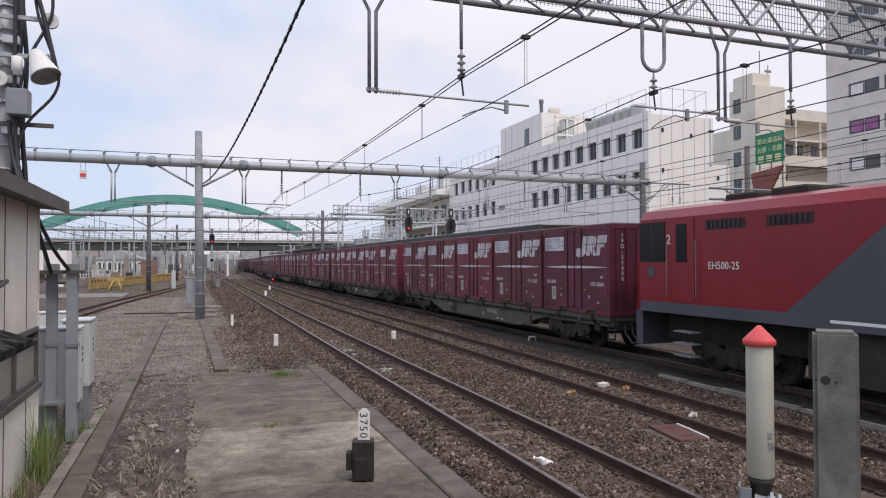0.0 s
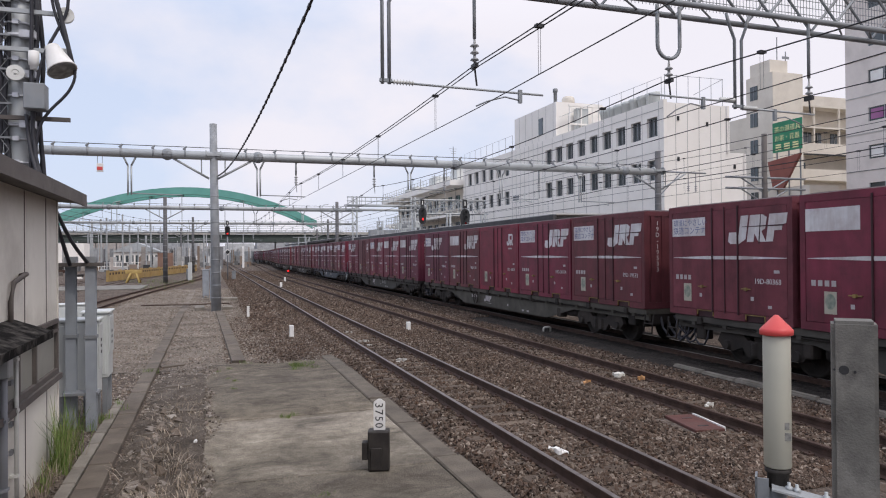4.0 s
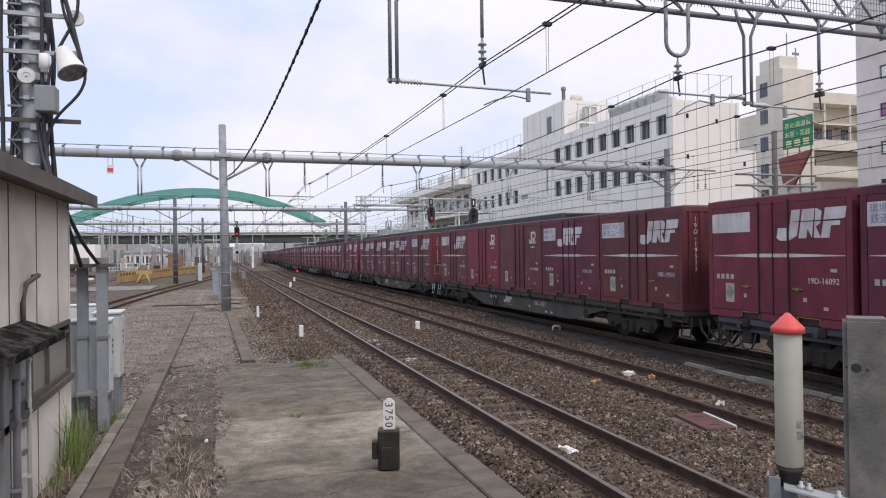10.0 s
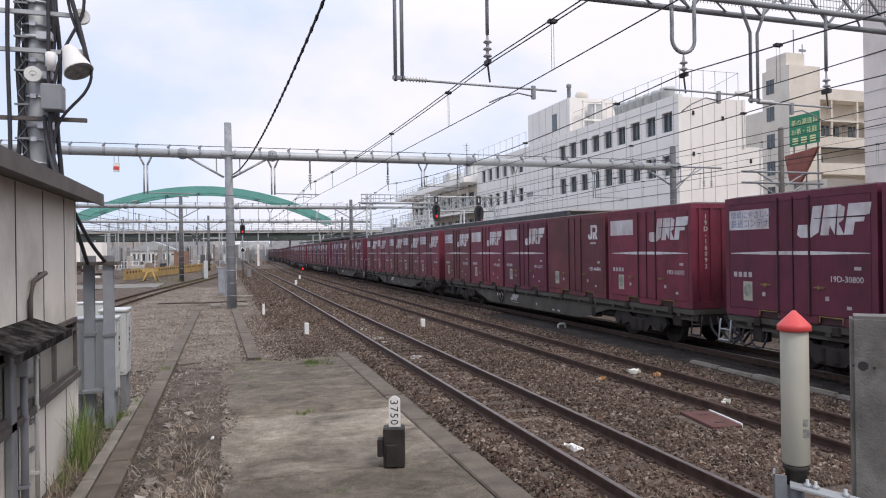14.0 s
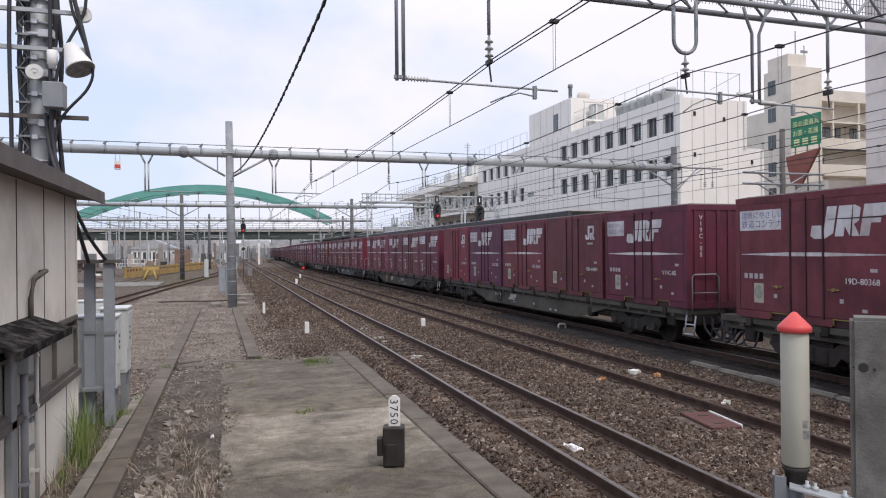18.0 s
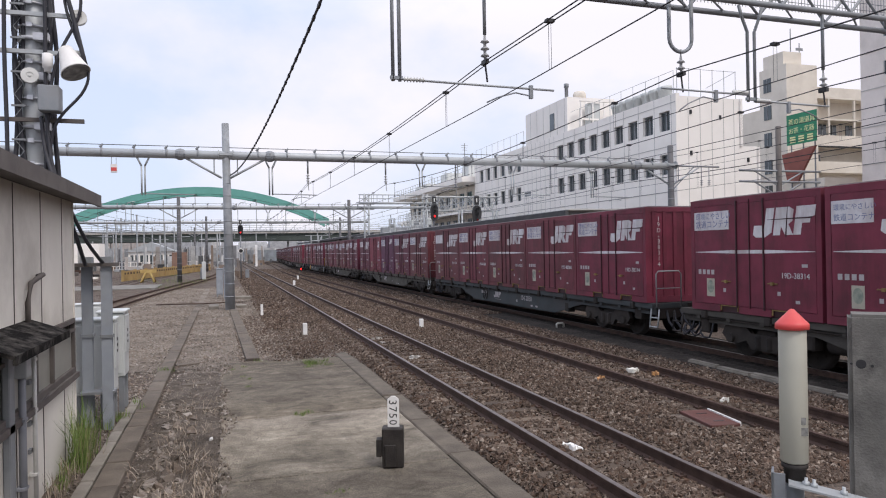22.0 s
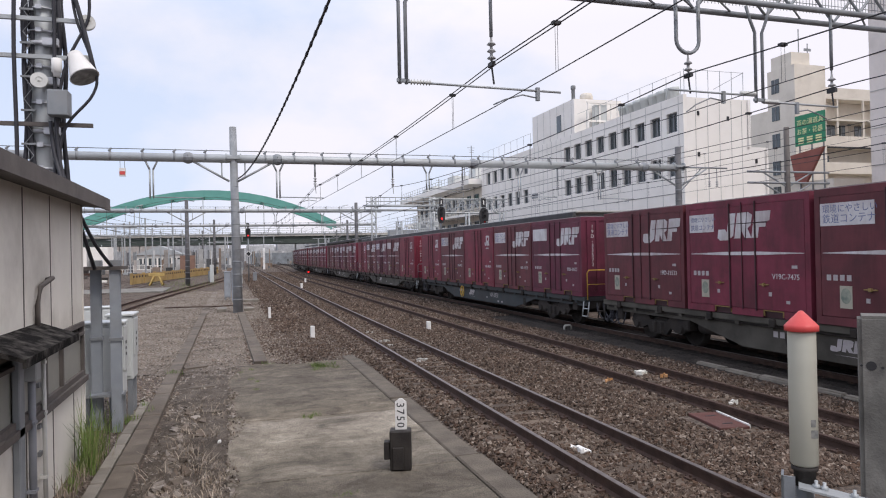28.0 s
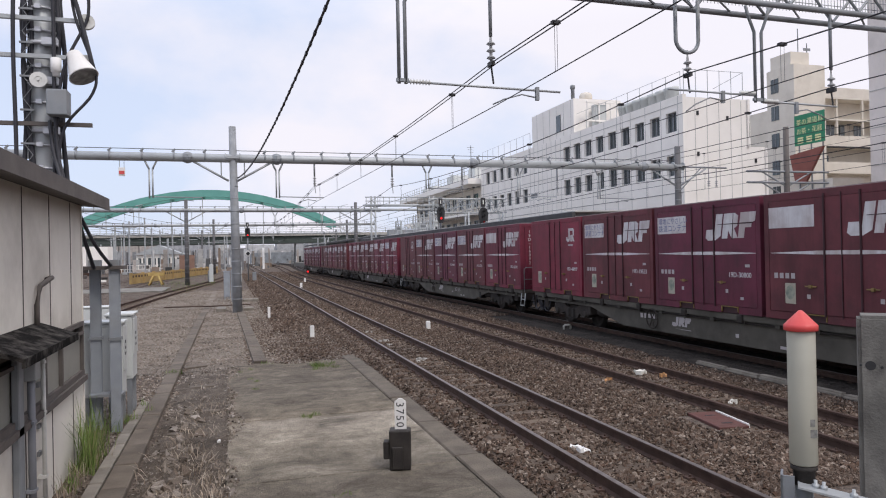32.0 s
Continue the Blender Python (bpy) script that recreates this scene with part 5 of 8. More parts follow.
gs = thing("ground_signal", Matrix.Translation((bend_mid(100) + 2.2, 100, -0.1)), "small red-lit ground signal beside the train's track", "railway signal")
bm = BM()
box(bm, -0.22, 0.22, -0.1, 0.1, 0, 0.75)
part("case", bevelled(bm, 0.03), BLACK, gs)
bm = BM()
lathe(bm, (0.0, -0.1, 0.5), ((0.13, 0), (0.13, 0.03), (0.06, 0.05)), 12, (0, -1, 0))
part("lens", bm, SIGNAL_RED, gs)

edge = thing("edging", Matrix(), "pale concrete edging between the hut and the cable trough", "kerb", kind="structure")
for k in range(14):
    bm = BM()
    box(bm, -1.70 + 0.002 * k, -1.545 + 0.002 * k, 5.6 + 0.62 * k, 6.2 + 0.62 * k, -0.15, 0.03 + 0.006 * math.sin(k * 2.1))
    part("edging_block", bevelled(bm, 0.012), EDGING, edge)

# ---------------------------------------------------------------- loose stones, weeds
def island_mat(name, tones, rough=0.9):
    """Colour by piece of a joined mesh."""
    m = bpy.data.materials.new(name)
    m.use_nodes = True
    n, l = m.node_tree.nodes, m.node_tree.links
    p = n["Principled BSDF"]
    g = n.new("ShaderNodeNewGeometry")
    r = n.new("ShaderNodeValToRGB")
    els = r.color_ramp.elements
    while len(els) < len(tones):
        els.new(0.5)
    for i, t in enumerate(tones):
        els[i].position, els[i].color = i / (len(tones) - 1), (*t, 1)
    l.new(g.outputs["Random Per Island"], r.inputs["Fac"])
    co, nz = n.new("ShaderNodeTexCoord"), n.new("ShaderNodeTexNoise")
    nz.inputs["Scale"].default_value, nz.inputs["Detail"].default_value = 60, 3
    l.new(co.outputs["Object"], nz.inputs["Vector"])
    big = n.new("ShaderNodeTexNoise")
    big.inputs["Scale"].default_value, big.inputs["Detail"].default_value = 0.8, 4
    l.new(co.outputs["Object"], big.inputs["Vector"])
    add = n.new("ShaderNodeMath")
    add.operation = "ADD"
    l.new(nz.outputs["Fac"], add.inputs[0])
    l.new(big.outputs["Fac"], add.inputs[1])
    mr = n.new("ShaderNodeMapRange")
    mr.inputs["From Min"].default_value, mr.inputs["From Max"].default_value = 0.6, 1.4
    mr.inputs["To Min"].default_value, mr.inputs["To Max"].default_value = 0.6, 1.4
    l.new(add.outputs[0], mr.inputs["Value"])
    hs = n.new("ShaderNodeHueSaturation")
    l.new(mr.outputs["Result"], hs.inputs["Value"])
    l.new(r.outputs["Color"], hs.inputs["Color"])
    l.new(hs.outputs["Color"], p.inputs["Base Color"])
    p.inputs["Roughness"].default_value = rough
    p.inputs["Specular IOR Level"].default_value = 0.25
    return m


STONE = island_mat("loose_ballast_stone", [(0.0222, 0.0145, 0.0105), (0.0801, 0.0552, 0.041), (0.125, 0.0945, 0.0739), (0.0849, 0.0505, 0.0337), (0.26, 0.215, 0.175)])
DIRT_STONE = island_mat("dirty_brown_stone", [(0.06, 0.05, 0.042), (0.155, 0.128, 0.106), (0.235, 0.208, 0.182), (0.145, 0.114, 0.09), (0.37, 0.335, 0.30)])
PALE_STONE = island_mat("pale_dusty_stone", [(0.097, 0.0785, 0.0634), (0.194, 0.161, 0.133), (0.272, 0.235, 0.198), (0.175, 0.136, 0.107), (0.349, 0.316, 0.275)])
STRAW = island_mat("dry_straw", [(0.20, 0.155, 0.115), (0.33, 0.27, 0.21), (0.45, 0.39, 0.315), (0.23, 0.17, 0.125)])
WEED = island_mat("green_weed", [(0.08, 0.13, 0.03), (0.13, 0.20, 0.05), (0.19, 0.26, 0.08), (0.22, 0.21, 0.10)])


def stone_bed(name, n, place, size, mat_, label, seed):
    """Many loose angular stones as one object."""
    g = np.random.default_rng(seed)
    xy = place(g, n)
    n = len(xy)
    z = np.array([max(bed(x, y), 0.0) if -0.10 < x < 3.15 and y < 18.2 else bed(x, y) for x, y in xy])
    base = np.array([(1, 0, 0), (-1, 0, 0), (0, 1, 0), (0, -1, 0), (0, 0, 1), (0, 0, -1)], float)
    faces = np.array([(0, 2, 4), (2, 1, 4), (1, 3, 4), (3, 0, 4), (2, 0, 5), (1, 2, 5), (3, 1, 5), (0, 3, 5)])
    v = base[None] * g.uniform(0.6, 1.25, (n, 6, 1)) + g.normal(0, 0.16, (n, 6, 3))
    q = g.normal(size=(n, 4))
    q /= np.linalg.norm(q, axis=1, keepdims=True)
    w, a, b, c = q.T
    rot = np.array([[1 - 2 * (b * b + c * c), 2 * (a * b - c * w), 2 * (a * c + b * w)],
                    [2 * (a * b + c * w), 1 - 2 * (a * a + c * c), 2 * (b * c - a * w)],
                    [2 * (a * c - b * w), 2 * (b * c + a * w), 1 - 2 * (a * a + b * b)]]).transpose(2, 0, 1)
    s = g.uniform(size[0], size[1], (n, 1, 1))
    v = np.einsum("nij,nkj->nki", rot, v * np.array([1, 0.8, 0.65])) * s
    v += np.column_stack((xy, z + s[:, 0, 0] * 0.25))[:, None, :]
    me = bpy.data.meshes.new(name)
    f = (faces[None] + 6 * np.arange(n)[:, None, None]).reshape(-1, 3)
    me.from_pydata(v.reshape(-1, 3).tolist(), [], f.tolist())
    me.materials.append(mat_)
    return tagged(new(name, me), label, "ballast", kind="stuff")


def clear_of_rails(xy):
    keep = np.ones(len(xy), bool)
    for c in (NEAR_X, MID_X):
        for s in (-0.566, 0.566):
            keep &= np.abs(xy[:, 0] - c - s) > 0.085
        inside = np.abs(xy[:, 0] - c) < 1.02
        onsl = np.abs(((xy[:, 1] - (3 if c == NEAR_X else 2)) + 0.31) % 0.62 - 0.31) < 0.12
        keep &= ~(inside & onsl & (np.random.default_rng(5).random(len(xy)) < 0.72))
    edge = 0.04 + 0.16 * np.sin(xy[:, 1] * 1.7) * np.sin(xy[:, 1] * 0.61 + 1)
    keep &= ~((xy[:, 0] > edge) & (xy[:, 0] < 3.2) & (xy[:, 1] < 18.2 + 0.25 * np.sin(xy[:, 0] * 3)))
    tx = -1.375 + 0.075 * (xy[:, 1] - 4) / 32
    keep &= np.abs(xy[:, 0] - tx) > 0.17
    keep &= ~((np.abs(xy[:, 0] - 0.69 + 0.27 * (xy[:, 1] - 18.6) / 17.4) < 0.19) & (xy[:, 1] > 18.5))
    keep &= ~((np.abs(xy[:, 0] - 9.88) < 0.16) & (xy[:, 1] < 14))
    keep &= ~((np.abs(xy[:, 0] - 6.9) < 0.38) & (np.abs(xy[:, 1] - 8.83) < 0.5))
    return xy[keep]


def near_field(g, n):
    y = 6.0 + 30 * g.random(n) ** 1.75
    return clear_of_rails(np.column_stack((g.uniform(3.15, 9.75, n), y)))


def left_field(g, n):
    y = 6.5 + 28 * g.random(n) ** 1.6
    xy = clear_of_rails(np.column_stack((g.uniform(-4.6, 3.2, n), y)))
    dirt = np.array([noise.noise((x * 0.7, y_ * 0.45, 7)) for x, y_ in xy])
    thin = (xy[:, 0] < -1.2) | (xy[:, 0] > 0) | (xy[:, 1] > 17.5) | (g.random(len(xy)) < 0.42)
    return xy[(dirt > -0.22) & thin & ((xy[:, 0] > -1.95) | (xy[:, 1] > 14))]


stone_bed("ballast_stones", 95000, near_field, (0.024, 0.050), STONE, "loose grey-brown crushed stones round the rails", 1)
stone_bed("dirt_stones", 42000, left_field, (0.014, 0.040), DIRT_STONE, "loose brown stones and dirt beside the pad", 2)


EARTH = speckled("trodden_earth", [(0.045, 0.036, 0.029), (0.080, 0.064, 0.050), (0.115, 0.094, 0.075), (0.165, 0.138, 0.112)], 1.8, 45, 0.5, 0.9)
ex, ey = steps((-1.19, -0.06, 12)), steps((5.5, 18.6, 110))
me = bpy.data.meshes.new("dirt_strip")
me.from_pydata([(x, y, bed(x, y) + 0.035 * ease(-1.19, -1.0, x) + 0.022 * noise.noise((x * 3.1, y * 3.1, 9)) - 0.05 * ease(16.5, 18.6, y)) for y in ey for x in ex], [],
               [(j * 13 + i, j * 13 + i + 1, j * 13 + i + 14, j * 13 + i + 13) for j in range(len(ey) - 1) for i in range(12)])
me.materials.append(EARTH)
tagged(new("dirt_strip", me), "trodden brown earth between the cable trough and the pad", "earth", kind="structure")
for x, y, w, d, a in ((-0.62, 15.6, 0.55, 0.24, 8), (-0.42, 13.2, 0.40, 0.22, -14), (-0.9, 18.7, 0.6, 0.3, 20), (-0.62, 10.6, 0.30, 0.2, 30), (-0.85, 11.6, 0.24, 0.16, -20)):
    slab = solid("broken_slab", bevelled(plate(BM(), [(-w / 2, -d / 2), (w * 0.42, -d * 0.5), (w / 2, d * 0.2), (w * 0.1, d / 2), (-w * 0.45, d * 0.4)], (0, 0, -0.05), (1, 0, 0), (0, 1, 0), 0.075), 0.01),
                 TROUGH, "broken piece of brown concrete in the dirt", "rubble", "broken concrete pieces")
    slab.matrix_basis = Matrix.Translation((x, y, bed(x, y) + 0.03)) @ Matrix.Rotation(radians(a), 4, "Z")


def rubble_field(g, n):
    xy = np.column_stack((g.uniform(-1.1, 0.0, n), 6.8 + 11 * g.random(n) ** 1.3))
    return clear_of_rails(xy)


stone_bed("rubble", 1500, rubble_field, (0.022, 0.060), DIRT_STONE, "larger flat stones and broken concrete in the dirt", 9)


def lump_field(g, n):
    x = -0.95 + 0.45 * g.random(n) ** 1.5
    return clear_of_rails(np.column_stack((x, 6.6 + 7.0 * g.random(n))))


stone_bed("broken_concrete", 150, lump_field, (0.06, 0.12), DIRT_STONE, "lumps of broken concrete sunk in the earth beside the trough", 29)


def verge_field(g, n):
    return clear_of_rails(np.column_stack((g.uniform(0.35, 3.5, n), g.uniform(17.5, 32, n))))


def verge_left(g, n):
    return clear_of_rails(np.column_stack((g.uniform(-5.6, 1.7, n), 13 + 48 * g.random(n))))


stone_bed("pale_verge_stones", 36000, verge_left, (0.022, 0.05), PALE_STONE, "loose pale grey stones and dust beside the cable trough", 14)
stone_bed("verge_stones", 12000, verge_field, (0.022, 0.045), STONE, "loose rust-brown stones beyond the pad", 12)


def middle_field(g, n):
    y = 26 + 90 * g.random(n) ** 1.7
    return clear_of_rails(np.column_stack((g.uniform(1.5, 10.6, n), y)))


DUST = speckled("dusty_verge_earth", [(0.0727, 0.0584, 0.0457), (0.141, 0.116, 0.0923), (0.194, 0.165, 0.135), (0.276, 0.239, 0.201)], 0.6, 30, 0.55, 0.9)
vx, vy = steps((-5.4, 1.75, 26)), steps((17.9, 64.0, 150))
me = bpy.data.meshes.new("verge_earth")
me.from_pydata([(x + 0.3 * noise.noise((0.35 * y, x, 2)), y, bed(x, y) + 0.014 + 0.02 * noise.noise((x * 1.7, y * 1.7, 4)) - 0.06 * ease(0.9, 1.75, x) - 0.06 * (1 - ease(-5.4, -4.6, x)) - 0.06 * ease(58, 64, y)) for y in vy for x in vx], [],
               [(j * 27 + i, j * 27 + i + 1, j * 27 + i + 28, j * 27 + i + 27) for j in range(len(vy) - 1) for i in range(26)])
me.materials.append(DUST)
tagged(new("verge_earth", me), "pale dusty earth and fine grit round the concrete pole", "earth", kind="structure")
stone_bed("distant_stones", 60000, middle_field, (0.035, 0.08), STONE, "loose crushed stones further along the tracks", 3)


def pad_field(g, n):
    return np.column_stack((g.uniform(0.0, 3.0, n), g.uniform(6.8, 18.1, n)))


stone_bed("pad_grit", 5000, pad_field, (0.004, 0.009), DIRT_STONE, "fine grit and small stones strewn over the concrete pad", 6)


def tufts(name, spots, mat_, label, seed, lean=0.6):
    """Grass as single bent blades."""
    q = random.Random(seed)
    vs, fs = [], []
    for x, y, r, n, h in spots:
        for _ in range(n):
            a, d = q.uniform(0, 6.283), r * math.sqrt(q.random())
            bx, by = x + d * math.cos(a), y + d * math.sin(a)
            t, hh, w = q.uniform(0, 6.283), h * q.uniform(0.35, 1.0), q.uniform(0.002, 0.0055)
            k = lean * q.uniform(0.1, 1.0) * hh
            dx, dy = math.cos(t), math.sin(t)
            i = len(vs)
            z = -0.05
            vs += [(bx - dy * w, by + dx * w, z), (bx + dy * w, by - dx * w, z),
                   (bx + dx * k * 0.35 + dy * w, by + dy * k * 0.35 - dx * w, z + hh * 0.6),
                   (bx + dx * k * 0.35 - dy * w, by + dy * k * 0.35 + dx * w, z + hh * 0.6),
                   (bx + dx * k, by + dy * k, z + hh)]
            fs += [(i, i + 1, i + 2, i + 3), (i + 3, i + 2, i + 4)]
    me = bpy.data.meshes.new(name)
    me.from_pydata(vs, [], fs)
    me.materials.append(mat_)
    return tagged(new(name, me), label, "grass", kind="stuff")


g = random.Random(3)
tufts("dry_grass", [(g.uniform(-0.85, -0.08), 6.6 + 5.2 * g.random(), 0.20, 11, g.uniform(0.08, 0.26)) for _ in range(46)]
      + [(g.uniform(-0.9, 0.1), g.uniform(11, 17), 0.25, 12, g.uniform(0.06, 0.16)) for _ in range(26)]
      + [(g.uniform(-1.95, -1.7), g.uniform(8.5, 11.0), 0.12, 12, 0.35) for _ in range(14)], STRAW, "dry straw-coloured grass beside the pad", 21, 1.1)
tufts("dead_grass", [(g.uniform(-0.95, 0.02), 6.6 + 9.5 * g.random(), 0.22, 26, g.uniform(0.03, 0.07)) for _ in range(90)], STRAW, "flattened dead grass and stalks lying in the dirt", 23, 3.5)
tufts("dry_stalks", [(g.uniform(-1.0, -0.12), 6.6 + 8.5 * g.random() ** 1.4, 0.25, 4, g.uniform(0.10, 0.22)) for _ in range(120)], STRAW, "long pale dry stalks fallen across the dirt", 24, 3.0)
tufts("weeds", [(-1.84 + g.uniform(-0.1, 0.08), g.uniform(9.9, 10.7), 0.08, 26, g.uniform(0.55, 1.15)) for _ in range(10)]
      + [(-1.9 + g.uniform(-0.08, 0.05), g.uniform(9.0, 10.5), 0.09, 16, g.uniform(0.14, 0.34)) for _ in range(12)]
      + [(-1.93 + g.uniform(-0.1, 0.18), g.uniform(10.6, 12.4), 0.12, 16, g.uniform(0.3, 0.85)) for _ in range(6)]
      + [(g.uniform(-1.7, -1.4), g.uniform(12.6, 14.0), 0.1, 18, 0.22) for _ in range(7)]
      + [(g.uniform(1.75, 2.35), g.uniform(16.8, 17.6), 0.16, 60, 0.16) for _ in range(9)]
      + [(g.uniform(0.4, 1.0), g.uniform(18.1, 18.6), 0.1, 18, 0.10) for _ in range(3)]
      + [(g.uniform(1.15, 1.35), g.uniform(11.9, 12.1), 0.1, 50, 0.13) for _ in range(3)]
      + [(g.uniform(0.15, 0.5), g.uniform(14.5, 17.5), 0.08, 30, 0.12) for _ in range(5)]
      + [(g.uniform(1.1, 1.35), 7.95, 0.07, 30, 0.09) for _ in range(4)]
      + [(-1.25 + g.uniform(-0.2, 0.1), 17.6, 0.15, 30, 0.2) for _ in range(3)]
      + [(g.uniform(-9, -2), g.uniform(60, 100), 0.8, 30, 0.6) for _ in range(16)], WEED, "green weeds at the hut's foot and in the joints", 22)

# ---------------------------------------------------------------- white office building: details
JOINT = surf("panel_joint_grey", (0.42, 0.41, 0.39), (0.47, 0.46, 0.44), 1, 0.8, bump=0)
y = 42.3
while y < 82.8:
    if min(abs(y - c) for c in COLS) > 0.7:
        bm = BM()
        box(bm, WX - 0.012, WX - 0.001, y - 0.025, y + 0.025, 0, 13.45)
        part("panel_joint", bm, JOINT, white)
    y += 1.02
for z in (6.6, 9.85, 12.9):
    bm = BM()
    box(bm, WX - 0.02, WX - 0.001, 41.8, 82.85, z - 0.03, z + 0.03)
    part("floor_joint", bm, JOINT, white)
for x in (31.5, 32.5, 33.5, 34.5, 35.4):
    bm = BM()
    box(bm, x - 0.02, x + 0.02, 41.738, 41.749, 0, 13.2)
    part("panel_joint", bm, JOINT, white)
bm = BM()
box(bm, 35.88, 36.06, 41.6, 41.748, 9.9, 13.3)
box(bm, 37.40, 37.55, 41.6, 41.748, 2.0, 9.85)
part("downpipe", bm, WALL_WHITE, white)
for x, z in ((31.7, 12.2), (34.2, 11.9), (31.7, 9.3), (36.6, 8.9)):
    bm = BM()
    box(bm, x - 0.09, x + 0.09, 41.70, 41.748, z - 0.15, z + 0.15)
    part("vent", bm, BLACK, white)
part("vent", box(BM(), WX - 0.03, WX - 0.001, 66.1, 67.6, 8.2, 8.66), GALV_DARK, white, "small louvred vent")
bm = BM()
box(bm, WX + 0.0, WX + 0.049, 60.6, 61.5, 14.1, 15.7)
part("penthouse_window", bm, GLASS, white)
for y in (58.5, 60.0, 61.5, 63.0, 64.5, 66.0):
    bm = BM()
    box(bm, WX + 0.035, WX + 0.0495, y - 0.02, y + 0.02, 13.0, 16.68)
    part("panel_joint", bm, JOINT, white)
fence = thing("roof_fence", Matrix(), "thin white roof safety fence of the office building", "fence")
for y in steps((42.2, 57.5, 9), (68, 82.6, 8)):
    bm = BM()
    tube(bm, (WX + 0.15, y, 13.4), (WX + 0.15, y, 15.2), 0.022, seg=5)
    part("fence_post", bm, GALV, fence)
for a, b in ((42.2, 57.5), (68, 82.6)):
    for z in (15.18,):
        bm = BM()
        tube(bm, (WX + 0.15, a, z), (WX + 0.15, b, z), 0.017, seg=5)
        part("fence_rail", bm, GALV, fence)
for i in range(7):
    bm = BM()
    lathe(bm, (32.6, 45.6 + i * 1.1, 13.0), ((0.50, 0), (0.54, 0.1), (0.54, 1.60), (0.58, 1.65), (0.58, 1.9), (0.44, 1.96), (0.40, 1.88)), 16, (-0.16, 0, 1))
    solid("rooftop_unit", bm, CAB, "pale round rooftop cooling unit", "rooftop unit", "rooftop cooling units")
bm = BM()
lathe(bm, (31.0, 58.9, 16.7), ((0.17, 0), (0.17, 1.05), (0.23, 1.1), (0.23, 1.4), (0.17, 1.45)), 14)
solid("roof_chimney", bm, GALV_DARK, "dark steel chimney on the penthouse roof", "chimney")
bm = BM()
lathe(bm, (32.3, 58.8, 16.7), ((0.6, 0), (0.62, 0.45), (0.5, 0.7), (0.2, 0.78)), 18)
solid("water_tank", bm, WALL_CREAM, "cream domed roof water tank", "tank")
fence = thing("roof_fence", Matrix(), "thin white safety fence along the end of the office roof", "fence")
for x in steps((30.75, 35.75, 5)):
    part("fence_post", tube(BM(), (x, 41.95, 13.3), (x, 41.95, 15.35), 0.024, seg=5), GALV, fence)
for z in (15.3,):
    part("fence_rail", tube(BM(), (30.7, 41.95, z), (35.8, 41.95, z), 0.017, seg=5), GALV, fence)
part("fence_brace", tube(BM(), (33.2, 41.95, 14.0), (35.75, 41.95, 15.3), 0.022, seg=5), GALV, fence)
rig = thing("roof_rig", Matrix(), "open steel stair frame on the office roof", "steel frame")
for i in range(4):
    bm = BM()
    tube(bm, (31.4 + i * 1.2, 56.9, 12.9), (31.4 + i * 1.2, 56.9, 16.2), 0.09, seg=6)
    part("frame_post", bm, WALL_WHITE, rig)
for z in (14.4, 16.1):
    bm = BM()
    box(bm, 31.3, 35.2, 56.8, 57.0, z, z + 0.15)
    part("frame_beam", bm, WALL_WHITE, rig)
bm = BM()
box(bm, 32.2, 33.4, 57.02, 57.6, 13, 16)
part("door_panel", bm, CAB, rig)

# ---------------------------------------------------------------- cream building with the stair tower
cream = thing("apartment_building", Matrix(), "cream rendered building with balconies and a stair tower", "building")
bm = BM()
box(bm, 63.54, 68.1, 66.0, 70.3, -0.2, 24.0)
part("tower", bm, WALL_CREAM, cream)
bm = BM()
box(bm, 63.7, 66.4, 66.6, 69.8, 24.0, 25.6)
part("lift_housing", bm, WALL_CREAM, cream)
for z in (22.0, 18.7, 15.4, 12.1, 9.0):
    bm = BM()
    box(bm, 63.48, 63.535, 68.4, 69.6, z - 0.85, z + 0.85)
    part("tower_window", bm, GLASS, cream)
    bm = BM()
    box(bm, 63.44, 63.479, 68.95, 69.05, z - 0.85, z + 0.85)
    part("window_bar", bm, GALV_DARK, cream)
bm = BM()
box(bm, 68.1, 82.0, 68.5, 84.0, -0.2, 20.5)
part("wall", bm, WALL_CREAM, cream)
for i, z in enumerate((4.7, 8.1, 11.5, 14.7, 17.9, 20.5)):
    bm = BM()
    box(bm, 68.1, 82.0, 66.6, 68.49, z - 0.22, z)
    part("balcony_slab", bm, WALL_CREAM, cream)
    if i in (2, 3, 5):
        bm = BM()
        box(bm, 68.1, 82.0, 66.6, 66.75, z + 0.002, z + 1.15)
        part("balcony_parapet", bm, WALL_CREAM, cream)
bm = BM()
box(bm, 68.1, 82.0, 66.55, 66.95, 14.4, 14.55)
part("dark_ledge", bm, BLACK, cream)
for z0, z1, xs in ((15.5, 17.5, (69.0, 70.6, 72.2, 75.0)), (12.0, 13.7, (69.6,)), (9.1, 10.7, (68.8, 70.3, 71.8)), (5.3, 7.3, (69.0, 71.2, 74))):
    for x in xs:
        bm = BM()
        box(bm, x, x + 1.3, 68.42, 68.48, z0, z1)
        wn_ = part("window", bm, GLASS, cream)
        bm = BM()
        box(bm, x + 0.6, x + 0.7, 68.38, 68.419, z0, z1)
        part("window_bar", bm, GALV, wn_)
for x in (70.5, 74.5, 78.5):
    bm = BM()
    box(bm, x - 0.12, x + 0.12, 66.62, 66.86, 14.7, 20.3)
    part("balcony_post", bm, WALL_CREAM, cream)
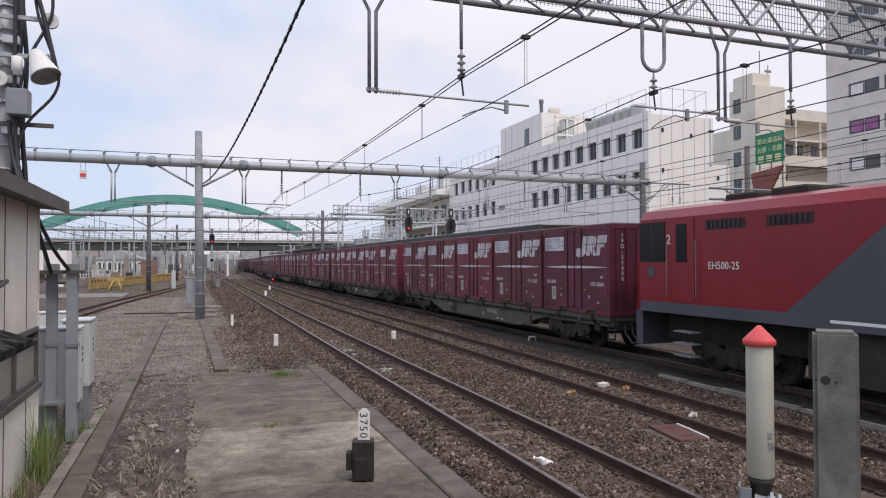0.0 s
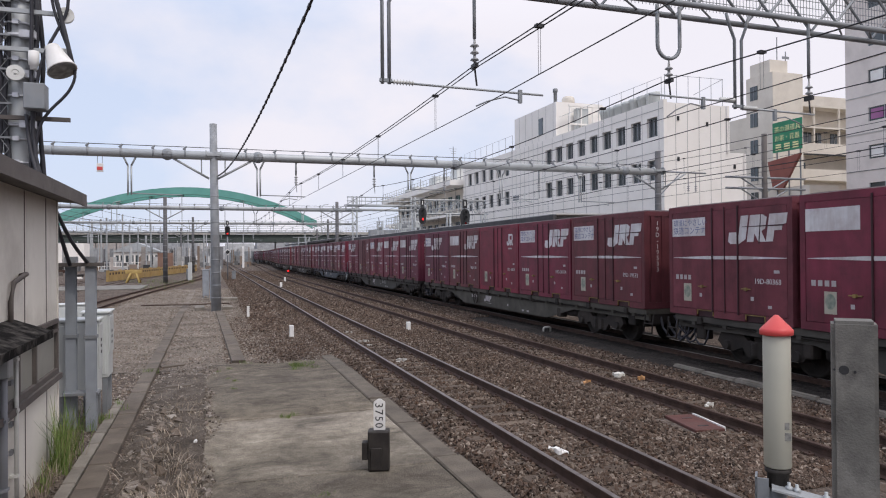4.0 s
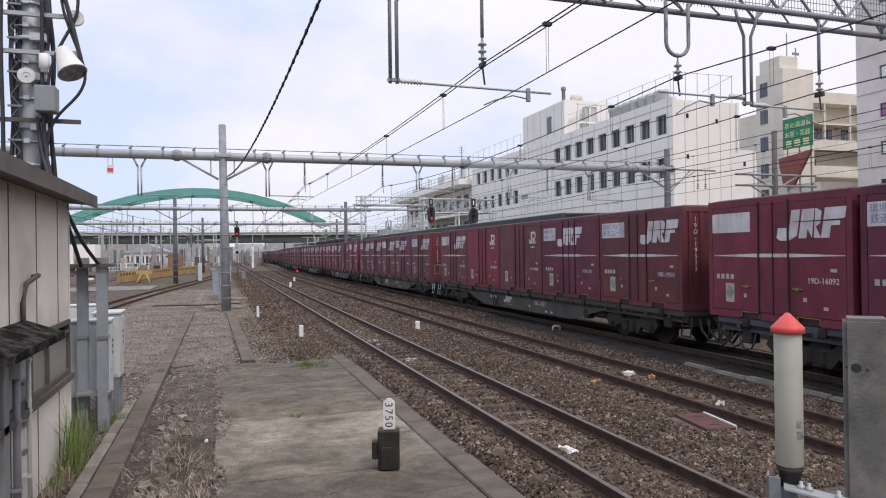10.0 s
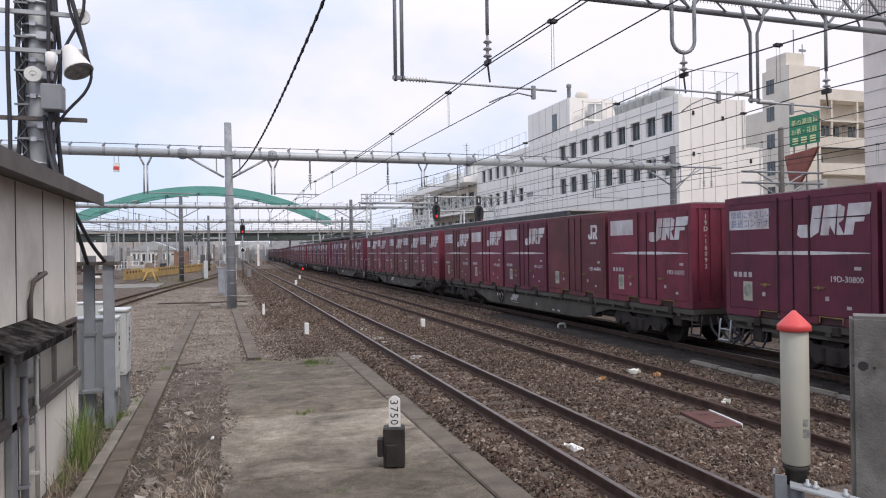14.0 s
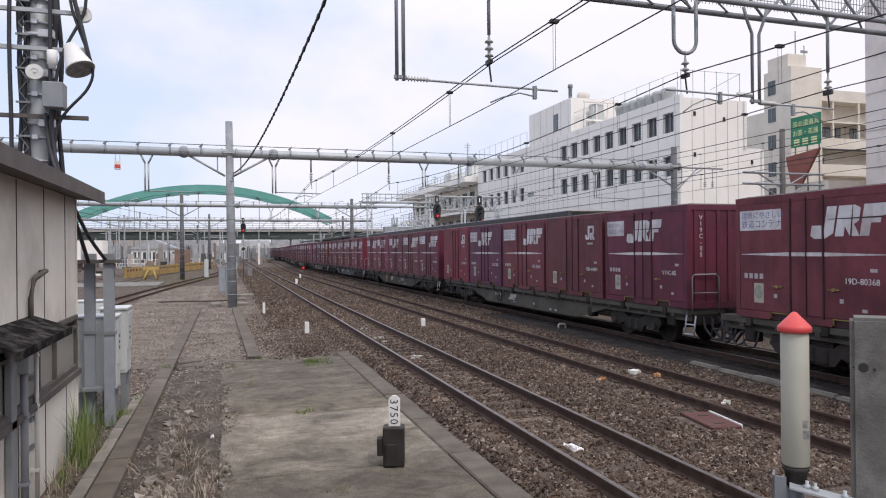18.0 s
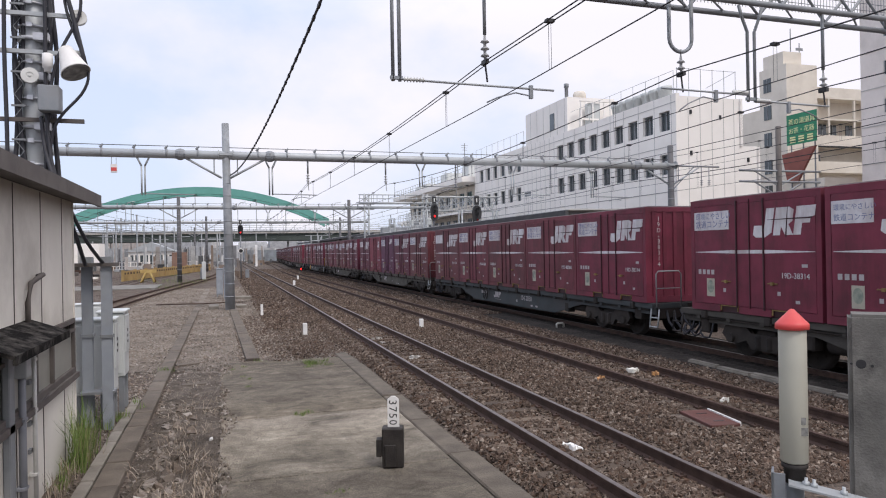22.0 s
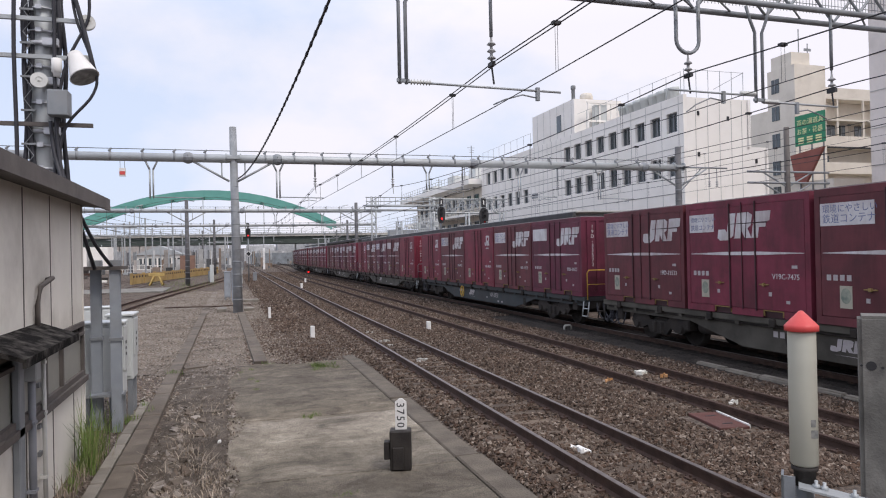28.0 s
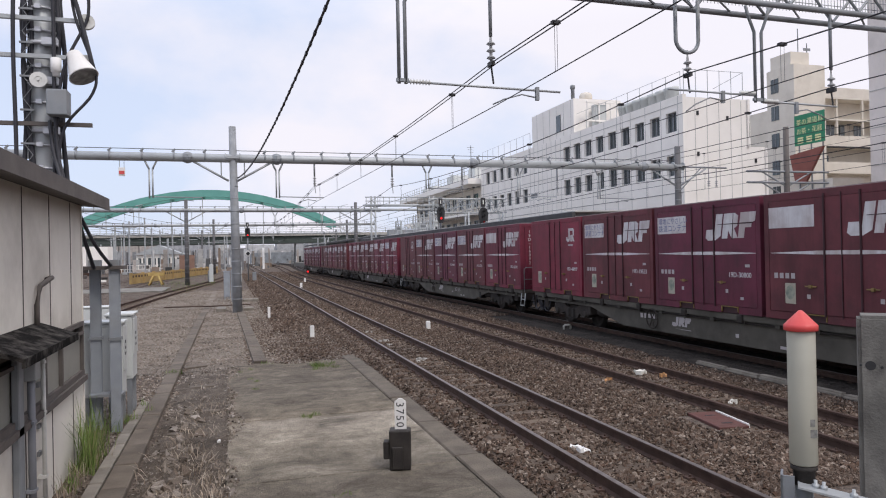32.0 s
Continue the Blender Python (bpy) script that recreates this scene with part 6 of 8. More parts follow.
for x, y, h in ((66.9, 67.4, 3.0), (65.2, 67.0, 4.5)):
    bm = BM()
    tube(bm, (x, y, 24.0), (x, y, 24.0 + h), 0.06, seg=6)
    box(bm, x - 0.5, x + 0.5, y - 0.05, y + 0.05, 23.7 + h * 0.8, 24.0 + h * 0.8) if h < 4 else None
    solid("antenna", bm, GALV_DARK, "thin rooftop antenna mast", "antenna", "antennas")
sign = thing("roof_sign", Matrix(), "green shop sign board with pale yellow writing on a steel frame", "sign")
bm = BM()
box(bm, 57.68, 57.78, 56.1, 60.0, 13.2, 16.4)
part("board", bm, surf("green_sign_board", (0.02, 0.20, 0.10), (0.03, 0.24, 0.125), 0.6, 0.5, bump=0), sign, "green board")
CREAMY = surf("pale_yellow_lettering", (0.72, 0.70, 0.35), (0.78, 0.76, 0.42), 1, 0.6, bump=0)
for line, z, size in (("茶の湯道具", 15.35, 0.70), ("お茶・花器", 14.42, 0.68)):
    lettering("writing", line, face_side(57.672, 59.75, z), size, CREAMY, sign, 0.004)
for yc in (59.2, 58.05, 56.9):
    for a in (-0.32, -0.08, 0.16):
        part("writing_bar", plate(BM(), rect(-0.38, 0.38, a, a + 0.16), (57.679, yc, 13.72), (0, -1, 0), (0, 0, 1), 0.01), CREAMY, sign)
for y in (56.5, 58, 59.6):
    bm = BM()
    tube(bm, (57.9, y, 5.5), (57.9, y, 16.2), 0.08, seg=6)
    part("sign_strut", bm, GALV_DARK, sign)
wedge = thing("red_awning", Matrix(), "red-brown sloping fascia under the roof sign", "awning")
bm = BM()
plate(bm, [(-60.5, 12.3), (-59.8, 9.3), (-58.4, 9.3), (-56.1, 12.7)], (57.75, 0, 0), (0, -1, 0), (0, 0, 1), 0.3)
part("fascia", bm, surf("red_brown_fascia", (0.22, 0.075, 0.06), (0.27, 0.095, 0.075), 1, 0.7, bump=0), wedge)
bm = BM()
box(bm, 58.0, 62.0, 55.5, 61.0, -0.2, 9.4)
part("base_wall", bm, WALL_CREAM, wedge)

# ---------------------------------------------------------------- beige building
beige = thing("shop_building", Matrix(), "tall beige tiled building with banded windows", "building")
BXW = 55.0
BROWS = [(4.1, 5.3), (7.4, 8.6), (10.7, 11.9), (14.0, 15.2), (17.3, 18.5), (20.6, 21.8), (23.9, 25.1)]
bcols = [44.7 - 3.4 * i for i in range(11)]
bm = BM()
pierced_wall(bm, BXW, BXW + 0.35, 8.0, 48.5, -0.2, 30, bcols, BROWS, 3.0)
part("wall", bm, WALL_PINK, beige)
bm = BM()
box(bm, BXW + 0.352, 75, 48.2, 48.5, -0.2, 30)
box(bm, BXW + 0.352, 75, 8.0, 8.3, -0.2, 30)
part("end_wall", bm, WALL_PINK, beige)
# added filler behind the openings, black to pass for unlit rooms
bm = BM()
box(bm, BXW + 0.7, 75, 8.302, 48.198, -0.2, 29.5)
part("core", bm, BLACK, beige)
PURPLE = surf("magenta_poster", (0.28, 0.10, 0.24), (0.36, 0.14, 0.30), 1, 0.6, bump=0)
for r, (z0, z1) in enumerate(BROWS):
    for i, yc in enumerate(bcols[:8]):
        bm = BM()
        box(bm, BXW + 0.12, BXW + 0.16, yc - 1.5, yc + 1.5, z0, z1)
        w_ = part("window", bm, GLASS, beige)
        for q in (-1.48, 0, 1.48):
            part("mullion", box(BM(), BXW + 0.06, BXW + 0.118, yc + q - 0.04, yc + q + 0.04, z0, z1), GALV, w_)
        if r in (2, 3, 4):
            bm = BM()
            for q in (0.1,) if r != 3 else (-1.3, 0.1):
                box(bm, BXW + 0.055, BXW + 0.059, yc + q, yc + q + 1.2, z0 + 0.15, z1 - 0.15)
            part("window_poster", bm, PURPLE if r == 3 and i < 2 else WHITE, w_)
for z in (6.4, 9.7, 13.0, 16.3, 19.6, 22.9):
    bm = BM()
    box(bm, BXW - 0.04, BXW - 0.001, 8, 48.45, z - 0.04, z + 0.04)
    part("course_joint", bm, JOINT, beige)

# ---------------------------------------------------------------- station canopies beyond the train
def canopy_roof(name, x0, x1, y0, y1, z, pitch_, label):
    c = thing(name, Matrix(), label, "canopy", "station canopies")
    bm = BM()
    plate(bm, [(x0, z), (x1, z + 0.05), (x1, z + 0.10), (x0, z + 0.05)], (0, y1, 0), (1, 0, 0), (0, 0, 1), y1 - y0)
    part("roof", bm, GREY_ROOF, c)
    # dark edge strip: the shade under the roof, put into its colour
    for a, b, m_ in ((y0, y1, CANOPY_SHADE),):
        bm = BM()
        box(bm, x0 - 0.14, x0 - 0.004, a, b, z - 0.28, z + 0.002)
        part("fascia", bm, m_, c)
    y = y0 + 1
    while y < y1:
        bm = BM()
        tube(bm, (x0 + 2.5, y, -0.05), (x0 + 2.5, y, z + 0.04), 0.1, seg=8)
        box(bm, x0, x1, y - 0.06, y + 0.06, z - 0.12, z - 0.004)
        part("post", bm, GALV_DARK, c)
        bm = BM()
        box(bm, x0 + 0.02, x1, y - 0.04, y + 0.04, z + 0.102, z + 0.13)
        part("roof_rib", bm, GREY_ROOF, c)
        y += pitch_
    return c


canopy_roof("platform_canopy", 14.2, 20.0, 27.0, 78.0, 4.35, 5.0, "long grey station canopy roof with its shaded underside drawn as a dark strip")
canopy_roof("platform_canopy", 17.2, 23.0, 82.0, 170.0, 5.0, 8.0, "far grey station canopy roof")
bm = BM()
box(bm, 15.0, 21.0, 0.0, 175.0, -0.1, 1.05)
solid("platform_beyond", bm, CONCRETE, "station platform beyond the train", "platform", kind="structure")

station = thing("station_building", Matrix(), "pale station building with a projecting flat roof", "building")
SROWS, SCOLS = [(5.3, 6.9), (8.7, 10.5)], [85 + 3.1 * i for i in range(11)]
bm = BM()
pierced_wall(bm, 31.6, 31.9, 83.1, 119, -0.2, 11.2, SCOLS, SROWS, 2.0)
part("wall", bm, WALL_CREAM, station)
facade_windows(station, 31.7, SCOLS, SROWS, 2.0)
# block added behind the panes; its black stands for the dark indoors
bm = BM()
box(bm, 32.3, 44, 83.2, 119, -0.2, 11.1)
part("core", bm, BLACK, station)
bm = BM()
box(bm, 28.8, 44, 83.0, 120, 11.3, 12.0)
part("roof", bm, WALL_WHITE, station)
bm = BM()
box(bm, 29.2, 31.59, 83.0, 119, 7.4, 7.7)
part("balcony", bm, WALL_WHITE, station)
for y in steps((83.3, 119, 20)):
    bm = BM()
    tube(bm, (29.4, y, 7.7), (29.4, y, 8.8), 0.03, seg=5)
    part("baluster", bm, GALV, station)
bm = BM()
box(bm, 29.35, 29.45, 83.1, 119, 8.75, 8.85)
part("balcony_rail", bm, GALV, station)
for x, y, w, h in ((31.5, 88, 2.4, 2.6), (33, 93, 2, 1.8), (32, 99, 3, 2.2), (31.5, 108, 2, 1.5), (33, 117, 3, 2.0)):
    bm = BM()
    box(bm, x, x + w, y, y + w, 12.0, 12.0 + h)
    solid("rooftop_unit", bevelled(bm, 0.06), CAB, "pale boxy rooftop unit", "rooftop unit", "rooftop cooling units")

portal = thing("signal_portal", Matrix.Translation((0, 70.0, 0)), "galvanised steel signal portal with a walkway", "signal gantry")
for x in (14.0, 20.2):
    for dx in (-0.22, 0.22):
        bm = BM()
        tube(bm, (x + dx, 0, -0.1), (x + dx, 0, 8.6), 0.09, seg=8)
        part("leg", bm, GALV, portal)
    for k in range(12):
        part("lacing", tube(BM(), (x - 0.22 * (-1) ** k, 0, 0.7 * k), (x + 0.22 * (-1) ** k, 0, 0.7 * (k + 1)), 0.035, seg=5), GALV, portal)
for z, r in ((7.2, 0.13), (7.65, 0.13), (8.5, 0.05), (8.1, 0.04)):
    bm = BM()
    tube(bm, (13.2, 0, z), (21.5, 0, z), r, seg=8)
    part("beam", bm, GALV, portal)
for k in range(14):
    bm = BM()
    tube(bm, (13.3 + 0.6 * k, 0, 7.65), (13.3 + 0.6 * k, 0, 8.5), 0.03, seg=5)
    part("rail_post", bm, GALV, portal)
for k in range(7):
    bm = BM()
    lathe(bm, (17.6 + 0.38 * k, -0.3, 5.2), ((0.05, 0), (0.16, 0.1), (0.16, 0.3), (0.05, 0.4)), 10)
    part("transformer_bushing", bm, PORCELAIN, portal)
bm = BM()
box(bm, 15.5, 20.0, -0.5, 0.5, 4.5, 5.15)
part("equipment_deck", bm, GALV_DARK, portal)

# steel work over and beside the far platform
truss = thing("platform_truss", Matrix.Translation((0, 68.0, 0)), "pale galvanised lattice girder on posts over the far platform", "steel frame")
for yy in (-0.5, 0.5):
    for z in (6.75, 8.15):
        part("chord", tube(BM(), (19.4, yy, z), (27.6, yy, z), 0.07, seg=6), GALV, truss)
    for k in range(10):
        xa = 19.6 + 0.78 * k
        part("vertical", tube(BM(), (xa, yy, 6.75), (xa, yy, 8.15), 0.035, seg=5), GALV, truss)
        a, b = (6.78, 8.12) if k % 2 else (8.12, 6.78)
        part("diagonal", tube(BM(), (xa, yy, a), (xa + 0.78, yy, b), 0.04, seg=5), GALV, truss)
for x in (19.7, 23.4, 27.2):
    for yy in (-0.5, 0.5):
        part("leg", tube(BM(), (x, yy, 1.0), (x, yy, 6.75), 0.11, seg=8), GALV, truss)
    for k in range(6):
        part("lacing", tube(BM(), (x, -0.5 * (-1) ** k, 1.2 + 0.9 * k), (x, 0.5 * (-1) ** k, 2.1 + 0.9 * k), 0.03, seg=5), GALV, truss)
q = random.Random(31)
for x, y in ((15.2, 64.0), (16.9, 63.0), (18.4, 66.0), (15.9, 58.0), (17.8, 60.5)):
    cage = thing("equipment_frame", Matrix.Translation((x, y, 4.43)), "pale steel equipment frame standing on the canopy roof", "steel frame", "frames on the canopy")
    w, h = q.uniform(0.45, 0.8), q.uniform(1.2, 2.4)
    for sx in (-1, 1):
        for sy in (-1, 1):
            part("post", tube(BM(), (sx * w / 2, sy * w / 2, 0), (sx * w / 2, sy * w / 2, h), 0.045, seg=6), GALV, cage)
    for k in range(4):
        z = h * (0.3 + 0.22 * k)
        part("rung", box(BM(), -w / 2, w / 2, -w / 2 - 0.03, -w / 2 + 0.03, z, z + 0.05), GALV, cage)
    part("box", bevelled(box(BM(), -w / 3, w / 3, -w / 3, w / 3, h * 0.35, h * 0.62), 0.02), q.choice((CAB, GALV_DARK)), cage)
    part("mast", tube(BM(), (0, 0, h * 0.62), (q.uniform(-0.2, 0.2), 0, h + q.uniform(0.3, 1.1)), 0.03, seg=5), WIRE, cage)
for x, y, h in ((29.3, 86.0, 2.6), (29.6, 84.0, 4.3), (30.4, 83.6, 2.2), (29.3, 91.0, 1.5), (29.4, 98.0, 1.6)):
    am = thing("antenna", Matrix.Translation((x, y, 12.0)), "thin aerial mast with cross arms on the station roof", "antenna", "antennas")
    part("mast", tube(BM(), (0, 0, 0), (0, 0, h), 0.05, seg=6), GALV_DARK, am)
    for k in range(3):
        part("arm", tube(BM(), (-0.5 + 0.1 * k, 0, h - 0.25 - 0.3 * k), (0.5 - 0.05 * k, 0.2, h - 0.25 - 0.3 * k), 0.03, seg=5), GALV, am)
rf = thing("roof_fence", Matrix(), "thin white safety fence along the station roof edge", "fence")
for k in range(25):
    part("post", tube(BM(), (28.95, 83.2 + 1.5 * k, 12.0), (28.95, 83.2 + 1.5 * k, 13.0), 0.03, seg=5), GALV, rf)
for z in (12.5, 12.98):
    part("rail", tube(BM(), (28.95, 83.1, z), (28.95, 119.4, z), 0.03, seg=5), GALV, rf)

dp = thing("line_pole", Matrix.Translation((24.5, 26, 0)), "dark brown steel line pole with brackets", "pole")
bm = BM()
tube(bm, (0, 0, -0.1), (0, 0, 8.15), 0.15, 0.12, seg=12)
part("shaft", bm, DARK_STEEL, dp)
for z in (5.6, 6.1):
    bm = BM()
    tube(bm, (-2.2, 0, z), (2.4, 0, z), 0.05, seg=8)
    tube(bm, (-1.4, 0, z), (0, 0, z - 0.7), 0.035, seg=6)
    tube(bm, (1.4, 0, z), (0, 0, z - 0.7), 0.035, seg=6)
    part("bracket", bm, GALV_DARK, dp)

# ---------------------------------------------------------------- arch bridge and what lies behind
bridge = thing("road_bridge", Matrix(), "green steel arch road bridge over the yard", "bridge")


def arch_z(x):
    return 20.1 - 0.0076 * (x + 5) ** 2


for k in range(18):
    xa, xb = -43 + 4 * k, -39 + 4 * k
    za, zb = arch_z(xa), arch_z(xb)
    for yy in (201, 209.5):                 # two ribs, tied across
        bm = BM()
        plate(bm, [(xa, za - 0.95), (xb, zb - 0.95), (xb, zb + 0.93), (xa, za + 0.93)], (0, yy, 0), (1, 0, 0), (0, 0, 1), 1.4)
        part("arch_segment", bm, GREEN_STEEL, bridge)
    if k % 2:
        part("arch_tie", box(BM(), xa - 0.4, xa + 0.4, 201.1, 208.0, za - 0.7, za + 0.5), GREEN_STEEL, bridge)
for k in range(1, 10):
    x = -39 + 8 * k
    bm = BM()
    tube(bm, (x, 200.5, 8.9), (x, 200.5, arch_z(x) - 0.8), 0.10, seg=6)
    part("arch_hanger", bm, GALV, bridge)
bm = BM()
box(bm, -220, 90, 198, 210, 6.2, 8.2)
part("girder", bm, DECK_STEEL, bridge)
bm = BM()
box(bm, -220, 90, 197.4, 211, 8.2, 8.9)
part("deck", bm, PALE_CONCRETE, bridge)
for k in range(60):
    bm = BM()
    x = -110 + 3.0 * k
    box(bm, x - 0.06, x + 0.06, 197.5, 197.62, 8.9, 10.4)
    part("railing_post", bm, GALV, bridge)
for z in (9.3, 9.8, 10.35):
    bm = BM()
    box(bm, -110, 70, 197.5, 197.6, z, z + 0.09)
    part("railing", bm, GALV, bridge)
for x in (-90, -62, -40, 36, 60):
    bm = BM()
    box(bm, x - 1.1, x + 1.1, 201, 207, -0.2, 6.2)
    part("pier", bm, PALE_CONCRETE, bridge)
for x in (-80, -50, -24, 4, 30, 56):
    bm = BM()
    pipe(bm, [(x, 198, 8.9), (x, 198, 15.5), (x + 0.6, 198, 16.6), (x + 2.2, 198, 16.9)], 0.09, 6)
    part("road_lamp", bm, GALV, bridge)

q = random.Random(17)
vs, fs = [], []
for _ in range(230):
    y = q.uniform(240, 900)
    x = q.uniform(-0.55, 0.75) * y
    w, d, h = q.uniform(6, 22), q.uniform(6, 16), q.uniform(4, 11) * (1 + (y > 500) * q.uniform(0, 0.9))
    i = len(vs)
    vs += [(x + a * w / 2, y + b * d / 2, c * h - 0.2) for c in (0, 1) for a, b in ((-1, -1), (1, -1), (1, 1), (-1, 1))]
    fs += [(i, i + 1, i + 5, i + 4), (i + 1, i + 2, i + 6, i + 5), (i + 2, i + 3, i + 7, i + 6), (i + 3, i, i + 4, i + 7), (i + 4, i + 5, i + 6, i + 7)]
me = bpy.data.meshes.new("far_town")
me.from_pydata(vs, [], fs)
me.materials.append(island_mat("far_town_walls", [(0.50, 0.50, 0.50), (0.30, 0.31, 0.33), (0.60, 0.58, 0.55), (0.22, 0.24, 0.26), (0.42, 0.38, 0.35)]))
tagged(new("far_town", me), "pale blurred town buildings beyond the bridge", "backdrop", kind="stuff")

bm = BM()
for _ in range(170):
    y = q.uniform(120, 330)
    x = q.uniform(-0.42, 0.10) * y + 6
    if abs(x - bend_train(y)) < 2.2 or abs(x - NEAR_X) < 2 or abs(x - bend_mid(y)) < 2:
        continue
    h = q.uniform(5, 9.5)
    tube(bm, (x, y, -0.1), (x, y, h), 0.13, seg=5)
    if q.random() < 0.6:
        tube(bm, (x - q.uniform(1, 4), y, h - 1), (x + q.uniform(1, 4), y, h - 1), 0.06, seg=4)
solid("far_line_poles", bm, GALV, "crowd of grey overhead line poles in the far yard", "poles", kind="stuff")

# ---------------------------------------------------------------- the yard on the far side
bm = BM()
box(bm, -14.5, -5.4, 62.0, 70.0, -0.2, 0.02)
solid("yard_apron", bm, CONCRETE, "pale concrete apron in the yard", "pavement", kind="structure")
OCHRE = surf("faded_ochre_paint", (0.33, 0.215, 0.075), (0.42, 0.29, 0.11), 1.2, 0.7, bump=0.05, grime=(0.20, 0.14, 0.07), gscale=0.8, gamt=0.8)
barrier = thing("yellow_barrier", Matrix(), "yellow steel plate barrier beside the yard track", "barrier")
for k in range(11):
    u = k / 11
    x, y = -10.2 + 8.0 * u, 81 + 46 * u
    ang = math.atan2(8.4, 46)
    bm = BM()
    box(bm, -0.06, 0.06, 0.02, 4.2, 0.0, 1.1)
    pn = part("plate", bm, OCHRE, barrier)
    pn.matrix_basis = Matrix.Translation((x, y, 0)) @ Matrix.Rotation(-ang, 4, "Z")
    for s in range(4):
        bm = BM()
        box(bm, 0.061, 0.068, 0.3 + s * 1.0, 0.8 + s * 1.0, 0.70, 0.92)
        sl = part("slot", bm, RUST, pn)
    bm = BM()
    box(bm, -0.15, 0.15, -0.08, 0.08, 0.0, 1.2)
    po = part("post", bm, OCHRE, pn)
STOP_YELLOW = surf("weathered_yellow_steel", (0.40, 0.28, 0.09), (0.47, 0.34, 0.13), 3, 0.65, bump=0.1, grime=(0.22, 0.13, 0.05), gscale=2, gamt=0.6)
stop = thing("buffer_stop", Matrix.Translation((-7.4, 77.0, 0)) @ Matrix.Scale(0.85, 4), "yellow steel buffer stop at a siding's end", "buffer stop")
for s in (-0.75, 0.75):
    bm = BM()
    tube(bm, (s, 0, -0.05), (s * 0.25, 0.8, 1.35), 0.12, seg=8)
    tube(bm, (s, 1.8, -0.05), (s * 0.25, 0.8, 1.35), 0.10, seg=8)
    part("leg", bm, STOP_YELLOW, stop)
bm = BM()
box(bm, -0.9, 0.9, 0.55, 0.85, 1.05, 1.45)
part("beam", bevelled(bm, 0.03), STOP_YELLOW, stop)
shed = thing("yard_shed", Matrix(), "small white gabled shed in the far yard", "shed")
bm = BM()
box(bm, -19.5, -10.5, 164, 176, -0.2, 3.6)
part("wall", bm, WALL_WHITE, shed)
bm = BM()
plate(bm, [(-20, 3.55), (-10, 3.55), (-15, 5.6)], (0, 176.5, 0), (1, 0, 0), (0, 0, 1), 13)
part("roof", bm, GALV, shed)
for k in range(9):
    bm = BM()
    box(bm, -19.1 + k * 0.98, -18.5 + k * 0.98, 163.9, 163.99, 0.8, 2.8)
    part("window", bm, GLASS, shed)
bm = BM()
box(bm, -52, -23, 150, 160, -0.2, 5.2)
solid("yard_depot", bm, WALL_WHITE, "long white depot building in the far yard", "depot")
bm = BM()
box(bm, -9.2, -6.6, 140, 143, -0.2, 3.2)
solid("yard_hut", bm, surf("brown_hut_wall", (0.20, 0.12, 0.09), (0.26, 0.16, 0.12), 1, 0.8, bump=0), "brown hut in the far yard", "hut")
for k, (x, y) in enumerate(((-2.1, 83.3), (-2.3, 84.5), (0.9, 76.5), (2.6, 83))):
    bm = BM()
    box(bm, x - 0.22, x + 0.22, y - 0.2, y + 0.2, -0.1, (1.9, 1.2, 1.6, 0.9)[k])
    solid("point_box", bevelled(bm, 0.03), CAB if k % 2 == 0 else GALV_DARK, "small trackside equipment box", "equipment box", "trackside boxes")
track("track_yard", lambda y: -9.2 + 8.0 * ease(60, 170, y), 58, 170, 0.0, "yard track with rusty rails", False, 95)
track("track_yard", lambda y: -13.5 + 8.0 * ease(60, 190, y), 58, 190, 0.0, "outer yard track with rusty rails", False, 75)

# overhead lines, stacked goods, fences and small gear over and beside the yard tracks
for x0, x1 in ((-10.5, -3.0), (-14.8, -7.5), (-19.0, -12.0), (-24.0, -17.0)):
    yw = thing("overhead_line", Matrix(), "messenger and contact wire over a yard track", "overhead wire", "overhead wires")
    for z, sag, nm in ((6.3, 0.5, "messenger_wire"), (5.3, 0.0, "contact_wire")):
        bm = BM()
        pts = []
        for k in range(25):
            y = 36 + k * 129 / 24
            u = (y - 36) % 43 / 43
            pts.append((x0 + (x1 - x0) * ease(50, 160, y), y, z - sag * 4 * u * (1 - u)))
        pipe(bm, pts, 0.022, 4)
        part(nm, bm, WIRE, yw)
q = random.Random(77)
GOODS = [CAB, GALV, PALE_CONCRETE, RUST, OCHRE, DARK_STEEL, WALL_WHITE, BLOCK]
for k in range(34):
    y = q.uniform(92, 200)
    x = q.uniform(-0.30, -0.055) * y - 1.5
    if abs(x - (-9.2 + 8.0 * ease(60, 170, y))) < 1.7 or abs(x - (-13.5 + 8.0 * ease(60, 190, y))) < 1.7:
        continue
    w, d, h = q.uniform(0.5, 2.0), q.uniform(0.5, 1.6), q.uniform(0.5, 1.9)
    st = thing("stacked_goods", Matrix.Translation((x, y, -0.05)), "stacked boxes of track material in the far yard", "goods", "goods in the yard")
    for j in range(q.randint(1, 3)):
        a = q.uniform(-0.6, 0.6)
        part("box", bevelled(box(BM(), a - w / 2, a + w / 2, -d / 2, d / 2, h * j * 0.5, h * (j * 0.5 + 0.48)), 0.03), q.choice(GOODS), st)
fence = thing("yard_fence", Matrix(), "white pipe fence along the far yard", "fence")
for k in range(30):
    part("post", tube(BM(), (-34 + k * 1.0, 146, -0.05), (-34 + k * 1.0, 146, 1.5), 0.05, seg=6), WALL_WHITE, fence)
for z in (0.7, 1.4):
    part("rail", tube(BM(), (-34.2, 146, z), (-4.8, 146, z), 0.04, seg=6), WALL_WHITE, fence)

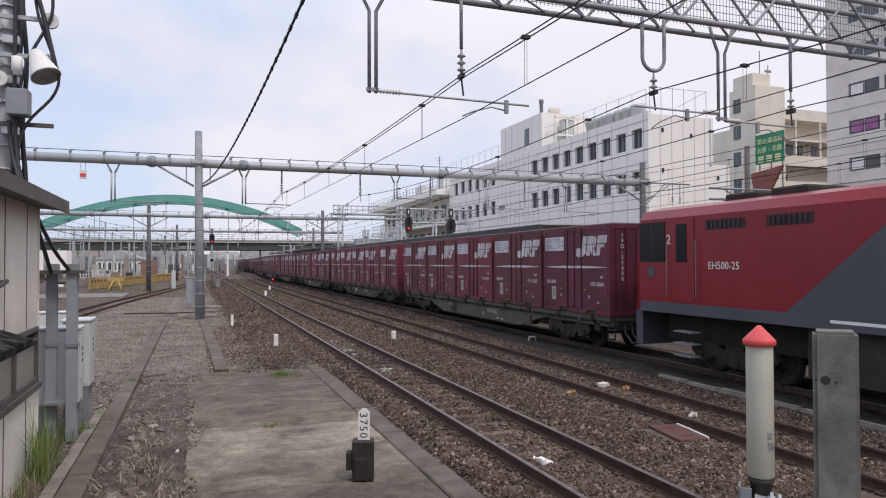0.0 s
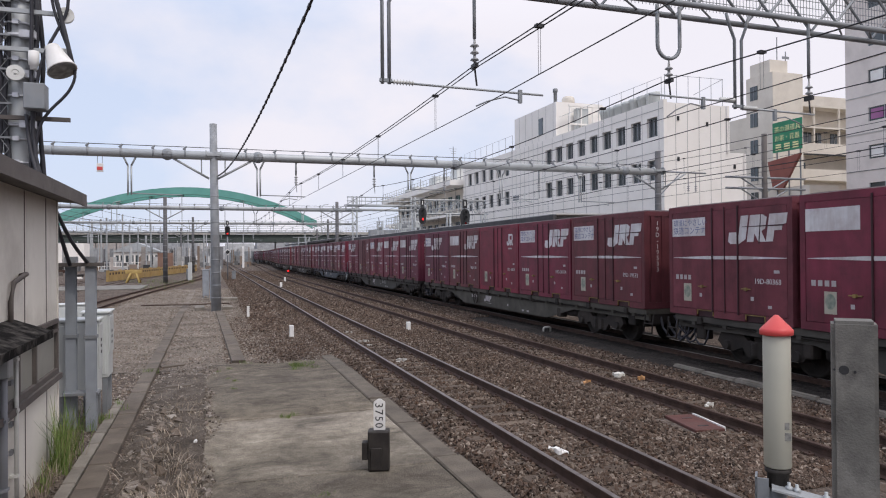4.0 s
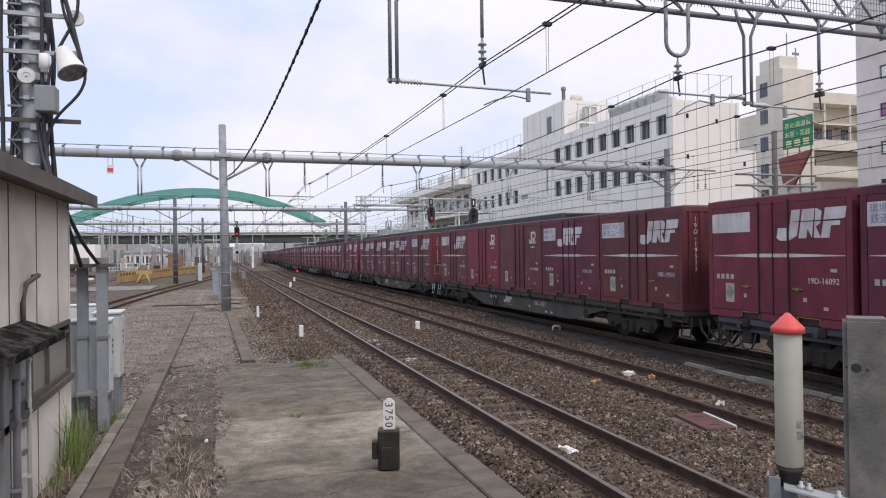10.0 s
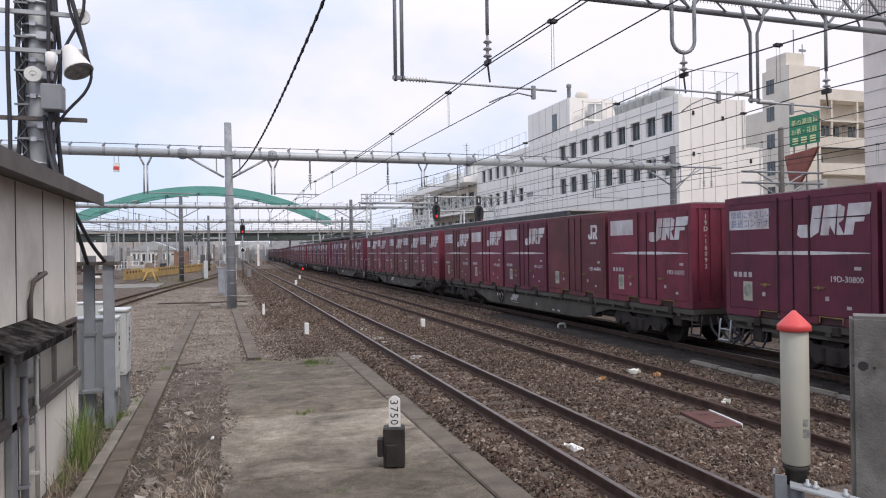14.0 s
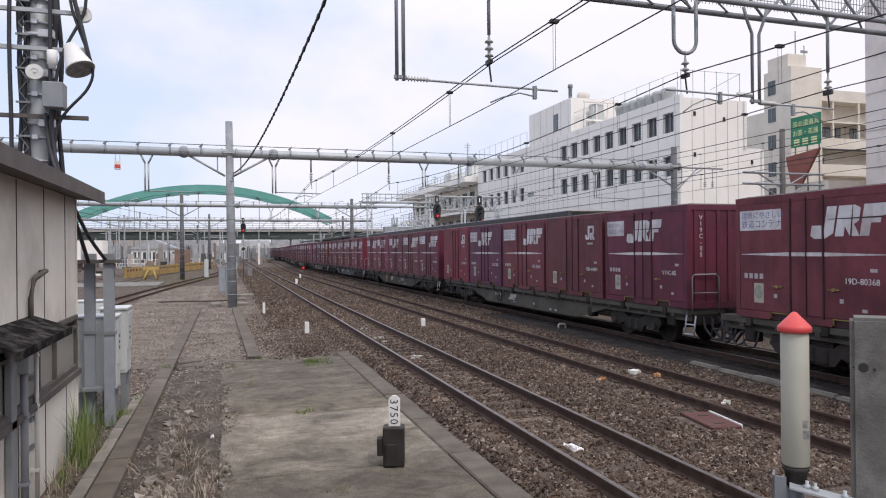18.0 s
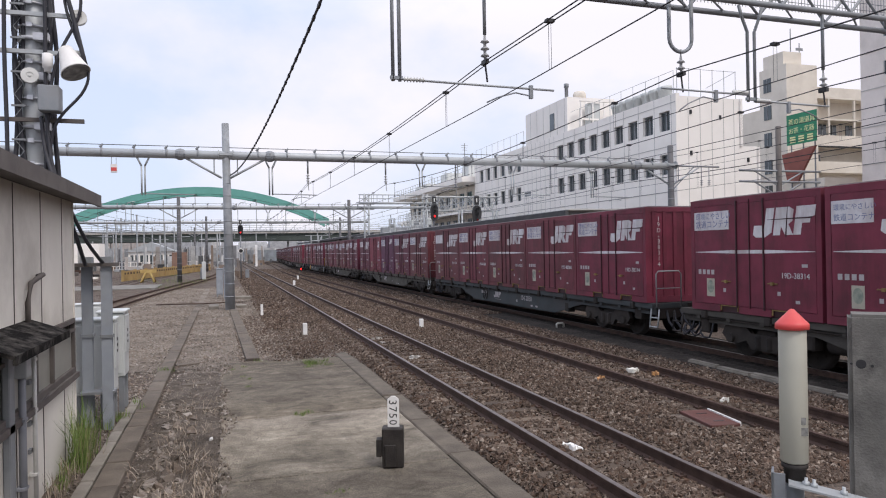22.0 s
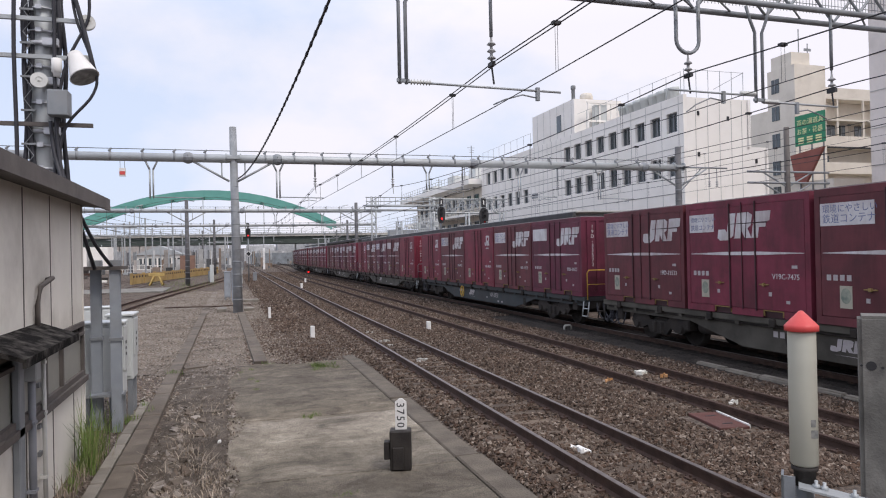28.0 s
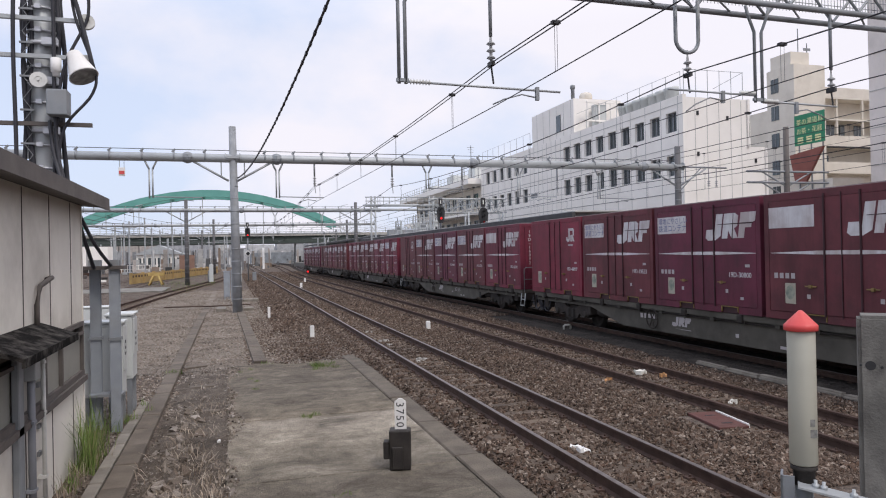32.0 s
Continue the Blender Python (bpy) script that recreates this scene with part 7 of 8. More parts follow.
bm = BM()
pipe(bm, [(-3.4, 39.5, 0.12), (-1.9, 39.2, 0.13), (-1.1, 39.0, 0.12), (0.1, 39.3, 0.13), (1.0, 39.6, 0.10)], 0.03, 7)
solid("ground_pipe", bm, RUST, "rusty pipe lying across the ballast by the pole", "pipe")
for x, y, w, d in ((1.15, 44.5, 0.9, 0.9), (-0.5, 37.6, 0.45, 1.6), (0.85, 37.2, 0.5, 0.9)):
    solid("concrete_slab", bevelled(box(BM(), x - w / 2, x + w / 2, y - d / 2, y + d / 2, -0.1, 0.12), 0.02), EDGING, "loose grey concrete slab on the ballast beside the pole", "slab", "loose slabs")

# crowd of small gear, signals and trackside boxes where the yard narrows towards the bridge
vs, fs = [], []
for _ in range(1500):
    y = 130 + 210 * q.random() ** 0.8
    x = q.uniform(-0.30, 0.13) * y
    if abs(x - bend_train(y)) < 2.4 or min(abs(x - NEAR_X), abs(x - bend_mid(y))) < 1.9:
        continue
    h = q.choice((0.4, 0.7, 1.2, 1.8, 2.6, 4.5))
    w = q.uniform(0.2, 1.6) / (1 + 0.6 * h)
    i = len(vs)
    vs += [(x + a * w, y + b * w, c * h - 0.1) for c in (0, 1) for a, b in ((-1, -1), (1, -1), (1, 1), (-1, 1))]
    fs += [(i, i + 1, i + 5, i + 4), (i + 1, i + 2, i + 6, i + 5), (i + 2, i + 3, i + 7, i + 6), (i + 3, i, i + 4, i + 7), (i + 4, i + 5, i + 6, i + 7)]
me = bpy.data.meshes.new("yard_gear")
me.from_pydata(vs, [], fs)
me.materials.append(island_mat("yard_gear_paint", [(0.62, 0.62, 0.62), (0.10, 0.10, 0.11), (0.40, 0.40, 0.39), (0.20, 0.14, 0.10), (0.75, 0.75, 0.74), (0.05, 0.05, 0.05), (0.30, 0.31, 0.32)]))
tagged(new("yard_gear", me), "crowd of small boxes, posts and signs in the far yard", "trackside gear", kind="stuff")

# ---------------------------------------------------------------- freight train
def container_paint(name, c, spec=0.25):
    """Sun-dulled maroon sheet paint with runs of dirt; c is the clean tone."""
    dull = tuple(0.50 * v + 0.013 for v in c)
    return surf(name, c, tuple(v * 1.25 for v in c), 1.4, 0.5, bump=0.08, bscale=30, grime=dull, gscale=1.7, gamt=0.85, jitter=0.06,
                spec=spec, streak=((0.045, 0.019, 0.02), 0.4))


MAROON = container_paint("maroon_container_paint", (0.1605, 0.0294, 0.05))
MAROON_DEEP = container_paint("deep_maroon_container_paint", (0.1198, 0.02646, 0.047))
MAROON_BROWN = container_paint("brown_maroon_container_paint", (0.1263, 0.03528, 0.043))
MAROON_DULL = container_paint("dusty_maroon_container_paint", (0.1498, 0.0441, 0.056), 0.15)
MAROON_RED = container_paint("red_brown_container_paint", (0.184, 0.02744, 0.047))
PURPLE = container_paint("purple_container_paint", (0.105, 0.028, 0.066))
SEAM = surf("dark_door_seam", (0.035, 0.012, 0.016), (0.05, 0.018, 0.022), 3, 0.6, bump=0.05)
WAGON_GREY = surf("dusty_grey_wagon_paint", (0.070, 0.063, 0.051), (0.102, 0.093, 0.077), 1.5, 0.75, bump=0.15, grime=(0.032, 0.027, 0.022), gscale=1.4, gamt=0.85, jitter=0.15)
WAGON_DUN = surf("dusty_dark_wagon_paint", (0.048, 0.043, 0.037), (0.076, 0.069, 0.060), 1.5, 0.75, bump=0.15, grime=(0.030, 0.026, 0.022), gscale=1.4, gamt=0.8, jitter=0.15)
WAGON_BLUE = surf("blue_grey_wagon_paint", (0.0544, 0.06272, 0.0756), (0.0714, 0.08, 0.0945), 1.5, 0.7, bump=0.15, grime=(0.0612, 0.0544, 0.04725), gscale=1.2, gamt=0.6)
WAGON_DARK = surf("dark_teal_wagon_paint", (0.035, 0.04234, 0.0455), (0.05, 0.05694, 0.0595), 1.5, 0.7, bump=0.15, grime=(0.06, 0.04015, 0.035), gscale=1.2, gamt=0.6)
RUNNING = surf("brake_dust_brown", (0.016, 0.013, 0.011), (0.038, 0.030, 0.025), 3, 0.85, bump=0.3, grime=(0.024, 0.02, 0.018), gscale=2, gamt=0.8, jitter=0.25)
DULL_YELLOW = surf("worn_yellow_edge", (0.19, 0.125, 0.045), (0.29, 0.20, 0.07), 5, 0.65, bump=0.1, grime=(0.12, 0.08, 0.04), gscale=4, gamt=0.7)
LABEL = surf("grimy_label", (0.36, 0.33, 0.26), (0.46, 0.43, 0.35), 5, 0.6, bump=0, grime=(0.26, 0.25, 0.22), gscale=5)
LABEL_GREEN = surf("faded_green_disc", (0.15, 0.19, 0.16), (0.34, 0.35, 0.28), 9, 0.6, bump=0)
CL, CH, CW = 3.715, 2.5, 2.45
PITCH = 3.88


def side_plate(bm, pts, d0=0.0, th=0.004):
    """A marking on a container's left-hand side: u towards the train's head, v up."""
    return plate(bm, pts, (-CW / 2 - d0, 0, 0), (0, -1, 0), (0, 0, 1), th)


def slant(pts, k=0.16, v0=1.7):
    return [(u + (v - v0) * k, v) for u, v in pts]


def emblem(bm, u, v, w, h, d0=0.0):
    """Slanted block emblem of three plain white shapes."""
    s = lambda pts: slant([(u + a * w, v + b * h) for a, b in pts], 0.18, v)
    side_plate(bm, s([(0.0, 0.10), (0.06, 0.0), (0.22, 0.0), (0.33, 0.16), (0.33, 1.0), (0.19, 1.0), (0.19, 0.30), (0.14, 0.42), (0.0, 0.42)]), d0)
    side_plate(bm, s([(0.36, 0.06), (0.48, 0.06), (0.48, 0.36), (0.57, 0.06), (0.70, 0.06), (0.60, 0.42), (0.66, 0.52), (0.66, 0.90), (0.58, 1.0), (0.36, 1.0)]), d0)
    side_plate(bm, s([(0.70, 0.06), (0.82, 0.06), (0.82, 0.44), (0.94, 0.44), (0.94, 0.62), (1.0, 0.66), (1.0, 1.0), (0.70, 1.0)]), d0)


def make_container(kind, paint, number, label):
    c = thing("freight_container", Matrix.Translation((0, -200, 0)), label, "container", "containers on the train")
    hl, hw = CL / 2, CW / 2
    # walls with proud posts and rails
    bm = BM()
    box(bm, -hw + 0.035, hw - 0.035, -hl + 0.03, hl - 0.03, 0.13, CH - 0.06)
    part("body", bm, paint, c)
    bm = BM()
    for sx in (-1, 1):
        for sy in (-1, 1):
            box(bm, sx * hw - (0.13 if sx > 0 else 0), sx * hw + (0.13 if sx < 0 else 0),
                sy * hl - (0.12 if sy > 0 else 0), sy * hl + (0.12 if sy < 0 else 0), 0.0, CH - 0.02)
        xa, xb = sorted((sx * hw, sx * (hw - 0.10)))
        box(bm, xa, xb, -hl + 0.12, hl - 0.12, CH - 0.16, CH - 0.02)
        for ya, yb in ((-hl + 0.12, -1.18), (-0.60, 0.32), (0.90, hl - 0.12)):
            box(bm, xa, xb, ya, yb, 0.0, 0.15)
    for sy in (-1, 1):
        ya, yb = sorted((sy * hl, sy * (hl - 0.08)))
        box(bm, -hw + 0.13, hw - 0.13, ya, yb, CH - 0.14, CH - 0.02)
        box(bm, -hw + 0.13, hw - 0.13, ya, yb, 0.0, 0.16)
        for k in range(7):
            xx = -0.96 + 0.32 * k
            y1, y2 = sorted((sy * (hl - 0.03), sy * (hl - 0.005)))
            box(bm, xx - 0.05, xx + 0.05, y1, y2, 0.16, CH - 0.14)
    part("frame", bm, paint, c)
    bm = BM()
    v = [bm.verts.new(p) for p in ((-hw + 0.01, -hl + 0.01, CH - 0.02), (hw - 0.01, -hl + 0.01, CH - 0.02), (hw - 0.01, hl - 0.01, CH - 0.02), (-hw + 0.01, hl - 0.01, CH - 0.02))]
    r = [bm.verts.new(p) for p in ((-hw + 0.2, -hl + 0.15, CH + 0.02), (hw - 0.2, -hl + 0.15, CH + 0.02), (hw - 0.2, hl - 0.15, CH + 0.02), (-hw + 0.2, hl - 0.15, CH + 0.02))]
    bm.faces.new(r)
    bm.faces.new(v[::-1])
    for i in range(4):
        bm.faces.new((v[i], v[(i + 1) % 4], r[(i + 1) % 4], r[i]))
    part("roof", bm, SEAM, c, "dark roof sheet")
    # folding side doors and their seams
    edges = (-hl + 0.125, -0.43, -0.03, 0.35, hl - 0.125)
    for a, b in zip(edges, edges[1:]):
        bm = BM()
        box(bm, -hw - 0.002, -hw + 0.05, a + 0.007, b - 0.007, 0.158, CH - 0.167)
        part("door", bevelled(bm, 0.006), paint, c)
    for k, yy in enumerate((-0.43, 0.35, -0.03)):
        bm = BM()
        tube(bm, (-hw - 0.012, yy, 0.12), (-hw - 0.012, yy, CH - 0.10), 0.021 if k < 2 else 0.011, seg=6)
        part("lock_bar", bm, SEAM, c)
    for yy in (-0.89, 0.61):
        bm = BM()
        box(bm, -hw - 0.004, -hw + 0.30, yy - 0.27, yy + 0.27, 0.132, 0.15)
        box(bm, -hw - 0.004, -hw + 0.02, yy - 0.27, yy - 0.25, 0.03, 0.132)
        box(bm, -hw - 0.004, -hw + 0.02, yy + 0.25, yy + 0.27, 0.03, 0.132)
        fp = part("fork_pocket", bm, DULL_YELLOW, c, "yellow-edged fork pocket")
        part("pocket_back", box(BM(), -hw + 0.04, -hw + 0.06, yy - 0.27, yy + 0.27, 0.0, 0.131), SEAM, fp)
    for yy in (-0.66, 0.68):
        bm = BM()
        box(bm, -hw - 0.03, -hw, yy - 0.13, yy + 0.13, 0.662, 0.682)
        box(bm, -hw - 0.045, -hw, yy - 0.03, yy + 0.03, 0.64, 0.70)
        part("handle", bm, DULL_YELLOW, c)
    # markings
    D = 0.003
    bm = BM()
    eo = 0.88 if number.startswith("V") else 0.0        # some carry the emblem nearer the notice
    if kind == "t":
        emblem(bm, 0.60, 1.90, 0.80, 0.33)
        part("emblem", bm, DECAL, c, "small slanted white block emblem")
    elif kind in "sw":
        emblem(bm, 0.13 - eo, 1.60, 1.52, 0.58)
        em = part("emblem", bm, DECAL, c, "slanted white block emblem")
        bm = BM()
        side_plate(bm, [(0.55 - eo, 1.945), (1.66 - eo, 1.935), (1.66 - eo, 1.965), (0.55 - eo, 1.955)], 0.005, 0.003)
        side_plate(bm, slant([(1.0 - eo, 1.60), (1.035 - eo, 1.60), (1.02 - eo, 2.20), (1.01 - eo, 2.20)], 0.1, 1.6), 0.005, 0.003)
        part("emblem_line", bm, SEAM, em)
        bm = BM()
        side_plate(bm, [(-1.68, 1.302), (-0.5, 1.276), (0.5, 1.276), (1.72, 1.302), (1.72, 1.313), (0.5, 1.348), (-0.5, 1.348), (-1.68, 1.313)], D)
        part("stripe", bm, DECAL, c, "tapered white stripe")
    if kind in "swt":
        bm = BM()
        side_plate(bm, rect(-1.72, -0.86 if eo else -0.58, 1.80, 2.21), D)
        pn = part("notice_panel", bm, DECAL, c, "white notice panel")
        if kind != "w":
            ink = surf("faded_blue_ink", (0.10, 0.12, 0.24), (0.16, 0.18, 0.31), 6, 0.7, bump=0) if "faded_blue_ink" not in bpy.data.materials else bpy.data.materials["faded_blue_ink"]
            for k, line in enumerate(("環境にやさしい", "鉄道コンテナ")):
                lettering("lettering", line, face_side(-hw - D - 0.0045, 1.67, 2.045 - 0.185 * k), (0.165 if k == 0 else 0.187) * (0.75 if eo else 1), ink, pn, 0.001)
    if kind == "j":
        s = lambda pts: [(0.88 + 0.55 * a, 1.72 + 0.42 * b) for a, b in pts]
        side_plate(bm, s([(0, 0.12), (0.1, 0), (0.34, 0), (0.46, 0.14), (0.46, 1), (0.28, 1), (0.28, 0.22), (0.16, 0.22), (0.16, 0.36), (0, 0.36)]), D)
        side_plate(bm, s([(0.52, 0), (0.68, 0), (0.68, 0.34), (0.80, 0.0), (1.0, 0), (0.86, 0.38), (0.96, 0.5), (0.96, 0.88), (0.86, 1), (0.46, 1), (0.46, 0.82), (0.8, 0.82), (0.8, 0.5), (0.52, 0.5)]), D)
        part("emblem", bm, DECAL, c, "white two-block emblem")
        bm = BM()
        side_plate(bm, rect(1.0, 1.32, 1.58, 1.635), D)
        part("caption_bar", bm, DULL_DECAL, c)
    if kind != "j":
        bm = BM()
        for k in range(4):
            u = -1.60 + 0.145 * k
            side_plate(bm, rect(u, u + 0.095, 0.81, 0.915), D)
        part("owner_bar", bm, DULL_DECAL, c)
    bm = BM()
    side_plate(bm, rect(-1.32, -1.06, 0.32, 0.72), D)
    lb = part("label_plate", bm, LABEL, c, "white label plate with a green disc")
    bm = BM()
    side_plate(bm, [(-1.19 + 0.11 * math.cos(k * math.pi / 8), 0.54 + 0.14 * math.sin(k * math.pi / 8)) for k in range(16)], D + 0.005, 0.002)
    part("label_disc", bm, LABEL_GREEN, lb)
    lettering("serial", number, face_side(-hw - D - 0.004, -0.88, 0.79), 0.155, DECAL, c, 0.002)
    for r4 in ((1.40, 1.54, 1.01, 1.07), (-0.78, -0.70, 0.44, 0.52), (0.78, 0.86, 0.44, 0.52), (1.24, 1.34, 0.31, 0.37)):
        part("data_bar", side_plate(BM(), rect(*r4), D), DULL_DECAL, c)
    if kind in "sw":
        em = BM()
        for pts in (((0.0, 0.1), (0.07, 0.0), (0.25, 0.0), (0.36, 0.14), (0.36, 1.0), (0.2, 1.0), (0.2, 0.3), (0.0, 0.3)),
                    ((0.40, 0.05), (0.53, 0.05), (0.53, 0.4), (0.62, 0.05), (0.78, 0.05), (0.68, 0.45), (0.78, 0.6), (0.72, 1.0), (0.40, 1.0))):
            plate(em, [(0.62 + 0.52 * a + 0.05 * b, 1.93 + 0.25 * b) for a, b in pts], (0, -hl - 0.002, 0), (1, 0, 0), (0, 0, 1), 0.004)
        part("end_emblem", em, DECAL, c, "small white block emblem on the end")
    # code down the front end
    lettering("end_serial", "\n".join(number), face_near(-0.83, -hl - 0.004, 2.12), 0.16, DECAL, c, 0.002, "CENTER")
    return c


TINTS = (("", MAROON), ("deep ", MAROON_DEEP), ("brownish ", MAROON_BROWN), ("dusty ", MAROON_DULL))
CONTAINERS = {
    "s": [make_container("s", p, n, w + "maroon steel freight container with white emblem, stripe and notice") for (w, p), n in zip(TINTS, ("19D-38314", "19D-30800", "19D-19533", "19D-80368"))],
    "v": [make_container("s", p, n, w + "maroon steel freight container with emblem close to its notice") for (w, p), n in zip(TINTS, ("V19C-7475", "V19C-85"))],
    "u": [make_container("s", PURPLE, "V19C-2851", "purple-tinted steel freight container with emblem close to its notice")],
    "t": [make_container("t", PURPLE, "19D-30801", "purple-tinted steel freight container with a small emblem and notice")],
    "w": [make_container("w", p, n, w + "maroon steel freight container with a blank white panel") for (w, p), n in zip(TINTS, ("19D-16092", "19D-33572", "19D-11202"))],
    "j": [make_container("j", p, n, w + "red-brown steel freight container with a small white emblem") for (w, p), n in zip((("plain ", MAROON_RED), ("brownish ", MAROON_BROWN)), ("19D-48819", "19D-44884"))],
}


def wheelset_mesh():
    bm = BM()
    for sx in (-1, 1):
        lathe(bm, (sx * 0.495, 0, 0), ((0.10, 0.0), (0.455, 0.005), (0.455, 0.03), (0.43, 0.035), (0.43, 0.13), (0.37, 0.13), (0.36, 0.10), (0.12, 0.09), (0.10, 0.14)), 20, (sx, 0, 0))
        for k in range(6):
            a = k * math.pi / 3
            tube(bm, (sx * 0.58, 0.22 * math.cos(a), 0.22 * math.sin(a)), (sx * 0.605, 0.22 * math.cos(a), 0.22 * math.sin(a)), 0.045, seg=8)
    tube(bm, (-0.9, 0, 0), (0.9, 0, 0), 0.075, seg=10)
    return mesh_of("wheelset", bm, RUNNING)


WHEELSET = wheelset_mesh()


LOCK_ME = mesh_of("lock_bracket", bevelled(box(BM(), -0.06, 0.06, -0.085, 0.085, -0.06, 0.12), 0.02), RUNNING)


def make_bogie(parent, yy):
    b = part("bogie", (lambda bm: box(box(bm, -0.95, 0.95, -0.25, 0.25, 0.42, 0.66), -0.3, 0.3, -0.9, 0.9, 0.45, 0.6))(BM()), RUNNING, parent)
    b.matrix_basis = Matrix.Translation((0, yy, 0))
    for wy in (-0.95, 0.95):
        w = new("wheelset", WHEELSET)
        w.parent = b
        w.matrix_basis = Matrix.Translation((0, wy, 0.43))
    for sx in (-1, 1):
        bm = BM()
        plate(bm, [(-1.25, 0.50), (-1.05, 0.32), (-0.78, 0.32), (-0.5, 0.42), (-0.35, 0.24), (0.35, 0.24), (0.5, 0.42), (0.78, 0.32), (1.05, 0.32),
                   (1.25, 0.50), (1.15, 0.68), (0.5, 0.70), (0.35, 0.58), (-0.35, 0.58), (-0.5, 0.70), (-1.15, 0.68)],
              (sx * 0.98 + 0.05, 0, 0), (0, -1, 0), (0, 0, 1), 0.10)
        part("side_frame", bm, RUNNING, b)
        for wy in (-0.95, 0.95):
            bm = BM()
            tube(bm, (sx * 0.80, wy, 0.43), (sx * 1.10, wy, 0.43), 0.12, 0.10, seg=12)
            part("axle_box", bm, RUNNING, b)
        bm = BM()
        for k in (-0.16, 0.16):
            lathe(bm, (sx * 0.98, k, 0.27), [(0.09 + 0.015 * (i % 2), 0.035 * i) for i in range(9)], 10)
        part("spring", bm, RUNNING, b)


def make_wagon(paint, label, number=None, wheel=RUNNING, rails=(False, False)):
    w = thing("flat_wagon", Matrix.Translation((0, -260, 0)), label, "freight wagon", "wagons of the train")
    bm = BM()
    box(bm, -1.18, 1.18, -9.62, 9.62, 0.86, 0.985)
    for k in range(-9, 10):
        box(bm, -1.16, 1.16, k - 0.06, k + 0.06, 0.78, 0.858)
    part("deck", bm, paint, w)
    for sx in (-1, 1):
        bm = BM()
        plate(bm, [(-9.6, 0.70), (-5.7, 0.70), (-3.9, 0.30), (3.9, 0.30), (5.7, 0.70), (9.6, 0.70), (9.6, 0.855), (-9.6, 0.855)],
              (sx * 1.06 + 0.03, 0, 0), (0, -1, 0), (0, 0, 1), 0.06)
        part("side_sill", bm, paint, w)
        for k in range(5):
            for s in (-0.97, 0.97):
                yy = (k - 2) * PITCH + s
                br_ = new("lock_bracket", LOCK_ME)
                br_.parent = w
                br_.matrix_basis = Matrix.Translation((sx * 1.17, yy, 0.86))
    bm = BM()
    box(bm, -0.2, 0.2, -9.4, 9.4, 0.55, 0.855)
    part("centre_sill", bm, RUNNING, w)
    part("air_pipe", tube(BM(), (-1.125, -9.4, 0.81), (-1.125, 9.4, 0.81), 0.022, seg=6), RUNNING, w)
    for y0, length, x, z, r in ((4.75, 0.85, -0.82, 0.56, 0.17), (-5.7, 0.7, -0.86, 0.58, 0.13)):
        part("air_tank", lathe(BM(), (x, y0, z), ((0.02, 0), (r, 0.05), (r, length - 0.05), (0.02, length)), 12, (0, 1, 0)), RUNNING, w)
    for y0, d, z0, z1 in ((8.7, 0.30, 0.46, 0.84), (-9.0, 0.34, 0.52, 0.84), (-4.9, 0.26, 0.40, 0.70), (5.75, 0.22, 0.42, 0.72)):
        part("valve_box", bevelled(box(BM(), -1.10, -0.84, y0, y0 + d, z0, z1), 0.03), RUNNING, w)
    for sy in (-1, 1):
        bm = BM()
        for q in (0.0, 0.22):
            pipe(bm, [(-0.72 + q, sy * 9.55, 0.84), (-0.76 + q, sy * 9.72, 0.52), (-0.72 + q, sy * 9.95, 0.30), (-0.66 + q, sy * 10.15, 0.34), (-0.6 + q, sy * 10.22, 0.5)], 0.032)
        part("air_hose", bm, CABLE, w)
        part("end_beam", box(BM(), -1.0, 1.0, min(sy * 9.45, sy * 9.6), max(sy * 9.45, sy * 9.6), 0.60, 0.856), RUNNING, w)
    make_bogie(w, -7.1)
    make_bogie(w, 7.1)
    for sy in (-1, 1):
        bm = BM()
        box(bm, -0.11, 0.11, min(sy * 9.5, sy * 10.15), max(sy * 9.5, sy * 10.15), 0.74, 0.98)
        box(bm, -0.17, 0.17, min(sy * 9.98, sy * 10.19), max(sy * 9.98, sy * 10.19), 0.68, 1.02)
        part("coupler", bm, RUNNING, w)
        yy = sy * 9.72
        railed = rails[sy > 0]
        if railed:
            bm = BM()
            pipe(bm, [(-1.12, yy, 0.9), (-1.12, yy, 1.75), (-1.06, yy, 1.82), (-0.45, yy, 1.82), (-0.38, yy, 1.75), (-0.38, yy, 0.9)], 0.017)
            pipe(bm, [(-1.12, yy, 1.38), (-0.38, yy, 1.38)], 0.011)
            part("hand_rail", bm, YELLOW if wheel == YELLOW and sy < 0 else GALV_DARK, w)
        bm = BM()
        for q in (-0.17, 0.17):
            pipe(bm, [(-1.16, yy + q, 0.86), (-1.22, yy + q, 0.40)], 0.02)
        pipe(bm, [(-1.22, yy - 0.17, 0.41), (-1.22, yy + 0.17, 0.41)], 0.022)
        pipe(bm, [(-1.19, yy - 0.17, 0.64), (-1.19, yy + 0.17, 0.64)], 0.018)
        part("step", bm, GALV if railed else RUNNING, w, "pale steel step" if railed else "")
        bm = BM()
        pipe(bm, [(-0.4, sy * 9.7, 0.82), (-0.42, sy * 9.95, 0.55), (-0.40, sy * 10.12, 0.42), (-0.36, sy * 10.2, 0.50)], 0.028)
        part("brake_hose", bm, CABLE, w)
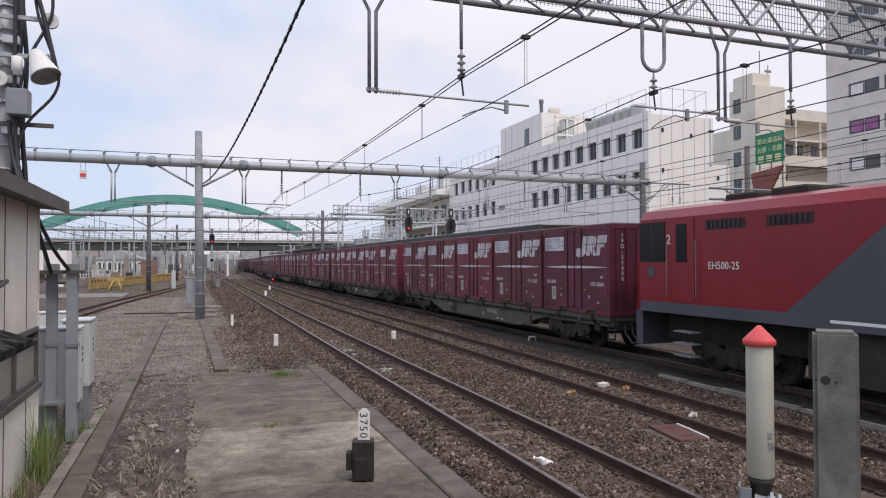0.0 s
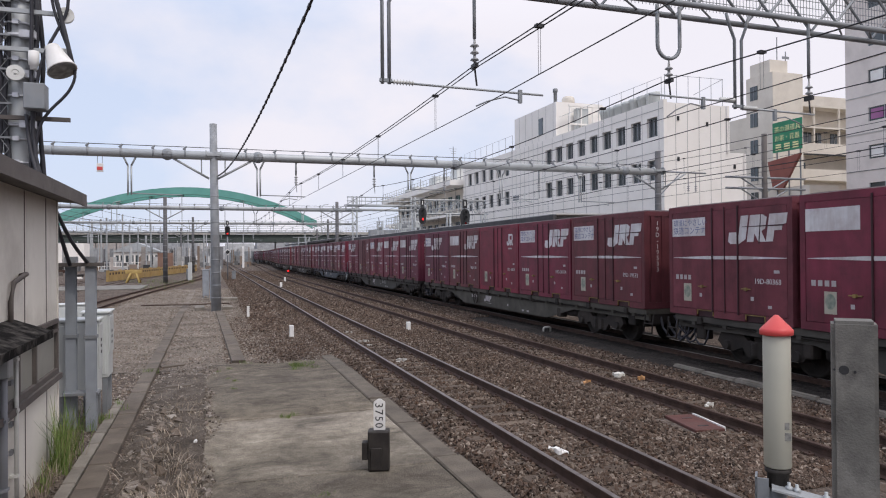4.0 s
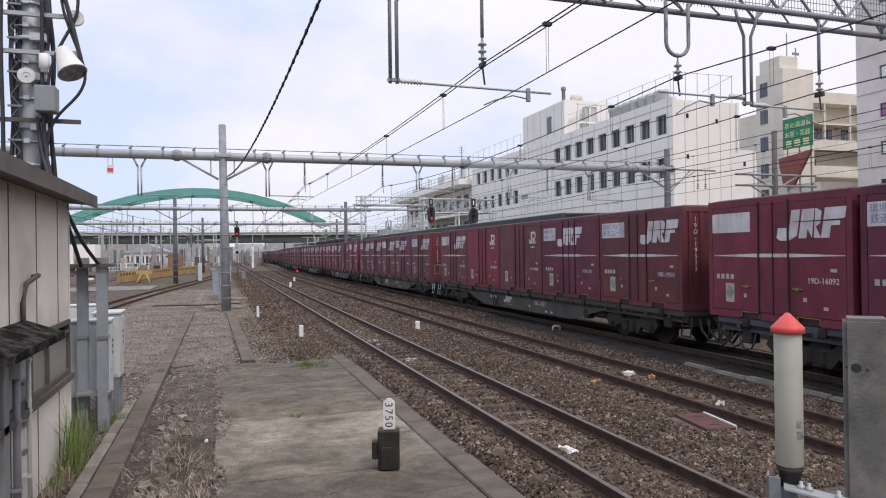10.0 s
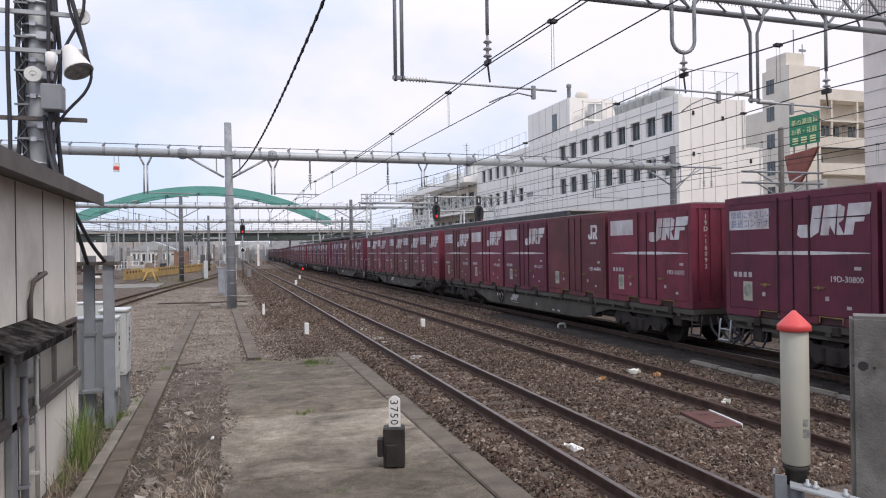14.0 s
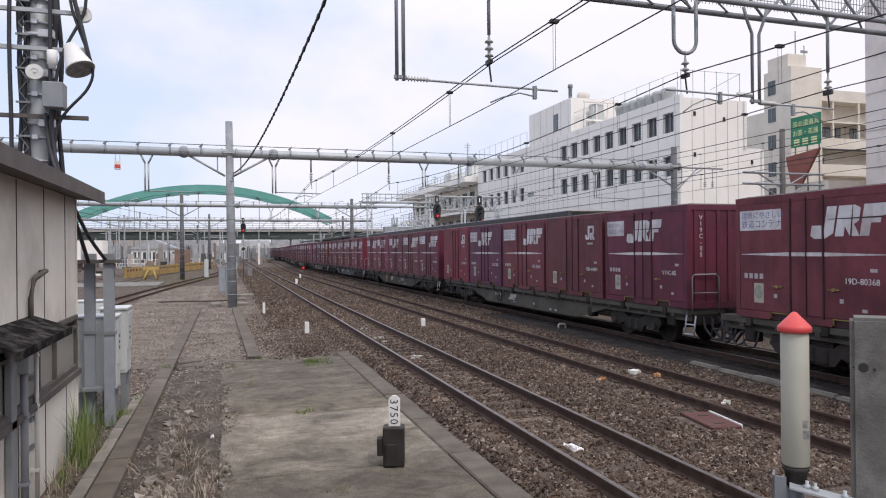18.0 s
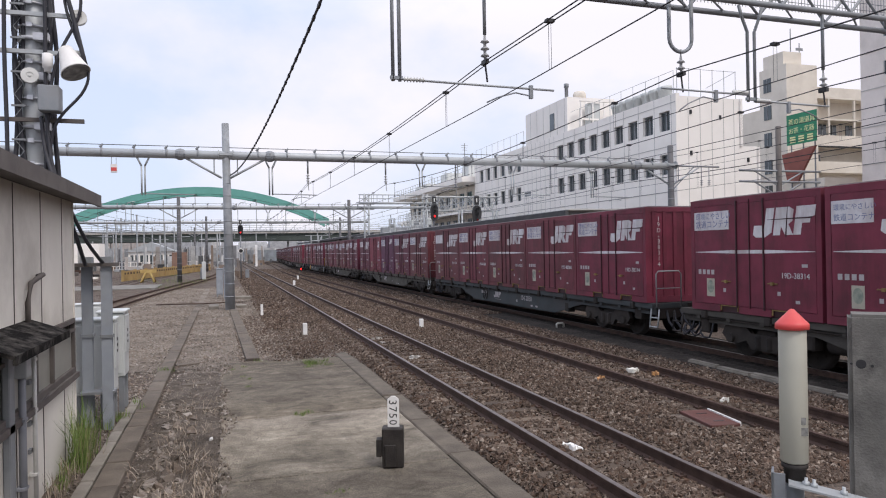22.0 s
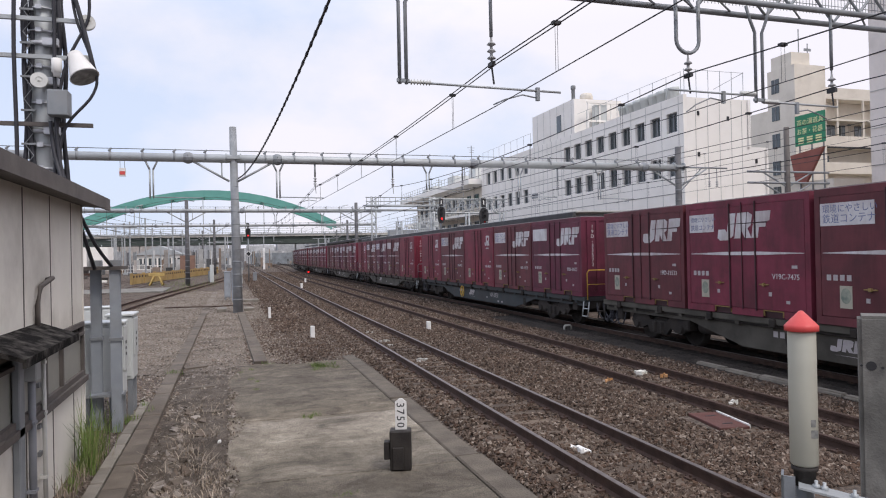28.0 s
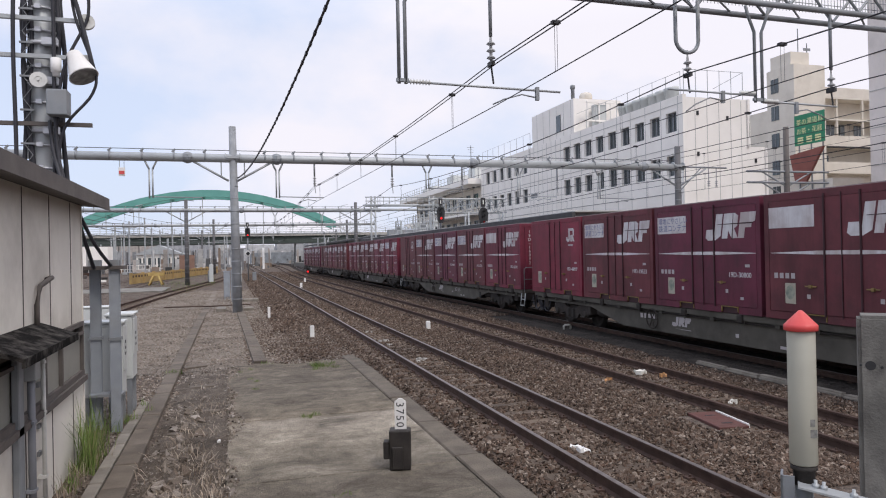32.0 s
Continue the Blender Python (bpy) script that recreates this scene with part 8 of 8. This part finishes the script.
    for k in range(3):
        bm = BM()
        y1 = 8.75 + 0.34 * k
        pipe(bm, [(-1.02, y1 - 0.14, 0.84), (-1.08, y1 - 0.13, 0.52), (-1.1, y1 - 0.05, 0.36 + 0.05 * k), (-1.1, y1 + 0.12, 0.34), (-1.09, y1 + 0.27, 0.44), (-1.06, y1 + 0.33, 0.66), (-1.02, y1 + 0.30, 0.84)], 0.022)
        part("brake_hose", bm, CABLE, w)
    bm = BM()
    for k in range(20):
        a, b = 2 * math.pi * k / 20, 2 * math.pi * (k + 1) / 20
        tube(bm, (-1.20, 2.3 + 0.25 * math.cos(a), 0.62 + 0.25 * math.sin(a)), (-1.20, 2.3 + 0.25 * math.cos(b), 0.62 + 0.25 * math.sin(b)), 0.02, seg=6)
    for k in range(3):
        a = math.pi * k / 3
        tube(bm, (-1.20, 2.3 - 0.25 * math.cos(a), 0.62 - 0.25 * math.sin(a)), (-1.20, 2.3 + 0.25 * math.cos(a), 0.62 + 0.25 * math.sin(a)), 0.014, seg=6)
    part("brake_wheel", bm, wheel, w, "yellow hand brake wheel" if wheel == YELLOW else "")
    bm = BM()
    if number != "107-1607":
        emblem(bm, -1.6, 0.50, 0.72, 0.24, 1.091 - CW / 2)
        plate(bm, [(-1.5, 0.445), (-0.85, 0.435), (-0.85, 0.45)], (-1.091, 0, 0), (0, -1, 0), (0, 0, 1), 0.004)
        part("sill_emblem", bm, DULL_DECAL, w)
    bm = BM()
    for u in (-3.0, -2.82, -2.64, -2.46):
        plate(bm, rect(u, u + 0.12, 0.60, 0.72), (-1.091, 0, 0), (0, -1, 0), (0, 0, 1), 0.004)
    plate(bm, rect(0.7, 0.8, 0.46, 0.54), (-1.091, 0, 0), (0, -1, 0), (0, 0, 1), 0.004)
    for u in (2.0, 2.4):
        plate(bm, rect(u, u + 0.16, 0.37, 0.43), (-1.091, 0, 0), (0, -1, 0), (0, 0, 1), 0.004)
    part("sill_bar", bm, DULL_DECAL, w)
    if number:
        lettering("wagon_number", number, face_side(-1.095, -1.1, 0.55), 0.26, DULL_DECAL, w, 0.002)
    return w


WAGONS = {
    "g": make_wagon(WAGON_GREY, "dusty grey container flat wagon with a white number", "107-1607"),
    "p": make_wagon(WAGON_GREY, "dusty grey container flat wagon on two bogies"),
    "q": make_wagon(WAGON_GREY, "dusty grey container flat wagon with an end hand rail", rails=(True, False)),
    "h": make_wagon(WAGON_DUN, "dusty dark grey container flat wagon with a white number", "104-1433"),
    "m": make_wagon(WAGON_DUN, "dusty dark grey container flat wagon with a white number", "104-2313"),
    "i": make_wagon(WAGON_DUN, "dusty dark grey container flat wagon with a white number", "104-1497", rails=(False, True)),
    "k": make_wagon(WAGON_DUN, "dusty dark grey container flat wagon with a white number", "104-537", DULL_YELLOW, (True, False)),
    "b": make_wagon(WAGON_BLUE, "blue-grey container flat wagon on two bogies", "106-71", rails=(True, False)),
    "d": make_wagon(WAGON_DARK, "dark teal container flat wagon on two bogies", "104-2850", YELLOW, (True, False)),
    "e": make_wagon(WAGON_DARK, "dark teal container flat wagon with a white number", "104-2850", rails=(True, False)),
    "n": make_wagon(WAGON_GREY, "dusty grey container flat wagon with a white number", "107-319", rails=(True, True)),
}
ORDER = ["g:sssss", "m:wvsws", "p:ssjwv", "h:wwsjv", "b:sswsw", "i:svjjw", "n:svwss", "p:wjwws", "p:sssvs", "q:vjsuj",
         "k:ssvvs", "e:ssssw", "q:sstjw", "p:sssvs", "d:wsjsj", "q:jwssj", "n:wsssj", "p:swsww", "p:sswsj", "p:wssws"]


def make_locomotive():
    L, hw, z0 = 25.0, 1.39, 0.0
    o = thing("locomotive", Matrix.Translation((0, -330, 0)), "red electric freight locomotive with a grey diagonal band", "locomotive")
    paint = surf("glossy_red_loco_paint", (0.20, 0.0065, 0.014), (0.235, 0.009, 0.018), 1.0, 0.30, bump=0.02, grime=(0.19, 0.02, 0.024), gscale=0.8, gamt=0.4)
    grey = surf("dark_grey_loco_paint", (0.062, 0.066, 0.08), (0.078, 0.082, 0.096), 1.0, 0.4, bump=0.02)
    end = L / 2
    cab_glass = surf("black_cab_glass", (0.008, 0.009, 0.010), (0.014, 0.015, 0.017), 1.0, 0.12, bump=0, spec=0.15)
    for s in (-1, 1):                       # two bodies with a gap between
        ya, yb = sorted((s * 0.25, s * end))
        bm = BM()
        sec = [(-hw, 1.28), (hw, 1.28), (hw, 3.46), (hw - 0.16, 3.66), (0.7, 3.78), (-0.7, 3.78), (-hw + 0.16, 3.66), (-hw, 3.46)]
        ra = [bm.verts.new((x, s * 0.25, z)) for x, z in sec]
        rb = [bm.verts.new((x, s * (end - 0.55), z)) for x, z in sec]
        rc = [bm.verts.new((x * 0.86, s * (end - (0.12 if z < 2.3 else 0.42)), z - (0.1 if z > 3.3 else 0))) for x, z in sec]
        for p, q in ((ra, rb), (rb, rc)):
            for i in range(8):
                bm.faces.new((p[i], p[(i + 1) % 8], q[(i + 1) % 8], q[i]))
        bm.faces.new(ra)
        bm.faces.new(rc)
        part("body", bm, paint, o)
        bm = BM()
        plate(bm, [(-s * 0.3, 1.28), (-s * (end - 0.57), 1.28), (-s * (end - 0.57), 1.52), (-s * (end - 5.0), 1.52), (-s * (end - 7.0), 3.05), (-s * 0.3, 3.05)], (-hw - 0.002, 0, 0), (0, -1, 0), (0, 0, 1), 0.006)
        part("grey_band", bm, grey, o, "dark grey diagonal band")
        bm = BM()
        plate(bm, rect(min(-s * 6.55, -s * 0.4), max(-s * 6.55, -s * 0.4), 1.40, 1.455), (-hw - 0.009, 0, 0), (0, -1, 0), (0, 0, 1), 0.004)
        part("white_line", bm, WHITE, o)
        for u, w in ((end - 3.45, 1.13), (end - 5.1, 1.08), (end - 9.0, 1.1)):
            bm = BM()
            for k in range(8):
                plate(bm, rect(-s * u - w / 2 + 0.05 + k * (w - 0.1) / 8, -s * u - w / 2 + (k + 0.8) * (w - 0.1) / 8, 3.16, 3.31), (-hw - 0.006, 0, 0), (0, -1, 0), (0, 0, 1), 0.02)
            g = part("vent", bm, BLACK, o, "dark louvred vent")
            bm = BM()
            plate(bm, rect(-s * u - w / 2, -s * u + w / 2, 3.13, 3.34), (-hw - 0.0005, 0, 0), (0, -1, 0), (0, 0, 1), 0.006)
            part("vent_back", bm, SEAM, g)
        bm = BM()
        uu = -s * (end - 2.12)
        plate(bm, rect(uu - 0.40, uu + 0.40, 1.56, 3.42), (-hw - 0.001, 0, 0), (0, -1, 0), (0, 0, 1), 0.012)
        dr = part("cab_door", bm, paint, o)
        bm = BM()
        plate(bm, rect(uu - 0.2, uu + 0.16, 2.45, 3.30), (-hw - 0.012, 0, 0), (0, -1, 0), (0, 0, 1), 0.008)
        part("door_window", bm, cab_glass, dr)
        bm = BM()
        uu = -s * (end - 1.06)
        plate(bm, rect(uu - 0.50, uu + 0.46, 2.46, 3.38), (-hw - 0.001, 0, 0), (0, -1, 0), (0, 0, 1), 0.012)
        cw_ = part("cab_window", bm, cab_glass, o)
        bm = BM()
        plate(bm, rect(uu - 0.02, uu + 0.02, 2.46, 3.38), (-hw - 0.013, 0, 0), (0, -1, 0), (0, 0, 1), 0.006)
        part("window_bar", bm, BLACK, cw_)
        bm = BM()
        box(bm, -1.0, 1.0, min(s * (end - 0.36), s * (end - 0.05)), max(s * (end - 0.36), s * (end - 0.05)), 2.58, 3.3)
        part("windscreen", bm, cab_glass, o)
        bm = BM()
        box(bm, -1.15, 1.15, min(s * (end - 0.32), s * (end - 0.05)), max(s * (end - 0.32), s * (end - 0.05)), 0.42, 1.28)
        part("skirt", bm, grey, o)
        for k, yy in enumerate((1.6, 3.2, 5.0, 8.2, 9.6)):
            bm = BM()
            box(bm, -0.5 - 0.1 * (k % 2), 0.6, s * yy - 0.45, s * yy + 0.45, 3.75, 3.95)
            part("roof_gear", bevelled(bm, 0.04), RUNNING, o)
        for yy in (3.2, 9.3):
            make_bogie(o, s * yy)
        bm = BM()
        box(bm, -1.2, 1.2, min(s * 5.2, s * 7.2), max(s * 5.2, s * 7.2), 0.35, 1.26)
        part("equipment_box", bm, RUNNING, o)
        bm = BM()
        box(bm, -0.75, 0.75, min(s * 0.6, s * (end - 0.8)), max(s * 0.6, s * (end - 0.8)), 0.62, 1.275)
        part("underframe", bm, RUNNING, o)
        bm = BM()
        for z in (0.35, 0.62, 0.88):
            box(bm, -1.42, -1.15, s * (end - 2.12) - 0.3, s * (end - 2.12) + 0.3, z, z + 0.03)
        part("cab_step", bm, GALV_DARK, o)
        bm = BM()
        for q in (-0.5, 0.48):
            pipe(bm, [(-hw - 0.01, s * (end - 2.12) + q, 1.62), (-hw - 0.06, s * (end - 2.12) + q, 1.68), (-hw - 0.06, s * (end - 2.12) + q, 2.9), (-hw - 0.01, s * (end - 2.12) + q, 2.96)], 0.010)
        part("cab_hand_rail", bm, GALV_DARK, o)
        part("cab_badge", plate(BM(), rect(-s * (end - 1.0) - 0.12, -s * (end - 1.0) + 0.12, 2.12, 2.34), (-hw - 0.002, 0, 0), (0, -1, 0), (0, 0, 1), 0.006), grey, o)
        lettering("cab_number", "2" if s > 0 else "1", face_side(-hw - 0.016, s * (end - 1.58) + (0 if s > 0 else 0.2), 2.86), 0.32, WHITE, o)
        lettering("loco_number", "EH500-25", face_side(-hw - 0.012, s * (end - 2.95) + (0 if s > 0 else 1.2), 2.30), 0.225, WHITE, o)
    bm = BM()
    box(bm, -1.1, 1.1, -0.26, 0.26, 1.1, 3.4)
    part("gangway", bm, CABLE, o)
    return o


# progress of the train along its track, in metres
WAY = [(0, 0), (2, 21.1), (6, 62.35), (10, 104.05), (14, 145.0), (18, 185.55), (20, 205.45), (22, 225.0), (24, 244.35), (28, 282.2), (30, 300.15), (32, 318.2)]


def gone(t):
    """Distance run at t seconds, through WAY in one smooth curve."""
    i = max(k for k in range(len(WAY) - 1) if WAY[k][0] <= t or k == 0)
    sl = []
    for k in (i, i + 1):
        a, b = WAY[max(0, k - 1)], WAY[min(len(WAY) - 1, k + 1)]
        sl.append((b[1] - a[1]) / (b[0] - a[0]))
    (ta, da), (tb, db) = WAY[i], WAY[i + 1]
    h = tb - ta
    u = (t - ta) / h
    return ((2 * u ** 3 - 3 * u ** 2 + 1) * da + (u ** 3 - 2 * u ** 2 + u) * h * sl[0] + (-2 * u ** 3 + 3 * u ** 2) * db + (u ** 3 - u ** 2) * h * sl[1])


def on_track(y, half):
    """Pose on the train's track with the bogie centres half a metre count ahead of and behind y."""
    a, b = Vector((bend_train(y - half), y - half, RAIL_Z)), Vector((bend_train(y + half), y + half, RAIL_Z))
    d = b - a
    return Matrix.Translation((a + b) / 2) @ Matrix.Rotation(-math.atan2(d.x, d.y), 4, "Z")


FRONT = 16.02          # where the first container's front corner stands at the start
HEAD = FRONT - 0.55    # coupling between locomotive and first wagon
TIMES = [0.5 * k for k in range(65)]
MOVERS = []


def motions():
    for ob, y0, half, rel in MOVERS:
        walk(ob, [(t, on_track(y0 - gone(t), half) @ rel) for t in TIMES])
    spins = [(t, gone(t) / 0.43) for t in [k / 30 for k in range(961)]]
    for ob, y0, half, rel in MOVERS:
        for axle in [c for b in ob.children if b.name.startswith("bogie") for c in b.children if c.name.startswith("wheelset")]:
            hub = axle.location.copy()
            walk(axle, [(t, Matrix.Translation(hub) @ Matrix.Rotation(a, 4, "X")) for t, a in spins])


loco = make_locomotive()
MOVERS.append((loco, HEAD - 12.5 - 0.5, 6.25, Matrix()))
# loads set off their wagon's middle, front and rear
SHIFT = {0: (-0.06, -0.06), 1: (0.1, 0.15), 2: (0.0, -0.3), 3: (-0.2, -0.05), 4: (0.2, 0.2), 5: (0.0, -0.43), 6: (0.3, 0.0), 8: (-0.2, -0.55),
         9: (-0.05, 0.0), 10: (-0.2, -0.5), 11: (0.18, -0.3), 12: (-0.05, 0.0), 13: (0.0, -0.2), 14: (0.05, -0.25), 15: (0.3, 0.1), 17: (-0.2, -0.2), 18: (0.2, 0.2)}
used = set()
rnd = random.Random(4)
for n, row in enumerate(ORDER):
    kind, load = row.split(":")
    yc = HEAD + 20.4 * n + 10.2
    src = WAGONS[kind]
    w = src if src not in used else copy_thing(src, src.matrix_basis.copy())
    used.add(src)
    MOVERS.append((w, yc, 7.1, Matrix()))
    fa, fb = SHIFT.get(n, (0.0, 0.0))
    for k, c in enumerate(load):
        src = rnd.choice(CONTAINERS[c])
        ob = src if src not in used else copy_thing(src, src.matrix_basis.copy())
        used.add(src)
        MOVERS.append((ob, yc, 7.1, Matrix.Translation((0, (k - 2) * PITCH + fa + (fb - fa) * k / 4, 1.0))))

motions()
